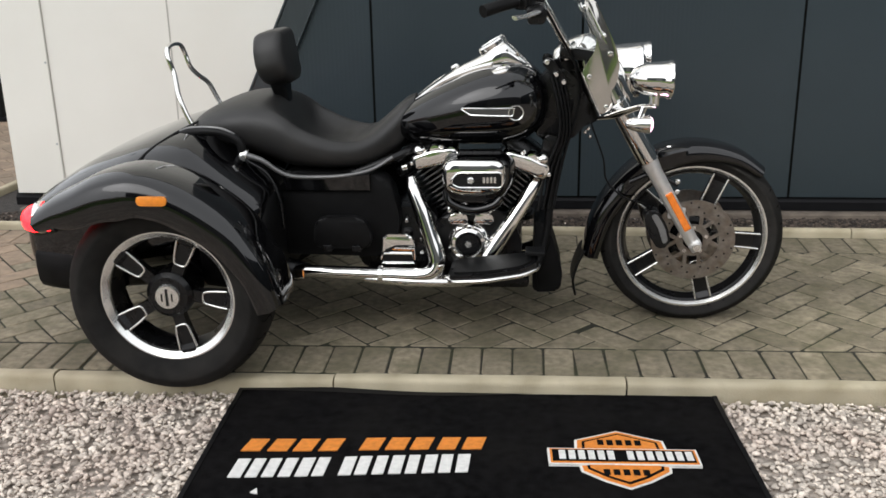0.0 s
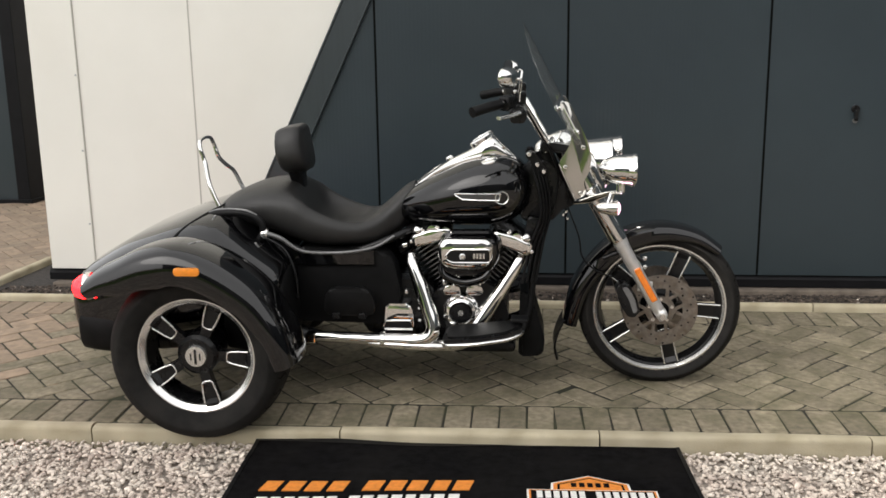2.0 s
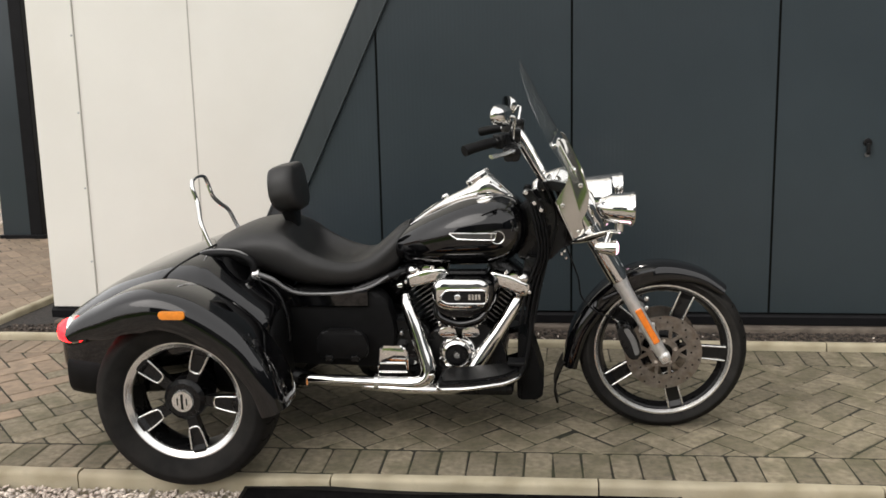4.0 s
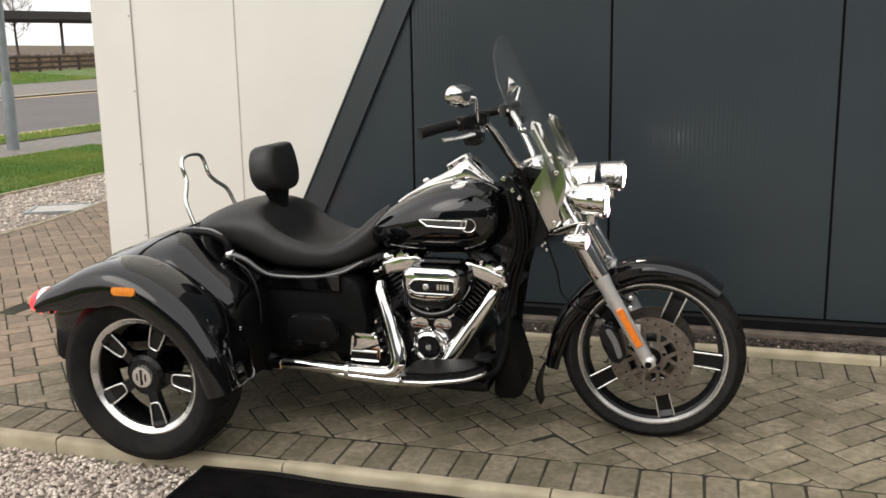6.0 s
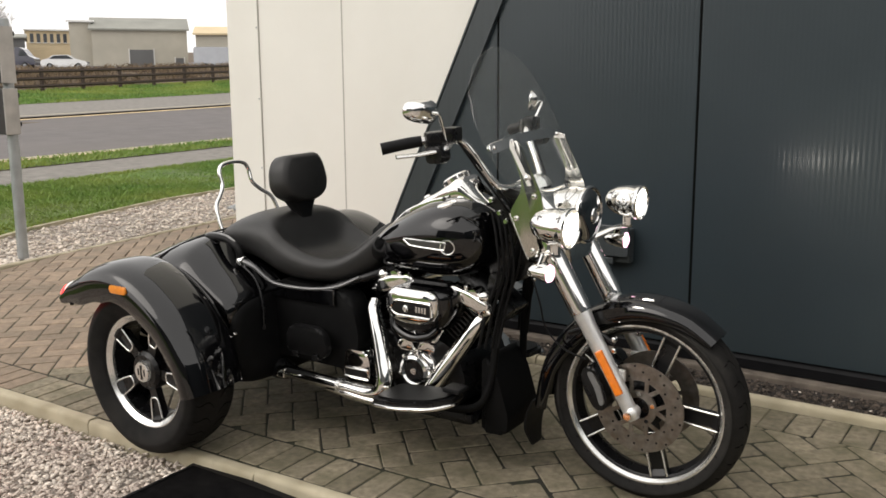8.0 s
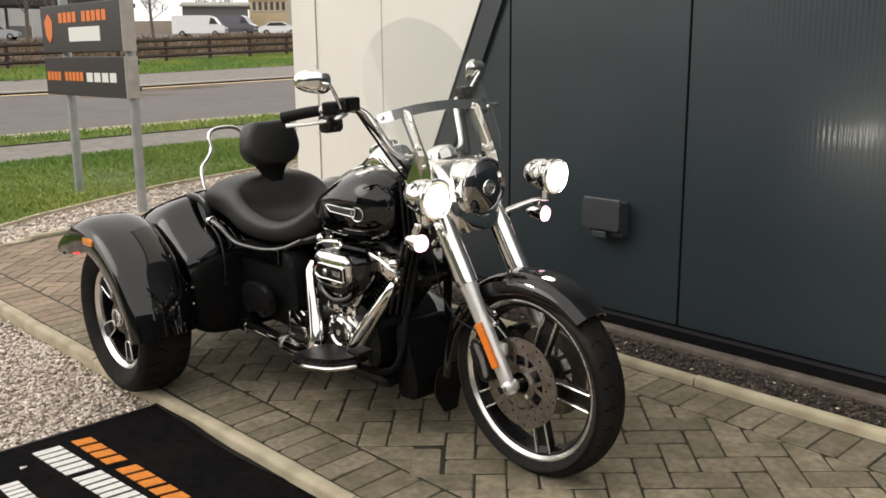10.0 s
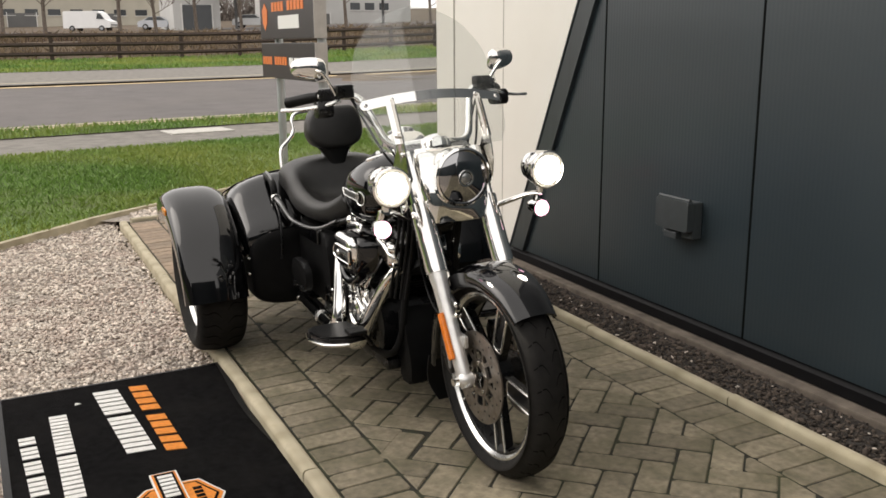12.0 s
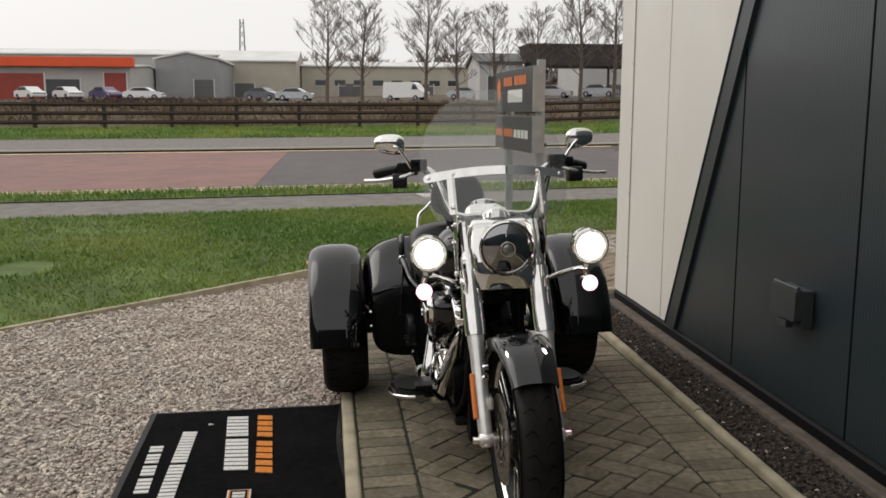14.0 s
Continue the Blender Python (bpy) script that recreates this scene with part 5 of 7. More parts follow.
for sg in (-1, 1):
    part("riser_clamp", prism(rounded([(1.135, 0.932), (1.152, 0.952), (1.172, 0.945), (1.222, 0.872), (1.205, 0.862)], 0.008), sg * 0.052, sg * 0.074, bevel=0.004), BLACKMETAL, trike, "black handlebar clamp", smooth=40)
    for bx, bz in ((1.152, 0.938), (1.183, 0.898), (1.208, 0.872)):
        part("clamp_bolt", lathe([(0.011, 0), (0.011, 0.012), (0.007, 0.018), (0, 0.018)], 12, pose(bx, sg * 0.072, bz, 90 if sg < 0 else -90)), CHROME, trike, smooth=40)
    for k in range(4):
        q = 0.012 * k
        part("cable", tube([(1.20 - q, sg * (0.06 + q), 0.90), (1.225 - q, sg * (0.075 + q), 0.80), (1.232 - q, sg * (0.08 + q), 0.70), (1.205 - 1.4 * q, sg * (0.085 + q), 0.58), (1.18 - 1.5 * q, sg * (0.1 + q), 0.44)], 0.0055, 8), SATIN, trike, smooth=60)
part("horn_bracket", prism(rounded([(1.13, 0.60), (1.2, 0.62), (1.225, 0.68), (1.15, 0.70)], 0.015), -0.095, -0.04, bevel=0.008), BLACKMETAL, trike, "small black bracket below the tank", smooth=40)
for bx, bz in ((1.285, 0.70), (1.302, 0.685), (1.296, 0.712)):
    part("neck_bolt", lathe([(0.007, 0), (0.007, 0.012), (0.004, 0.015), (0, 0.015)], 10, pose(bx, -0.06, bz, 90)), CHROME, trike)
part("oil_cooler", prism(rounded([(1.112, 0.125), (1.21, 0.13), (1.218, 0.20), (1.182, 0.325), (1.152, 0.39), (1.118, 0.40)], 0.018), -0.105, 0.105, bevel=0.018, segs=3), DEEPBLACK, trike, "black cooler cowl ahead of the engine", smooth=40)
part("skid_plate", box(0.62, -0.15, 0.155, 1.1, 0.15, 0.2, bevel=0.02), BLACKMETAL, trike, smooth=40)

# engine
part("crankcase", prism(rounded([(0.76, 0.215), (1.05, 0.21), (1.08, 0.30), (1.05, 0.40), (0.98, 0.45), (0.83, 0.45), (0.74, 0.36)], 0.05), -0.145, 0.145, bevel=0.02), BLACKMETAL, trike, "black engine crankcase", smooth=40)
part("gearbox", prism(rounded([(0.50, 0.22), (0.78, 0.22), (0.78, 0.44), (0.55, 0.46), (0.48, 0.36)], 0.04), -0.13, 0.15, bevel=0.02), BLACKMETAL, trike, "black gearbox", smooth=40)
part("primary_cover", prism(rounded([(0.45, 0.24), (1.06, 0.24), (1.08, 0.34), (0.95, 0.44), (0.5, 0.42), (0.42, 0.33)], 0.08), 0.145, 0.21, bevel=0.025), CHROME, trike, "chrome primary cover", smooth=40)
cc = part("cam_cover", lathe([(0.074, -0.03), (0.073, 0.0), (0.066, 0.008), (0.059, 0.012), (0.058, 0.022), (0.052, 0.028), (0, 0.028)], 40, pose(0.889, -0.155, 0.333, 90)), CHROME, trike, "round chrome cam cover", smooth=45)
part("cover_ring", lathe([(0.052, 0.027), (0.057, 0.036), (0.047, 0.04), (0.041, 0.032)], 40, pose(0.889, -0.155, 0.333, 90)), CHROME, cc, smooth=50)
part("cover_centre", lathe([(0.041, 0.0285), (0.038, 0.034), (0.012, 0.034), (0, 0.034)], 32, pose(0.889, -0.155, 0.333, 90)), BLACKMETAL, cc, "black centre", smooth=40)
part("centre_dot", lathe([(0.012, 0.034), (0.011, 0.038), (0, 0.038)], 18, pose(0.889, -0.155, 0.333, 90)), MACHINED, cc)
for k in range(6):
    a = radians(60 * k + 15)
    part("cover_bolt", lathe([(0.007, 0.01), (0.007, 0.026), (0.004, 0.029), (0, 0.029)], 8, pose(0.889 + 0.066 * math.cos(a), -0.158, 0.333 + 0.066 * math.sin(a), 90)), CHROME, cc)
for bx in (0.824, 0.912):
    part("lifter_block", prism(rounded([(bx, 0.405), (bx + 0.062, 0.405), (bx + 0.066, 0.43), (bx + 0.05, 0.443), (bx + 0.01, 0.443), (bx - 0.004, 0.43)], 0.01), -0.185, -0.12, bevel=0.006), CHROME, trike, "small chrome lifter block", smooth=40)
for bx in (0.824, 0.864, 0.922, 0.962):
    part("lifter_stud", lathe([(0.008, 0), (0.008, 0.016), (0.005, 0.02), (0, 0.02)], 12, pose(bx, -0.165, 0.443)), CHROME, trike, smooth=40)
for nm, a, b, sx in (("rear_cylinder", (0.865, 0, 0.42), (0.745, 0, 0.60), -1), ("front_cylinder", (0.945, 0, 0.42), (1.085, 0, 0.59), 1)):
    m = along(a, b)
    L = (Vector(b) - Vector(a)).length
    near = -1 if m.to_3x3().col[0].y > 0 else 1      # the side with the air cleaner
    cyl = part(nm, lathe([(0.058, -0.02), (0.058, L + 0.01), (0, L + 0.01)], 28, m), BLACKMETAL, trike, "black finned cylinder", smooth=40)
    for k in range(12):
        bm = bmesh.new()
        o = rounded([(-0.085, -0.095), (0.085, -0.095), (0.085, 0.095), (-0.085, 0.095)], 0.04, 4)
        z = L * (k + 0.3) / 12
        s2 = 0.93 + 0.005 * k
        loft([[m @ Vector((p[0] * s2, p[1] * s2 * 1.02, z)) for p in o], [m @ Vector((p[0] * s2, p[1] * s2 * 1.02, z + 0.0055)) for p in o]], bm)
        fin = part("fin", bm, BLACKMETAL, cyl)
        bm = bmesh.new()
        loft([[m @ Vector((near * x * s2, y, z + q)) for x, q in ((0.0835, 0.0004), (0.0865, 0.0004), (0.0865, 0.0051), (0.0835, 0.0051))] for y in (-0.052, 0.052)], bm)
        part("fin_edge", bm, GREYLINE, cyl, "bright fin edge")
    hd = prism(rounded([(-0.075, 0), (0.075, 0), (0.085, 0.03), (0.06, 0.065), (-0.06, 0.065), (-0.085, 0.03)], 0.02), -0.115, 0.115, bevel=0.012, m=m @ Matrix.Translation((0, 0, L)))
    part("cylinder_head", hd, BLACKMETAL, cyl, smooth=40)
    # rocker cover: a chrome lid with two humps and bolts, leaning with the cylinder
    rc = (0.772, 0.624) if sx < 0 else (1.086, 0.602)
    tilt = -14 if sx < 0 else 22
    rm = pose(rc[0], 0, rc[1], 0, tilt)
    ro = rounded([(-0.082, -0.03), (0.072, -0.03), (0.092, -0.004), (0.084, 0.022), (0.0, 0.034), (-0.078, 0.026), (-0.09, -0.004)], 0.02, 6)
    if sx > 0:
        ro = [(-x, z) for x, z in ro[::-1]]
    cover = part("rocker_cover", loft([[rm @ Vector((x * q, y, z * q + (1 - q) * 0.004)) for x, z in ro] for y, q in ((-0.142, 0.55), (-0.141, 0.72), (-0.137, 0.86), (-0.129, 0.955), (-0.118, 1.0), (0.118, 1.0), (0.13, 0.95), (0.141, 0.7))]), CHROME, trike, "chrome rocker cover", smooth=60)
    for hx, hz, hr in ((-0.055, 0.018, 0.022), (0.01, 0.036, 0.024), (0.062, 0.02, 0.021)):
        part("cover_hump", lathe([(hr, -0.02), (hr, 0.02), (hr * 0.8, 0.03), (0, 0.032)], 16, rm @ pose(hx, -0.105, hz - 0.012, 90)), CHROME, cover, smooth=45)
    part("cover_ball", lathe([(0, -0.024), (0.014, -0.02), (0.022, -0.008), (0.023, 0.004), (0.016, 0.018), (0, 0.024)], 18, rm @ pose(0.045 * sx, -0.118, 0.034)), CHROME, cover, smooth=60)
    if sx < 0:
        part("end_bolt", lathe([(0.0, -0.012), (0.013, -0.01), (0.013, 0.008), (0.008, 0.012), (0, 0.012)], 12, rm @ pose(0.112 * sx, -0.095, -0.012, 0, 90)), CHROME, cover, smooth=40)
    for hx, hz in ((-0.08, 0.0), (0.085, -0.005), (0.035, 0.032), (-0.025, 0.036)):
        part("cover_bolt", lathe([(0.008, -0.01), (0.008, 0.008), (0.005, 0.011), (0, 0.011)], 10, rm @ pose(hx, -0.125, hz, 90)), CHROME, cover)
    for px in (0.0, 0.035):
        p0 = (0.85 + px if sx < 0 else 0.935 + px, -0.165, 0.45)
        p1 = (rc[0] + 0.05 + px * 0.6 if sx < 0 else rc[0] - 0.075 + px * 0.6, -0.125, rc[1] - 0.03)
        part("pushrod_tube", tube([p0, p1], 0.009, 12, steps=1), CHROME, trike, "chrome pushrod tube", smooth=60)

# air cleaner
AC = rounded([(0.803, 0.56), (0.808, 0.618), (0.835, 0.64), (0.99, 0.64), (1.014, 0.622), (1.017, 0.56), (0.992, 0.51), (0.95, 0.495), (0.875, 0.495), (0.828, 0.511)], 0.022, 4)
ac = part("air_cleaner", prism(AC, -0.13, -0.209, bevel=0.004), BLACKMETAL, trike, "oval air cleaner with a chrome face", smooth=45)
ACX, ACZ = 0.91, 0.568
part("chrome_face", loft([[(ACX + (x - ACX) * q, y, ACZ + (z - ACZ) * q * (1.0 if z > ACZ else 0.74)) for x, z in AC] for q, y in ((0.99, -0.205), (1.004, -0.208), (1.0, -0.213), (0.965, -0.221), (0.9, -0.228), (0.8, -0.2315), (0.62, -0.2345), (0.3, -0.236))]), CHROME, ac, "domed chrome cover", smooth=60)
ins = rounded([(0.838, 0.575), (0.86, 0.60), (1.005, 0.60), (1.005, 0.548), (0.86, 0.548), (0.84, 0.56)], 0.012)
part("insert", prism(ins, -0.218, -0.2375, bevel=0.002), BLACKMETAL, ac, "black insert band")
part("insert_rim", tube([(p[0], -0.237, p[1]) for p in ins] + [(ins[0][0], -0.237, ins[0][1])], 0.004, 6, steps=1), CHROME, ac)
part("cover_screw", lathe([(0.012, -0.004), (0.012, 0.004), (0.008, 0.008), (0, 0.008)], 16, pose(0.902, -0.2385, 0.574, 90)), MACHINED, ac, smooth=40)
bm = bmesh.new()
for k in range(4):
    boxes(bm, (0.942 + 0.012 * k, -0.2395, 0.565, 0.950 + 0.012 * k, -0.2372, 0.585))
part("plain_plate", bm, MACHINED, ac, "small silver plate with plain bars")
part("backing", prism([(0.82, 0.50), (0.84, 0.65), (1.0, 0.65), (1.03, 0.60), (1.0, 0.49)], -0.09, -0.132, bevel=0.01), BLACKMETAL, ac)
part("air_body", loft([[(ACX + sh + (x - ACX) * q, y, ACZ - 0.006 + (z - ACZ) * q) for x, z in AC] for q, sh, y in ((1.0, 0.0, -0.207), (1.05, 0.006, -0.198), (1.09, 0.014, -0.178), (1.11, 0.022, -0.15), (1.1, 0.028, -0.115), (1.02, 0.03, -0.09))]), PAINT, ac, "domed gloss black housing", smooth=60)
part("lower_skirt", tube([(0.815, -0.19, 0.53), (0.83, -0.2, 0.487), (0.90, -0.205, 0.462), (0.97, -0.2, 0.475), (1.0, -0.19, 0.50)], 0.016, 12), PAINT, ac, smooth=60)

# exhaust
part("rear_pipe", tube([(0.693, -0.14, 0.552), (0.702, -0.162, 0.522), (0.728, -0.178, 0.455), (0.759, -0.197, 0.36), (0.780, -0.213, 0.29), (0.768, -0.222, 0.248), (0.72, -0.226, 0.232), (0.62, -0.226, 0.233), (0.47, -0.226, 0.238), (0.32, -0.226, 0.243)],
                       [0.022, 0.025, 0.029, 0.031, 0.032, 0.031, 0.028, 0.026, 0.024, 0.022], 18), CHROME, trike, "chrome rear exhaust pipe", smooth=60)
part("front_pipe", tube([(1.125, -0.085, 0.55), (1.102, -0.115, 0.508), (1.036, -0.145, 0.405), (0.968, -0.165, 0.302), (0.925, -0.18, 0.236), (0.86, -0.195, 0.205), (0.7, -0.195, 0.203)], [0.022, 0.026, 0.03, 0.032, 0.031, 0.026, 0.022], 18), CHROME, trike, "chrome front exhaust pipe", smooth=60)
part("heat_shield", tube([(0.53, -0.236, 0.222), (0.64, -0.238, 0.216), (0.76, -0.238, 0.211), (0.83, -0.236, 0.21)], [0.014, 0.018, 0.018, 0.014], 14), CHROME, trike, smooth=60)
part("pipe_clamp", lathe([(0.027, -0.01), (0.031, -0.008), (0.031, 0.008), (0.027, 0.01)], 20, pose(0.585, -0.226, 0.2345, 0, 90)), MACHINED, trike)
part("silencer", tube([(0.34, -0.2, 0.236), (0.25, -0.19, 0.235), (0.1, -0.18, 0.25), (-0.1, -0.2, 0.24), (-0.35, -0.25, 0.235)], [0.02, 0.045, 0.05, 0.05, 0.045], 16), BLACKMETAL, trike, "dark silencer under the body", smooth=60)
part("pipe_bracket", box(0.28, -0.25, 0.22, 0.32, -0.21, 0.262, bevel=0.006), CHROME, trike)
gc = part("gear_cover", prism(rounded([(0.582, 0.266), (0.597, 0.374), (0.688, 0.374), (0.705, 0.342), (0.704, 0.266)], 0.014), -0.13, -0.205, bevel=0.012), CHROME, trike, "chrome gearbox end cover", smooth=40)
part("cover_slot", prism(rounded([(0.592, 0.274), (0.598, 0.302), (0.692, 0.302), (0.698, 0.274)], 0.008), -0.204, -0.2085, bevel=0.002), BLACKMETAL, gc)
part("slot_rim", tube([(0.590, -0.208, 0.272), (0.597, -0.208, 0.304), (0.693, -0.208, 0.304), (0.700, -0.208, 0.272), (0.590, -0.208, 0.272)], 0.004, 6, steps=1), CHROME, gc)
for bx, bz in ((0.562, 0.30), (0.560, 0.36), (0.604, 0.405), (0.672, 0.405), (0.722, 0.34), (0.722, 0.29)):
    part("bolt", lathe([(0.009, -0.01), (0.009, 0.01), (0.006, 0.014), (0, 0.014)], 10, pose(bx, -0.14, bz, 90)), CHROME, trike)

# footboards and pedals
for sg in (-1, 1):
    FB = rounded([(0.84, 0.20), (0.83, 0.36), (0.95, 0.385), (1.08, 0.37), (1.135, 0.31), (1.12, 0.22)], 0.03)
    bm = bmesh.new()
    lo = Matrix.Translation((0.83, 0, 0.264)) @ pose(0, 0, 0, 0, -7) @ Matrix.Translation((-0.83, 0, 0))
    loft([[lo @ Vector((x, sg * y, 0)) for x, y in FB], [lo @ Vector((x, sg * y, 0.016)) for x, y in FB]], bm)
    fb = part("footboard", bm, BLACKMETAL, trike, "rider footboard with rubber pad", smooth=30)
    bm = bmesh.new()
    S = [(0.99 + (x - 0.99) * 0.9, 0.29 + (y - 0.29) * 0.85) for x, y in FB]
    loft([[lo @ Vector((x, sg * y, 0.016)) for x, y in S], [lo @ Vector((x, sg * y, 0.024)) for x, y in S]], bm)
    part("rubber_pad", bm, SATIN, fb, "black rubber pad")
    part("chrome_edge", tube([lo @ Vector((x, sg * (y + 0.004), -0.004)) for x, y in FB[4:24]], 0.0075, 8, steps=1), CHROME, fb, "chrome edge strip", smooth=60)
    part("bracket", box(0.90, sg * 0.14, 0.225, 0.93, sg * 0.25, 0.25, bevel=0.005), BLACKMETAL, fb)
pd = part("brake_pedal", tube([(1.0, -0.17, 0.24), (1.08, -0.2, 0.27), (1.12, -0.24, 0.32), (1.125, -0.27, 0.335)], 0.009, 10), BLACKMETAL, trike, "black brake pedal")
part("pedal_pad", box(1.085, -0.30, 0.33, 1.15, -0.235, 0.345, bevel=0.005), SATIN, pd)
# ---- the mat ----
MAT = [(-0.842, 2.662), (0.672, 2.735), (0.722, 1.862), (-0.79, 1.782)]


def mat_point(u, v, lift=0.0):
    """u along the mat, v from its back edge to its front."""
    a, b, c, d = (Vector(p) for p in MAT)
    p = (1 - v) * ((1 - u) * a + u * b) + v * ((1 - u) * d + u * c)
    wave = 0.003 * noise.noise((p.x * 3, p.y * 3, 1)) + 0.012 * max(0.0, 1 - v / 0.06) * (0.5 + 0.5 * math.sin(u * 9.0))
    dy = 0.018 * max(0.0, 1 - v / 0.15) * math.sin(u * 7.5 + 1.9)
    return Vector((p.x, p.y + dy, -0.036 + wave + lift))


floor_mat = thing("door_mat", "black pile mat with orange and white print, laid on the gravel", "mat")
NU, NV = 60, 36
bm = bmesh.new()
grid = [[bm.verts.new(mat_point(0.006 * (1 if i == 0 and j in (0, NV) else 0) + i / NU, j / NV)) for i in range(NU + 1)] for j in range(NV + 1)]
low = [[bm.verts.new(mat_point(i / NU, j / NV, -0.012)) for i in range(NU + 1)] for j in range(NV + 1)]
for j in range(NV):
    for i in range(NU):
        bm.faces.new((grid[j][i], grid[j + 1][i], grid[j + 1][i + 1], grid[j][i + 1]))
for j in range(NV):
    for i in (0, NU):
        bm.faces.new((grid[j][i], low[j][i], low[j + 1][i], grid[j + 1][i]))
for i in range(NU):
    for j in (0, NV):
        bm.faces.new((grid[j][i], grid[j][i + 1], low[j][i + 1], low[j][i]))
part("mat_sheet", bm, CARPET, floor_mat, smooth=60)
bm = bmesh.new()
for j0, j1, i0, i1 in ((0, 1, 0, NU), (NV - 1, NV, 0, NU), (0, NV, 0, 0.55), (0, NV, NU - 0.55, NU)):
    n1, n2 = (NU, 1) if i1 - i0 > 1 else (1, NV)
    rows = [[bm.verts.new(mat_point((i0 + (i1 - i0) * a / n1) / NU, (j0 + (j1 - j0) * b / n2) / NV, 0.0025)) for a in range(n1 + 1)] for b in range(n2 + 1)]
    for r1, r2 in zip(rows, rows[1:]):
        for k in range(n1):
            bm.faces.new((r1[k], r2[k], r2[k + 1], r1[k + 1]))
part("rubber_edge", bm, SATIN, floor_mat, "black rubber border")


def to_uv(x, y):
    """Mat coordinates of a place in plan (the mat is nearly a rectangle)."""
    a, b, d = Vector(MAT[0]), Vector(MAT[1]), Vector(MAT[3])
    e1, e2 = b - a, d - a
    p = Vector((x, y)) - a
    det = e1.x * e2.y - e1.y * e2.x
    return (p.x * e2.y - p.y * e2.x) / det, (e1.x * p.y - e1.y * p.x) / det


def patch(bm, pts, lift):
    """A flat figure laid on the mat."""
    top = [bm.verts.new(mat_point(*to_uv(x, y), lift)) for x, y in pts]
    low2 = [bm.verts.new(mat_point(*to_uv(x, y), 0.0)) for x, y in pts]
    bm.faces.new(top)
    n = len(pts)
    for i in range(n):
        bm.faces.new((top[i], low2[i], low2[(i + 1) % n], top[(i + 1) % n]))


def printed_line(name, a, b, height, words, slant, material, label, lift=0.003):
    """A line of plain slanting bars, one for each letter."""
    a, b = Vector(a), Vector(b)
    d = (b - a).normalized()
    up = Vector((-d.y, d.x))
    total = sum(words) + 0.55 * (len(words) - 1)
    step = (b - a).length / total
    pos = 0.0
    rnd = random.Random(len(words) * 7 + int(height * 1000))
    for w in words:
        for k in range(w):
            x0, x1 = pos + 0.10 + rnd.uniform(0, 0.05), pos + 0.80 + rnd.uniform(0, 0.1)
            q = lambda t, h: tuple(a + d * (t * step + slant * h * height) + up * (h * height))
            b3 = bmesh.new()
            patch(b3, [q(x0, 0), q(x1, 0), q(x1, 1), q(x0, 1)], lift)
            part(name, b3, material, floor_mat, label)
            pos += 1
        pos += 0.55


printed_line("orange_bar", (-0.722, 2.278), (-0.028, 2.335), 0.066, [4, 5], 0.25, PRINTORANGE, "plain orange bar")
printed_line("white_bar", (-0.712, 2.140), (-0.062, 2.208), 0.094, [6, 8], 0.12, PRINTWHITE, "plain white bar")
printed_line("white_bar", (-0.525, 1.972), (0.31, 2.003), 0.062, [11, 10, 3], 0.05, PRINTWHITE, "plain white bar")
printed_line("white_bar", (-0.36, 1.866), (0.128, 1.902), 0.054, [2, 3, 3, 4], 0.05, PRINTWHITE, "plain white bar")
C, E1 = Vector((0.352, 2.305)), Vector((0.9988, 0.049))
E2 = Vector((-E1.y, E1.x))


def emblem(name, pts, lift, material, label=""):
    bm = bmesh.new()
    patch(bm, [tuple(C + E1 * x + E2 * y) for x, y in pts], lift)
    return part(name, bm, material, floor_mat, label)


SH = [(-0.125, 0.10), (-0.06, 0.128), (0, 0.155), (0.06, 0.128), (0.125, 0.10), (0.13, 0.02), (0.12, -0.07), (0.06, -0.12), (0, -0.155), (-0.06, -0.12), (-0.12, -0.07), (-0.13, 0.02)]
emblem("emblem_outline", SH, 0.0025, PRINTWHITE, "white outline of a plain shield")
emblem("emblem_field", [(x * 0.94, y * 0.955) for x, y in SH], 0.0040, PRINTORANGE, "orange shield field")
emblem("emblem_inner", [(x * 0.84, y * 0.87) for x, y in SH], 0.0055, CARPET)
emblem("emblem_core", [(x * 0.78, y * 0.81) for x, y in SH], 0.0070, PRINTORANGE)
BARP = [(-0.205, -0.043), (0.205, -0.043), (0.205, 0.043), (-0.205, 0.043)]
emblem("emblem_bar", BARP, 0.0085, PRINTWHITE, "white outline of the crossbar")
emblem("emblem_bar_orange", [(x * 0.97, y * 0.87) for x, y in BARP], 0.0100, PRINTORANGE)
emblem("emblem_bar_field", [(x * 0.94, y * 0.72) for x, y in BARP], 0.0115, CARPET)
for k in range(14):
    if k != 6:
        x = -0.175 + 0.0265 * k
        emblem("emblem_mark", [(x, -0.023), (x + 0.018, -0.023), (x + 0.018, 0.023), (x, 0.023)], 0.0135, PRINTWHITE)
for k in range(5):
    x = -0.062 + 0.026 * k
    emblem("emblem_mark", [(x, 0.065), (x + 0.017, 0.065), (x + 0.017, 0.092), (x, 0.092)], 0.0088, CARPET)
    emblem("emblem_mark", [(x, -0.095), (x + 0.017, -0.095), (x + 0.017, -0.068), (x, -0.068)], 0.0088, CARPET)
emblem("stray_tuft", [(-0.985 + 0.0, -0.185), (-0.965, -0.19), (-0.972, -0.165)], 0.004, PRINTWHITE)

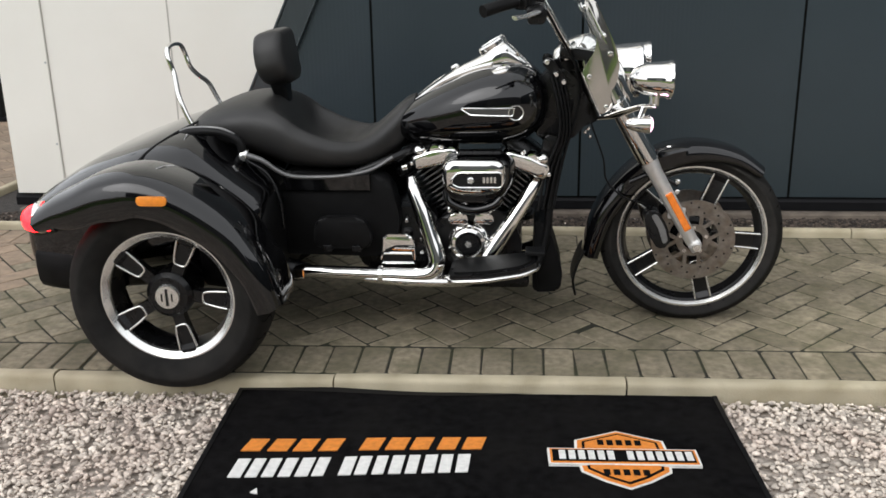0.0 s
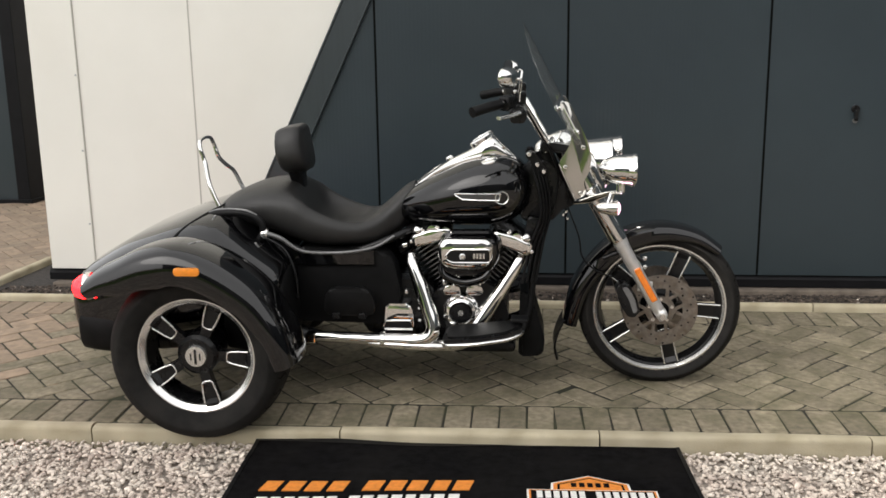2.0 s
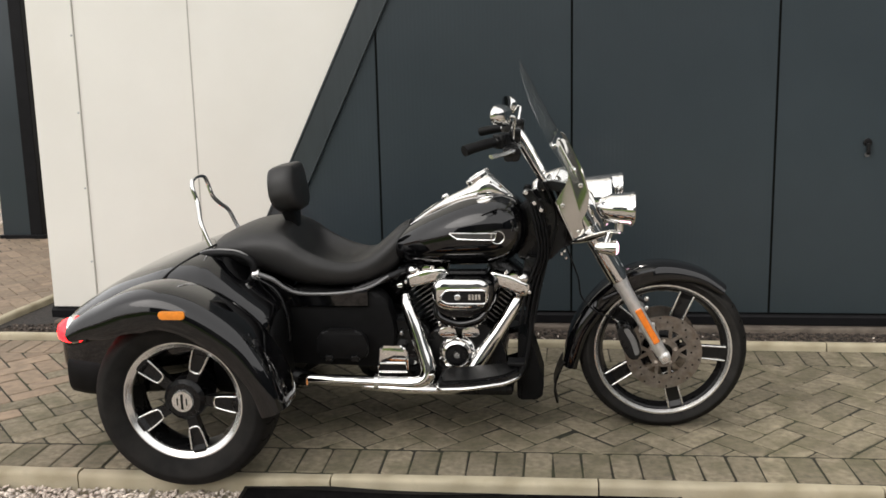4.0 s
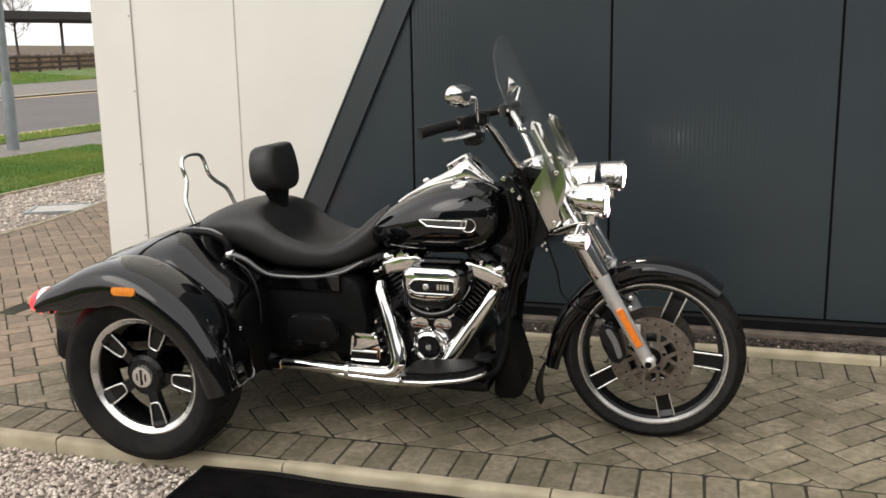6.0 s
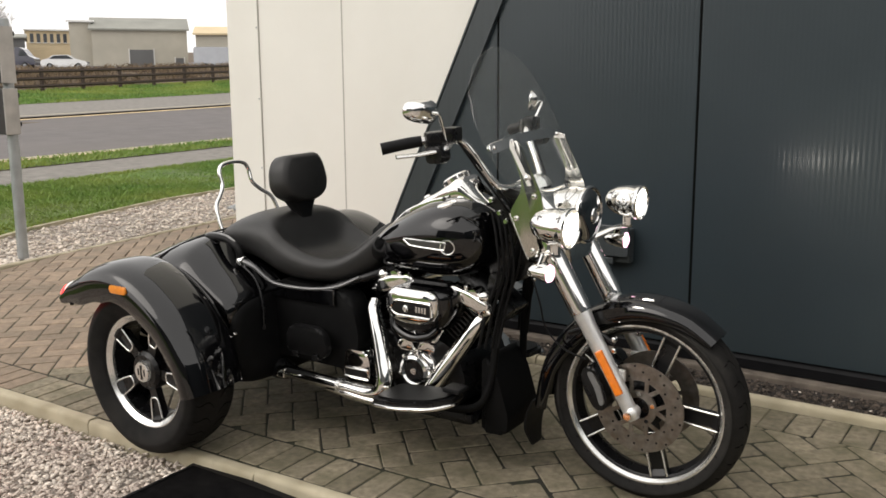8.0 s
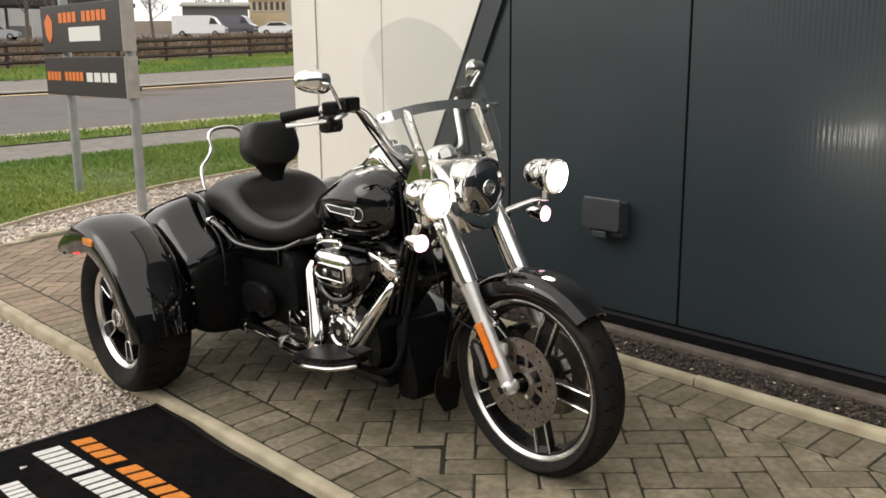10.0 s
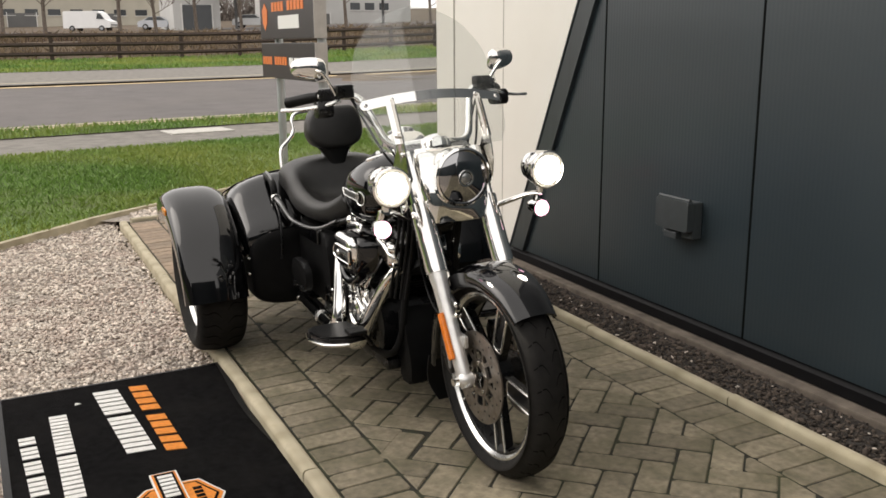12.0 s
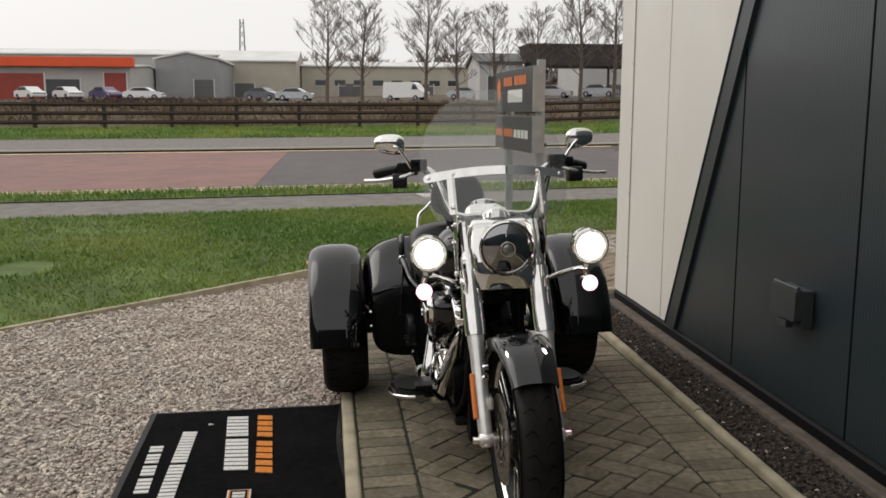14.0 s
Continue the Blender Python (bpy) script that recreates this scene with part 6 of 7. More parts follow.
# ---- the sign on the gravel ----
sign = thing("roadside_sign", "black sign on two grey posts with orange and white bars", "sign")
A, B = Vector((-6.70, 4.36)), Vector((-5.04, 4.44))
sd = (B - A).normalized()
ang = math.degrees(math.atan2(sd.y, sd.x))
SM = pose(A.x, A.y, 0, 0, 0, ang)
W = (B - A).length
for x in (W * 0.19, W - 0.06):
    part("post", tube([SM @ Vector((x, 0.07, 0.0)), SM @ Vector((x, 0.075, 1.86))], 0.042, 14, steps=1), GALV, sign, "grey steel post", smooth=40)
for z0, z1 in ((0.985, 1.335), (1.375, 1.80)):
    bd = part("board", box(0, -0.02, z0, W, 0.03, z1, bevel=0.006, m=SM), SIGNBOARD, sign, "black sign board")
    part("board_edge", box(W + 0.001, -0.02, z0, W + 0.012, 0.1, z1, bevel=0.003, m=SM), SIGNEDGE, bd, "pale dull metal edge")
    for bz in (z0 + 0.06, z1 - 0.07):
        part("post_clip", box(W - 0.11, 0.03, bz, W - 0.005, 0.125, bz + 0.035, bevel=0.004, m=SM), BLACKMETAL, bd, "dark post clip")
    part("back_rail", box(0.05, 0.03, z0 + 0.05, W - 0.05, 0.06, z0 + 0.09, m=SM), GALV, bd)


def sign_bars(x0, x1, z0, z1, n, gap, material):
    for k in range(n):
        if k == gap:
            continue
        a = x0 + (x1 - x0) * k / n
        part("plain_bar", box(a, -0.024, z0, a + (x1 - x0) / n * 0.78, -0.0205, z1, m=SM), material, sign)


sign_bars(0.05, 0.86, 1.12, 1.20, 10, 4, SIGNORANGE)
sign_bars(0.92, 1.54, 1.115, 1.195, 4, 9, SIGNWHITE)
sign_bars(0.42, 1.42, 1.64, 1.73, 10, 4, SIGNORANGE)
part("white_panel", box(0.62, -0.024, 1.47, 1.26, -0.0205, 1.595, m=SM), SIGNWHITE, sign)
part("plain_emblem", prism([(0.09, 1.66), (0.18, 1.73), (0.27, 1.66), (0.25, 1.53), (0.18, 1.46), (0.11, 1.53)], -0.024, -0.0205, m=SM), SIGNORANGE, sign)

# lamp post across the path
lp2 = thing("street_lamp", "tall grey steel street lamp post on the verge", "street lamp", pose(-11.45, 13.2, land_z(-11.45, 13.2) - 0.02))
part("base", lathe([(0.105, 0), (0.105, 1.1), (0.075, 1.22), (0, 1.22)], 20), POSTGREY, lp2, smooth=40)
part("column", lathe([(0.075, 1.2), (0.05, 8.0), (0, 8.0)], 18), POSTGREY, lp2, smooth=40)
part("lantern", box(-0.1, -0.6, 7.95, 0.1, 0.1, 8.08, bevel=0.03), POSTGREY, lp2)
# covers
mh = thing("manhole_cover", "pale square access cover set in the gravel", "manhole cover", pose(-5.78, 7.72, land_z(-5.78) + 0.0, 0, 0, 30))
part("plate", box(-0.25, -0.25, -0.02, 0.25, 0.25, 0.008, bevel=0.008), MANHOLE, mh)
part("frame", boxes(bmesh.new(), (-0.29, -0.29, -0.03, 0.29, -0.255, 0.015), (-0.29, 0.255, -0.03, 0.29, 0.29, 0.015), (-0.29, -0.255, -0.03, -0.255, 0.255, 0.015), (0.255, -0.255, -0.03, 0.29, 0.255, 0.015)), GALV, mh)
sl = thing("path_slab", "pale concrete cover slab set in the footpath", "slab", pose(-10.2, 4.2, land_z(-10.2) - 0.008, 0, 0, 100))
part("slab", box(-0.45, -0.28, -0.02, 0.45, 0.28, 0.008, bevel=0.004), MANHOLE, sl)

# ---- fence across the road ----
fence = thing("timber_fence", "dark three-rail timber fence beyond the far verge", "fence")
fy = [-30.8 + 2.42 * k for k in range(40)]
pm = None
for y in fy:
    x = -33.6 - 0.18 * y
    o = part("post", box(-0.07, -0.07, -0.1, 0.07, 0.07, 1.08, bevel=0.01), TIMBER, fence) if pm is None else new("post", pm)
    pm = o.data
    o.parent = fence
    o.matrix_basis = pose(x, y, land_z(x, y))
for k, y in enumerate(fy[:-1]):
    x, x2 = -33.6 - 0.18 * y, -33.6 - 0.18 * fy[k + 1]
    for h in (0.28, 0.62, 0.96):
        part("rail", tube([(x + 0.08, y, land_z(x, y) + h), (x2 + 0.08, fy[k + 1], land_z(x2, fy[k + 1]) + h + 0.01 * math.sin(k))], 0.055, 4, steps=1, flat=1.3), TIMBER, fence)

# ---- bare trees ----


def tree(name, seed, height, x, y, label):
    rnd = random.Random(seed)
    root = thing(name, label, "tree", pose(x, y, land_z(x) - 0.05), group="bare roadside trees")
    trunk, crown = bmesh.new(), bmesh.new()
    top = height * 0.92
    lean = Vector((rnd.uniform(-0.3, 0.3), rnd.uniform(-0.3, 0.3), 0))
    pts = [Vector((0, 0, 0)) + lean * (t * t) + Vector((0.06 * math.sin(5 * t + seed), 0.06 * math.cos(4 * t + seed), t * top)) for t in np.linspace(0, 1, 8)]
    tube(pts, [0.15, 0.12, 0.1, 0.075, 0.045, 0.015], 7, trunk, steps=2)

    def branch(p, d, length, r, depth):
        q = p + d * length * 0.5 + Vector((rnd.uniform(-1, 1), rnd.uniform(-1, 1), 0.4)) * length * 0.08
        e = q + (d + Vector((rnd.uniform(-0.25, 0.25), rnd.uniform(-0.25, 0.25), rnd.uniform(0.05, 0.35)))).normalized() * length * 0.5
        tube([p, q, e], [r, r * 0.75, r * 0.45], 4 if depth else 5, crown, steps=1)
        if depth > 2:
            return
        for k in range(rnd.randint(3, 5) + (3 if depth == 2 else 0)):
            t = rnd.uniform(0.3, 1.0)
            s = p.lerp(q, t * 2) if t < 0.5 else q.lerp(e, t * 2 - 1)
            nd = (d + Vector((rnd.uniform(-0.9, 0.9), rnd.uniform(-0.9, 0.9), rnd.uniform(-0.1, 0.7)))).normalized()
            branch(s, nd, length * rnd.uniform(0.42, 0.66), max(0.0055, r * 0.5), depth + 1)

    for k in range(30):
        t = 0.30 + 0.68 * (k + rnd.random()) / 30
        i = min(int(t * 7), 6)
        p = pts[i].lerp(pts[i + 1], t * 7 - i)
        a = k * 2.4 + rnd.uniform(-0.4, 0.4)
        d = Vector((math.cos(a), math.sin(a), rnd.uniform(0.5, 1.2))).normalized()
        branch(p, d, height * (0.25 - 0.30 * abs(t - 0.55)) * rnd.uniform(0.8, 1.15), 0.03 * (1.15 - t) + 0.008, 0)
    part("trunk", trunk, BARK, root, smooth=60)
    part("crown", crown, BARK, root, "bare winter branches and twigs")
    return root


LT = "leafless grey-brown tree beside the car park"
t1 = tree("bare_tree", 3, 7.3, -55, 1.3, LT)
t2 = tree("bare_tree", 8, 7.0, -55.5, 3.5, LT)
t3 = tree("bare_tree", 21, 7.6, -55, 7.6, LT)
for src_tree, x, y, rot, sc in ((t2, -56, 9.7, 70, 0.92), (t1, -57, 12.3, 150, 0.95), (t3, -56, 15.0, 40, 0.88), (t2, -55, 17.6, 200, 1.12), (t1, -56, 20.1, 250, 1.1), (t3, -58, 22.6, 100, 1.0),
                              (t2, -58, 29.0, 30, 0.95), (t2, -60, -36, 120, 0.9), (t3, -60, 66.5, 10, 1.0), (t1, -128, 70, 60, 1.25), (t3, -131, 75, 160, 1.2)):
    c = copy_thing(src_tree, pose(x, y, land_z(x, y) - 0.05, 0, 0, rot) @ Matrix.Diagonal((sc, sc, sc, 1)))

# ---- vehicles in the car park ----


def car(name, paint, x, y, heading, label, van=False):
    root = thing(name, label, "van" if van else "car", pose(x, y, land_z(x, y) + 0.0, 0, 0, heading), group="vehicles in the car park")
    if van:
        prof = [(-2.6, 0.35), (-2.6, 2.0), (-2.5, 2.15), (1.2, 2.15), (1.6, 1.95), (2.1, 1.25), (2.65, 1.05), (2.7, 0.4)]
        glassp = [(1.15, 1.3), (1.3, 1.9), (1.62, 1.85), (2.0, 1.3)]
    else:
        prof = [(-2.1, 0.3), (-2.15, 0.75), (-2.0, 0.95), (-1.5, 1.05), (-0.95, 1.4), (0.35, 1.44), (1.05, 1.02), (1.9, 0.85), (2.1, 0.65), (2.1, 0.3)]
        glassp = [(-1.35, 1.03), (-0.9, 1.33), (0.3, 1.37), (0.88, 1.02)]
    hw = 0.95 if van else 0.85
    bm = bmesh.new()
    p2 = rounded(prof, 0.12, 3)
    loft([[(x2, y2 * (hw - 0.14 * max(0, min(1, (z - 0.85) / 0.6))), z) for x2, z in p2] for y2 in (-0.97, -0.9, 0.9, 0.97)], bm)
    part("body", bm, paint, root, smooth=40)
    for s in (-1, 1):
        part("side_window", prism(glassp, s * (hw * 0.86), s * (hw * 0.93), bm=None), DULLGLASS, root)
    for wx in ((-1.6, 1.7) if van else (-1.3, 1.3)):
        for s in (-1, 1):
            w = part("wheel", lathe([(0.0, -0.1), (0.3, -0.1), (0.33, 0), (0.3, 0.1), (0, 0.1)], 18, pose(wx, s * hw * 0.92, 0.33, 90)), RUBBER, root, smooth=40)
            part("rim", lathe([(0.19, 0.105), (0.0, 0.11)] if s < 0 else [(0.19, -0.105), (0, -0.11)], 14, pose(wx, s * hw * 0.92, 0.33, 90)), CARSILVER, w)
    part("lamp_glass", box(2.05 if not van else 2.64, -0.7, 0.62, 2.13 if not van else 2.72, 0.7, 0.76), CARSILVER, root)
    return root


CW = "parked white hatchback behind the timber fence"
car("parked_car", CARWHITE, -100, -38.5, 40, CW)
car("parked_car", CARWHITE, -100, -31.9, 44, CW)
car("parked_car", CARWHITE, -100.5, -28.1, 40, CW)
car("parked_car", CARPURPLE, -101, -24.2, 46, "parked dark purple car behind the timber fence")
car("parked_car", CARWHITE, -99, -19.6, 84, "parked white estate car behind the timber fence")
car("parked_car", CARDARK, -101, -7.0, 60, "parked dark pick-up behind the timber fence")
car("parked_car", CARSILVER, -99, -3.3, 78, "parked silver saloon behind the timber fence")
car("parked_van", CARWHITE, -104, 9.2, 60, "parked white panel van behind the timber fence", True)
car("parked_car", CARSILVER, -101, 16.0, 70, "parked silver saloon behind the timber fence")
car("parked_car", CARWHITE, -98, 25.5, 66, CW)
car("parked_car", CARSILVER, -97, 30.5, 60, "parked silver saloon behind the timber fence")
car("parked_van", CARWHITE, -84, 46.0, 50, "parked white panel van behind the bank", True)
car("parked_van", CARDARK, -88, 52.0, 40, "parked dark van behind the bank", True)
car("parked_car", CARWHITE, -80, 53.0, 48, CW)
car("parked_van", CARSILVER, -66, 60.5, 48, "parked silver van behind the bank", True)
car("parked_van", CARWHITE, -69, 66.0, 40, "parked white panel van behind the bank", True)

# ---- buildings beyond ----


def shed(name, x, y0, y1, depth, base, eaves, ridge, wall_mat, roof_mat, label, doors=(), windows=(), fascia=None, gable_front=False, turn=0):
    """A shed whose long side or gable faces the road."""
    root = thing(name, label, "building", pose(x, (y0 + y1) / 2, 0, 0, 0, turn))
    h = (y1 - y0) / 2
    if gable_front:
        bm = bmesh.new()
        o = [(-h, base), (h, base), (h, eaves), (0, ridge), (-h, eaves)]
        loft([[(0, y, z) for y, z in o], [(-depth, y, z) for y, z in o]], bm)
        part("wall", bm, wall_mat, root)
        for s in (-1, 1):
            bm = bmesh.new()
            loft([[(0.3, s * (h + 0.3), eaves - 0.1), (0.3, 0, ridge + 0.02), (0.3, 0, ridge + 0.25), (0.3, s * (h + 0.3), eaves + 0.15)], [(-depth, s * (h + 0.3), eaves - 0.1), (-depth, 0, ridge + 0.02), (-depth, 0, ridge + 0.25), (-depth, s * (h + 0.3), eaves + 0.15)]], bm)
            part("roof", bm, roof_mat, root)
    else:
        o = [(-depth, base), (0, base), (0, eaves), (-depth / 2, ridge), (-depth, eaves)]
        part("wall", loft([[(x2, y, z) for x2, z in o] for y in (-h, h)]), wall_mat, root)
        bm = bmesh.new()
        loft([[(0.4, y, eaves), (0.4, y, eaves + 0.2), (-depth / 2, y, ridge + 0.2), (-depth - 0.4, y, eaves + 0.2), (-depth - 0.4, y, eaves), (-depth / 2, y, ridge)] for y in (-h - 0.3, h + 0.3)], bm)
        part("roof", bm, roof_mat, root)
    if fascia:
        part("fascia", box(0.02, -h - 0.6, fascia[0], 1.2, h + 0.6, fascia[1], bevel=0.05), fascia[2], root, "bright orange fascia")
        part("fascia_mark", box(1.21, -h * 0.1, fascia[0] + 0.3, 1.24, h * 0.0, fascia[1] - 0.3), SHEDROOF, root)
    for y, w, hh, m2 in doors:
        d = part("door", box(0.01, y - w / 2, base, 0.12, y + w / 2, base + hh), m2, root)
        for a in (y - w / 2 - 0.12, y + w / 2 + 0.002):
            part("door_jamb", box(0.01, a, base, 0.16, a + 0.118, base + hh + 0.12), SHEDROOF, d)
    for y, z, w, hh in windows:
        wd = part("window", box(0.01, y - w / 2, z, 0.06, y + w / 2, z + hh), DULLGLASS, root)
        part("sill", box(0.01, y - w / 2 - 0.1, z - 0.1, 0.14, y + w / 2 + 0.1, z - 0.01), SHEDROOF, wd)
    return root


shed("shop_building", -112, -66, -24.0, 20, 2.5, 6.7, 7.3, SHEDGREY, SHEDROOF, "low grey shop with a bright orange fascia",
     [(-13.5, 3, 3.0, REDDOOR), (-8, 6, 3.0, REDDOOR), (7.6, 6.4, 3.4, REDDOOR), (19.2, 2.6, 3.5, REDDOOR), (13, 4, 2.7, DULLGLASS)], fascia=(6.7, 7.85, ORANGEFASCIA))
shed("long_shed", -150, -62, -15.8, 24, 2.5, 10.4, 11.9, SHEDGREY, SHEDROOF, "long pale shed with a shallow roof")
shed("grey_shed", -125, -23.7, -15.2, 20, 2.5, 8.45, 9.3, SHEDMID, SHEDROOF, "mid-grey gabled shed beyond the car park", [(2.2, 2.6, 3.2, SHEDDARK)], gable_front=True)
shed("long_shed", -140, -17.4, -5.6, 20, 2.5, 9.0, 11.1, SHEDBEIGE, SHEDROOF, "beige shed with a pale ribbed roof", [(-2, 3, 3.2, SHEDDARK)])
shed("long_shed", -152, -5.4, 27, 22, 2.5, 8.9, 10.2, SHEDBEIGE, SHEDROOF, "long pale shed behind bare trees", [(-8, 4, 3.6, SHEDDARK), (4, 4, 3.6, SHEDDARK)], [(-13 + 3.2 * k, 5.8, 1.8, 0.9) for k in range(8)])
shed("dark_shed", -96, 16.8, 21.6, 10, 2.3, 6.7, 7.9, SHEDGREY, SHEDDARK, "small grey shed with a dark roof", [(0, 3, 3, DULLGLASS)])
shed("works_building", -112, 32.4, 50, 14, 2.0, 8.8, 10.4, SHEDGREY, SHEDGREEN, "pale works building with a green roof", [(-4, 3, 3.0, SHEDDARK)], [(1 + 2 * k, 5.5, 1.3, 0.9) for k in range(3)])
shed("works_building", -94.3, 66.9, 78.1, 8, 1.6, 8.5, 10.1, SHEDBEIGE, SHEDSLATE, "pale works building with a dark grey-green roof", [(0.1, 2.8, 4.6, SHEDDARK), (4.6, 1.0, 3.6, SHEDDARK)], turn=-37)
shed("works_building", -99.6, 66.6, 69.2, 8, 1.6, 9.5, 9.9, SHEDBEIGE, SHEDROOF, "narrow pale works block", turn=-37)
shed("office_building", -117, 71.6, 78.2, 8, 1.6, 9.5, 9.8, SHEDCREAM, SHEDROOF, "cream office block with a row of tall windows", [], [(-2.55 + 0.85 * k, 7.9, 0.45, 1.2) for k in range(7)], turn=-32)
shed("dark_shed", -112.4, 58.8, 67.4, 8, 1.6, 7.9, 8.5, SHEDDARK, SHEDSLATE, "low dark grey shed", turn=-31)
wb = shed("works_building", -79.7, 70.3, 79.5, 7, 1.6, 7.5, 8.5, SHEDBEIGE, SHEDCREAM, "beige works building with a cream roof", [(-0.6, 3.0, 4.1, SHEDDARK)], turn=-44)
part("roof_vent", box(-3.6, -0.5, 8.5, -2.8, 0.3, 9.1, bevel=0.05), SHEDSLATE, wb)


def canopy(label, x, y, half, deep, z0, z1, turn):
    """A flat roof on posts."""
    root = thing("canopy", label, "canopy", pose(x, y, 0, 0, 0, turn))
    part("slab", prism([(-half, z1), (half, z1), (half, z0), (-half + 0.9, z0)], -deep, 0.0, bevel=0.04, m=pose(0, 0, 0, 0, 0, 90)), CANOPYDARK, root)
    for py in (-half + 2.0, 0.0, half - 1.2):
        part("post", box(1.2, py - 0.12, 1.6, 1.44, py + 0.12, z0 + 0.05), SHEDDARK, root)


canopy("dark flat canopy on posts over the yard", -98, 31.4, 10.0, 6, 6.3, 8.6, 0)
canopy("dark flat canopy on posts over the yard", -57.6, 69.2, 8.0, 5, 6.7, 7.4, -44)

# a lattice mast far off
mast = thing("lattice_mast", "thin grey lattice mast far off", "mast", pose(-200, -20.5, 3))
for sx in (-1, 1):
    for sy in (-1, 1):
        part("leg", tube([(sx * 0.9, sy * 0.9, 0), (sx * 0.35, sy * 0.35, 18.2)], 0.09, 5, steps=1), SHEDMID, mast)
for k in range(9):
    q = 0.9 - 0.55 * k / 9
    for sy in (-1, 1):
        part("brace", tube([(0.0, -sy * q, 2.0 * k), (0.0, sy * q, 2.0 * k + 2.0)], 0.06, 4, steps=1), SHEDMID, mast)
# ---- paving blocks: soldier course and 45 degree herringbone ----
BW, BL, GAP = 0.1025, 0.205, 0.0068


def clip(poly, nx, ny, c):
    """Keeps the part of a convex polygon where nx*x + ny*y <= c."""
    out = []
    for i, p in enumerate(poly):
        q = poly[(i + 1) % len(poly)]
        a, b = nx * p[0] + ny * p[1] - c, nx * q[0] + ny * q[1] - c
        if a <= 0:
            out.append(p)
        if a * b < 0:
            t = a / (a - b)
            out.append((p[0] + (q[0] - p[0]) * t, p[1] + (q[1] - p[1]) * t))
    return out


def block(poly, zf):
    """Vertices and faces of one block with a small chamfer round its top."""
    cx, cy = sum(p[0] for p in poly) / len(poly), sum(p[1] for p in poly) / len(poly)
    if len(poly) == 4:                       # worn corners and slightly uneven edges
        out = []
        for i, p in enumerate(poly):
            for q in (poly[i - 1], poly[(i + 1) % 4]):
                d = math.hypot(q[0] - p[0], q[1] - p[1]) or 1
                k = min(0.3, rnd.uniform(0.003, 0.012) / d)
                out.append((p[0] + (q[0] - p[0]) * k + rnd.uniform(-0.0011, 0.0011), p[1] + (q[1] - p[1]) * k + rnd.uniform(-0.0011, 0.0011)))
        poly = out
    n = len(poly)
    v = []
    for inset, dz in ((0.0, -0.03), (0.0, -0.003), (0.004, 0.0)):
        for x, y in poly:
            dx, dy = cx - x, cy - y
            L = math.hypot(dx, dy) or 1
            v.append((x + dx / L * inset * 1.4, y + dy / L * inset * 1.4, zf + dz))
    f = [tuple(range(2 * n, 3 * n))]
    for k in (0, 1):
        f += [(k * n + i, k * n + (i + 1) % n, (k + 1) * n + (i + 1) % n, (k + 1) * n + i) for i in range(n)]
    return v, f


rnd = random.Random(11)
tilt = math.atan(SLOPE)
rest_v, rest_f = [], []
red_v, red_f = [], []
singles = 0
g = GAP / 2


def lay(poly, full, near):
    """One block as an object of its own where the camera passes near, else joined with the rest."""
    global singles
    cx, cy = sum(p[0] for p in poly) / len(poly), sum(p[1] for p in poly) / len(poly)
    z = pave_z(min(cy, 4.6)) + rnd.uniform(-0.0008, 0.0014)
    if near and singles < 300:
        singles += 1
        return True, cx, cy, z
    v, f = block(poly, 0.0)
    R_v, R_f = (red_v, red_f) if cx < -1.9 - 0.5 * rnd.random() else (rest_v, rest_f)
    k = len(R_v)
    tx, ty = rnd.uniform(-0.006, 0.006), rnd.uniform(-0.006, 0.006)
    R_v.extend((x, y, z + dz + SLOPE * (y - cy) + tx * (x - cx) + ty * (y - cy)) for x, y, dz in v)
    R_f.extend(tuple(i + k for i in q) for q in f)
    return False, cx, cy, z


def mesh_of(name, poly):
    v, f = block(poly, 0.0)
    me = bpy.data.meshes.new(name)
    me.from_pydata(v, [], f)
    me.materials.append(PAVER)
    return me


full_meshes = [mesh_of("block", [(-BL / 2 + g, -BW / 2 + g), (BL / 2 - g, -BW / 2 + g), (BL / 2 - g, BW / 2 - g), (-BL / 2 + g, BW / 2 - g)]) for k in range(9)]


def single(me, x, y, z, ang):
    o = new("block", me)
    o.parent = paving
    o.matrix_basis = pose(x, y, z, math.degrees(tilt) + rnd.uniform(-0.35, 0.35), rnd.uniform(-0.35, 0.35), 0) @ pose(0, 0, 0, 0, 0, ang)


ka = math.degrees(math.atan(0.0255))


def soldiers(x, pitch, middle, angle, near):
    """A course of blocks set on end along a kerb."""
    c, sn = math.cos(radians(angle)), math.sin(radians(angle))
    while x < 6.85:
        y = middle(x)
        e = g + rnd.uniform(-0.0008, 0.0022)
        poly = [(x + c * a - sn * b, y + sn * a + c * b) for a, b in ((-pitch / 2 + e, -BL / 2 + g), (pitch / 2 - e, -BL / 2 + g), (pitch / 2 - e, BL / 2 - g), (-pitch / 2 + e, BL / 2 - g))]
        one, cx, cy, z = lay(poly, True, near[0] < x < near[1])
        if one:
            single(rnd.choice(full_meshes), cx + rnd.uniform(-0.0015, 0.0015), cy, z, 90 + angle + rnd.uniform(-1.3, 1.3))
        x += pitch


soldiers(-4.1355, 0.103, lambda x: kerb_y(x) + 0.004 + BL / 2, ka, (-1.1, 1.9))
soldiers(-2.85, 0.1, lambda x: 4.195 - BL / 2, 0.0, (-0.3, 1.3))
r2 = math.sqrt(0.5)


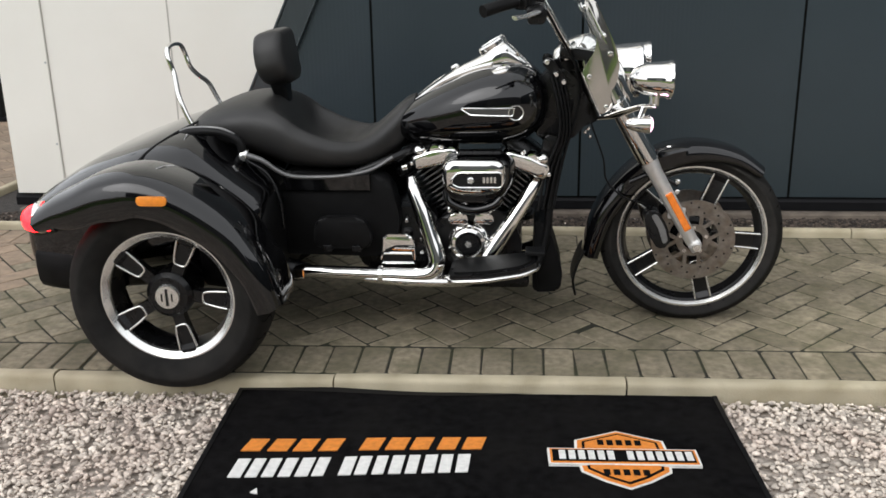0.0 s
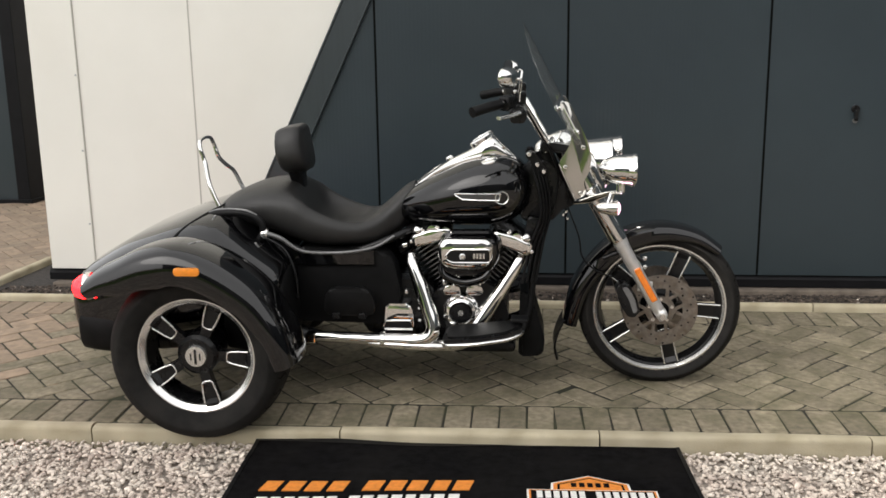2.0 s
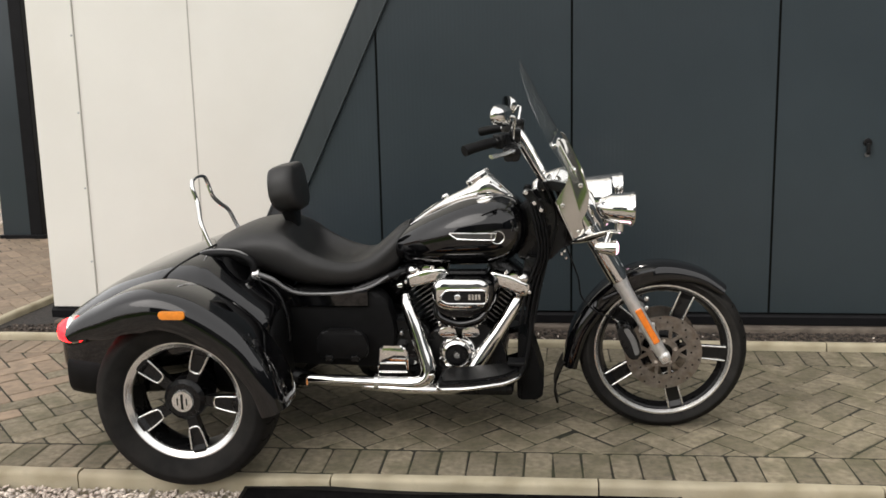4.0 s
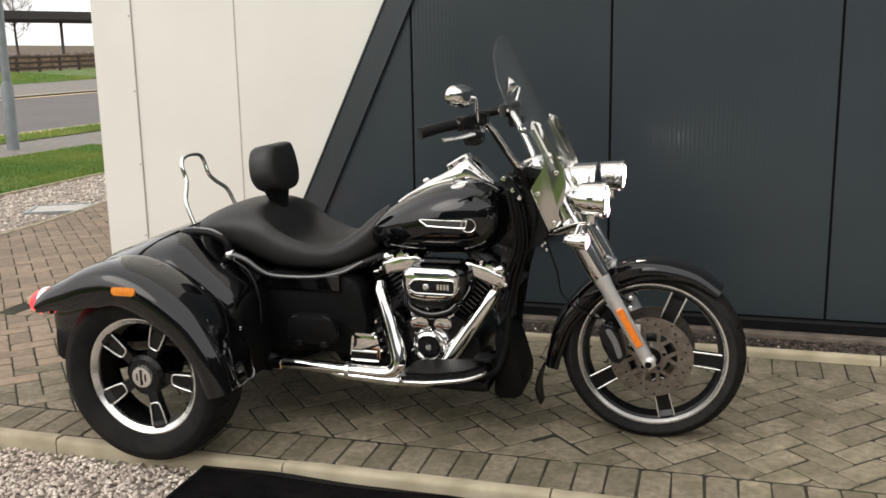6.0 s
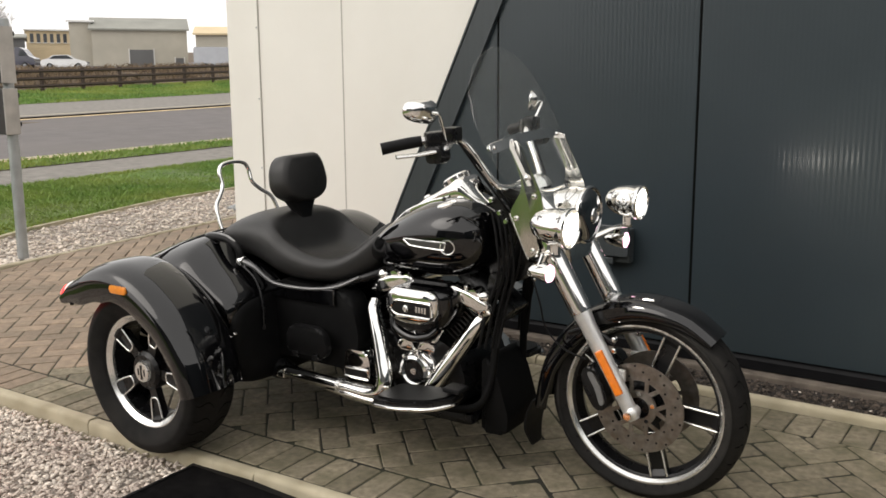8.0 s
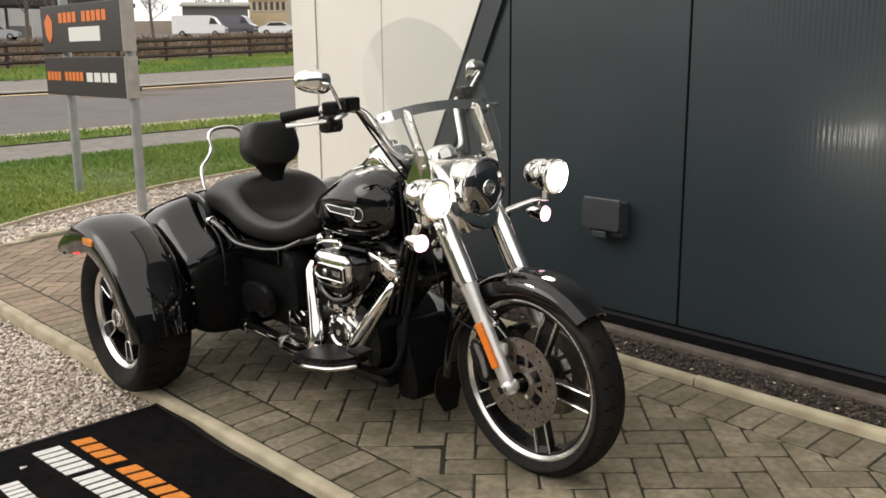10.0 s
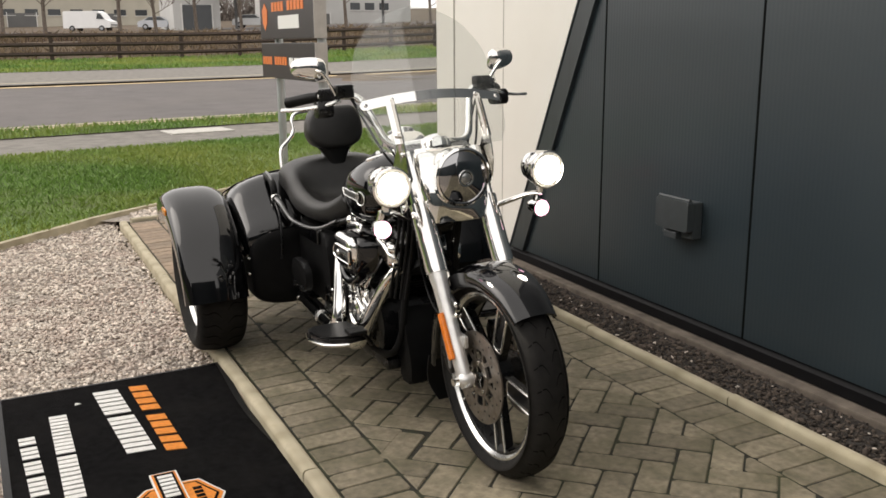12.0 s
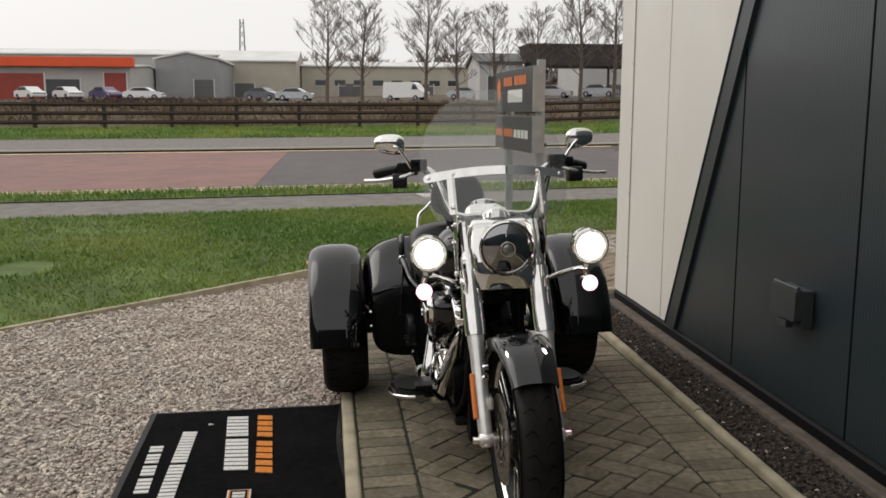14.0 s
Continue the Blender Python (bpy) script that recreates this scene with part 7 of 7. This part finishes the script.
def herringbone(x0, x1, y0, y1, cuts, near_box):
    ci, cj = (x0 + x1) / 2, (y0 + y1) / 2
    n = int((abs(x1 - x0) + abs(y1 - y0)) / BW) + 4
    for i in range(-n, n):
        for j in range(-n, n):
            k = (i - j) % 4
            if k == 0:
                u0, v0, u1, v1, ang = i, j, i + 2, j + 1, 45
            elif k == 3:
                u0, v0, u1, v1, ang = i, j, i + 1, j + 2, 135
            else:
                continue
            u0, u1 = u0 - 1.55, u1 - 1.55
            mu, mv = (u0 + u1) / 2 * BW, (v0 + v1) / 2 * BW
            mx, my = (mu - mv) * r2, (mu + mv) * r2 + 3.0
            if not (x0 - 0.2 < mx < x1 + 0.2 and y0 - 0.2 < my < y1 + 0.2):
                continue
            poly = [((u * BW + du - v * BW - dv) * r2, (u * BW + du + v * BW + dv) * r2 + 3.0) for u, v, du, dv in ((u0, v0, g, g), (u1, v0, -g, g), (u1, v1, -g, -g), (u0, v1, g, -g))]
            whole = len(poly)
            area0 = (BL - GAP) * (BW - GAP)
            for nx, ny, cc in cuts:
                poly = clip(poly, nx, ny, cc)
                if len(poly) < 3:
                    break
            if len(poly) < 3:
                continue
            area = abs(sum(a[0] * b[1] - b[0] * a[1] for a, b in zip(poly, poly[1:] + poly[:1]))) / 2
            if area < 0.0012:
                continue
            cut = area < area0 * 0.995
            near = near_box[0] < mx < near_box[1] and not cut
            one, cx, cy, z = lay(poly, not cut, near)
            if one:
                single(rnd.choice(full_meshes), cx + rnd.uniform(-0.0012, 0.0012), cy + rnd.uniform(-0.0012, 0.0012), z, ang + rnd.uniform(-1.2, 1.2))


ks = 0.0255
herringbone(-4.4, 7.0, 2.9, 4.2, [(ks, -1, -(2.744 + 0.004 + BL + GAP)), (0, 1, 4.195 - BL - GAP / 2), (1, 0, 6.9), (-1, -0.2, 4.2 - 0.2 * 2.6 + 0.0)], (-0.9, 2.25))
herringbone(-6.3, -3.0, 3.9, 13.5, [(0, -1, -(4.195 - BL - GAP / 2) - 0.002), (1, 0, -3.03), (-1, -0.23, 4.56 - 0.23 * 4.0)], (9, 9))
tagged(put("block_field", rest_v, rest_f, PAVER_REST, paving), kind="stuff")
tagged(put("block_field", red_v, red_f, REDPAVER, paving), kind="stuff")


# ---- loose stones, crumbs of soil, grass ----
def scatter(name, pts, sizes, material, label, category, seed, flat=0.7, parent=None):
    """Many small angular stones in one mesh."""
    rng = np.random.default_rng(seed)
    t = (1 + 5 ** 0.5) / 2
    base = np.array([(-1, t, 0), (1, t, 0), (-1, -t, 0), (1, -t, 0), (0, -1, t), (0, 1, t), (0, -1, -t), (0, 1, -t), (t, 0, -1), (t, 0, 1), (-t, 0, -1), (-t, 0, 1)]) / 1.9
    tri = np.array([(0, 11, 5), (0, 5, 1), (0, 1, 7), (0, 7, 10), (0, 10, 11), (1, 5, 9), (5, 11, 4), (11, 10, 2), (10, 7, 6), (7, 1, 8), (3, 9, 4), (3, 4, 2), (3, 2, 6), (3, 6, 8), (3, 8, 9), (4, 9, 5), (2, 4, 11), (6, 2, 10), (8, 6, 7), (9, 8, 1)])
    n = len(pts)
    V = np.repeat(base[None], n, 0) * rng.uniform(0.65, 1.25, (n, 12, 1))
    V *= np.stack([rng.uniform(0.8, 1.5, n), rng.uniform(0.6, 1.0, n), rng.uniform(flat * 0.6, flat, n)], 1)[:, None]
    a = rng.uniform(0, 2 * np.pi, n)
    b = rng.uniform(-0.5, 0.5, n)
    c, s = np.cos(b), np.sin(b)
    V = np.stack([V[..., 0] * c[:, None] - V[..., 2] * s[:, None], V[..., 1], V[..., 0] * s[:, None] + V[..., 2] * c[:, None]], -1)
    c, s = np.cos(a), np.sin(a)
    V = np.stack([V[..., 0] * c[:, None] - V[..., 1] * s[:, None], V[..., 0] * s[:, None] + V[..., 1] * c[:, None], V[..., 2]], -1)
    V = V * sizes[:, None, None] + pts[:, None]
    F = (tri[None] + 12 * np.arange(n)[:, None, None]).reshape(-1, 3)
    me = bpy.data.meshes.new(name)
    me.vertices.add(n * 12), me.loops.add(len(F) * 3), me.polygons.add(len(F))
    me.vertices.foreach_set("co", V.reshape(-1)), me.loops.foreach_set("vertex_index", F.reshape(-1).astype(np.int32))
    me.polygons.foreach_set("loop_start", np.arange(0, len(F) * 3, 3, dtype=np.int32))
    me.update(), me.validate()
    me.materials.append(material)
    return tagged(new(name, me), label, category, kind="stuff")


rng = np.random.default_rng(4)


def in_gravel(x, y):
    ex = np.interp(y, [p[1] for p in EDGE], [p[0] for p in EDGE])
    ex = np.where(y < -1.2, -1.2 + 0.86 * (-1.2 - y), ex)
    return (x > ex + 0.03) & (y < kerb_y(x) - 0.065)


def off_mat(x, y):
    a, b, d = MAT[0], MAT[1], MAT[3]
    e1, e2 = (b[0] - a[0], b[1] - a[1]), (d[0] - a[0], d[1] - a[1])
    det = e1[0] * e2[1] - e1[1] * e2[0]
    px, py = x - a[0], y - a[1]
    u, w = (px * e2[1] - py * e2[0]) / det, (e1[0] * py - e1[1] * px) / det
    return ~((u > 0.008) & (u < 0.992) & (w > 0.03) & (w < 0.985))


def gravel(name, x0, x1, y0, y1, per_m2, smin, smax, seed, z=-0.055):
    n = int((x1 - x0) * (y1 - y0) * per_m2)
    x, y = rng.uniform(x0, x1, n), rng.uniform(y0, y1, n)
    k = in_gravel(x, y) & off_mat(x, y)
    x, y = x[k], y[k]
    sz = rng.uniform(smin, smax, len(x)) * rng.uniform(0.7, 1.2, len(x))
    pts = np.stack([x, y, z + rng.uniform(0.0, 0.009, len(x)) + 0.005 * np.sin(x * 5 + 1) * np.sin(y * 6)], 1)
    return scatter(name, pts, sz, STONE, "loose pale gravel beside the paving", "gravel", seed)


gravel("gravel_stones", -2.2, 1.9, 1.5, 2.75, 5200, 0.0055, 0.0125, 1)
gravel("gravel_stones", -4.6, 1.9, -0.4, 1.5, 1900, 0.008, 0.015, 2)
gravel("gravel_stones", -4.6, -2.2, 1.5, 2.75, 2400, 0.008, 0.014, 3)
n = 6000
y = rng.uniform(2.7, 12, n)
left = np.interp(y, [p[1] for p in EDGE], [p[0] for p in EDGE])
right = np.interp(y, [2.7, 4.0, 5.5, 6.6, 8.2, 15], [-4.33, -4.68, -4.93, -5.12, -5.58, -6.35])
x = left + (right - left) * rng.uniform(0.02, 0.98, n)
scatter("gravel_stones", np.stack([x, y, np.array([land_z(q) for q in x]) - 0.012], 1), rng.uniform(0.012, 0.024, n), STONE, "loose pale gravel beside the paved path", "gravel", 5)
n = 16000
scatter("soil_crumbs", np.stack([rng.uniform(-2.9, 4.5, n), rng.uniform(4.255, 4.50, n), np.full(n, 0.055) + rng.uniform(-0.002, 0.006, n)], 1), rng.uniform(0.002, 0.012, n) * rng.uniform(0.4, 1.3, n), CHIP, "dark crumbs of soil and grit in the bed", "soil", 6)


n = 120
scatter("grit_specks", np.stack([rng.uniform(-2.9, 4.5, n), rng.uniform(4.26, 4.49, n), np.full(n, 0.06) + rng.uniform(-0.001, 0.004, n)], 1), rng.uniform(0.003, 0.009, n), STONE, "a few pale stones lying in the soil bed", "gravel", 12)


def grass(name, n, place, h0, h1, wid, label, seed, material=None):
    """Blades as bent slivers in one mesh."""
    r = np.random.default_rng(seed)
    x, y, z = place(n, r)
    n = len(x)
    a, h = r.uniform(0, 2 * np.pi, n), r.uniform(h0, h1, n)
    w = wid * r.uniform(0.6, 1.3, n)
    lx, ly = r.normal(0, 0.45, n) * h, r.normal(0, 0.45, n) * h
    dx, dy = np.cos(a) * w, np.sin(a) * w
    V = np.stack([np.stack([x - dx, y - dy, z], 1), np.stack([x + dx, y + dy, z], 1), np.stack([x + dx * 0.6 + lx * 0.4, y + dy * 0.6 + ly * 0.4, z + h * 0.6], 1), np.stack([x + lx, y + ly, z + h], 1)], 1)
    F = (np.array([(0, 1, 2), (0, 2, 3)])[None] + 4 * np.arange(n)[:, None, None]).reshape(-1, 3)
    me = bpy.data.meshes.new(name)
    me.vertices.add(n * 4), me.loops.add(len(F) * 3), me.polygons.add(len(F))
    me.vertices.foreach_set("co", V.reshape(-1)), me.loops.foreach_set("vertex_index", F.reshape(-1).astype(np.int32))
    me.polygons.foreach_set("loop_start", np.arange(0, len(F) * 3, 3, dtype=np.int32))
    me.update(), me.validate()
    me.materials.append(material or BLADE)
    return tagged(new(name, me), label, "grass", kind="stuff")


def on_lawn(n, r):
    y = r.uniform(-7, 14.5, n)
    e = np.where(y > -1.2, np.interp(y, [p[1] for p in EDGE], [p[0] for p in EDGE]), -1.2 + 0.86 * (-1.2 - y))
    f = -8.2 - 0.18 * y
    x = e + (f - e) * r.uniform(0, 1, n)
    keep = ~(((x + 4.75) ** 2 / 0.16 + (y + 0.15) ** 2 / 0.1) < r.uniform(0.6, 1.1, n))
    x, y = x[keep], y[keep]
    return x, y, np.array([land_z(q) for q in x]) - 0.01


def on_verge(s0, s1):
    def place(n, r):
        y = r.uniform(-14, 46, n)
        x = r.uniform(s0, s1, n) - 0.18 * y
        return x, y, np.array([land_z(q, w) for q, w in zip(x, y)])
    return place


grass("grass_blades", 230000, on_lawn, 0.02, 0.06, 0.0055, "short green lawn grass", 7)
grass("grass_blades", 40000, on_verge(-10.85, -9.85), 0.03, 0.09, 0.008, "short green verge grass", 8)
grass("grass_blades", 90000, on_verge(-34.8, -26.6), 0.05, 0.14, 0.02, "short green grass before the fence", 9)


def on_bank(n, r):
    y = r.uniform(-40, 80, n)
    k = r.uniform(0, 7, n)
    s = -35.0 - 1.4 * k
    x = s - 0.18 * y
    lift = np.interp(k, range(8), (-0.02, 0.12, 0.35, 0.6, 0.72, 0.7, 0.45, -0.06)) * 0.85
    keep = np.sin(y * 0.9 + 2 * np.sin(y * 0.31)) + np.sin(s * 1.7 + y * 0.4) > r.uniform(-1.6, 1.2, n)
    return x[keep], y[keep], (np.array([land_z(q, w) for q, w in zip(x, y)]) + lift)[keep]


grass("dead_grass", 60000, on_bank, 0.1, 0.55, 0.02, "brown dead grass stalks on the bank", 14, DEADBLADE)


def on_hedge(n, r):
    y = r.uniform(-34, 64, n)
    x = -47.5 - 0.18 * y + r.normal(0, 0.7, n)
    keep = np.sin(y * 0.55) + 0.7 * np.sin(y * 1.31 + 1) > r.uniform(-2.2, 0.8, n)
    x, y = x[keep], y[keep]
    return x, y, np.array([land_z(q, w) for q, w in zip(x, y)]) - 0.05 + r.uniform(0, 0.3, len(x)) + np.where((y > -13) & (y < -2), 0.35, 0.0)


grass("bare_hedge", 70000, on_hedge, 0.2, 0.6, 0.008, "bare reddish-brown hedge behind the fence", 23, HEDGETWIG)


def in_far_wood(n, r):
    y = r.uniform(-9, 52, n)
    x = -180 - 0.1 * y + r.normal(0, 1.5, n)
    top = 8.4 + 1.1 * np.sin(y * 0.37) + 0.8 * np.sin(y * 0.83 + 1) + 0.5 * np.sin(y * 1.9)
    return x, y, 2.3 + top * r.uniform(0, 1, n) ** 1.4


# the wood looks hazy only through its pale twig colour
grass("far_bare_wood", 16000, in_far_wood, 0.8, 2.4, 0.05, "bare brown trees beyond the sheds, haze put into their colour", 31, FARTWIG)
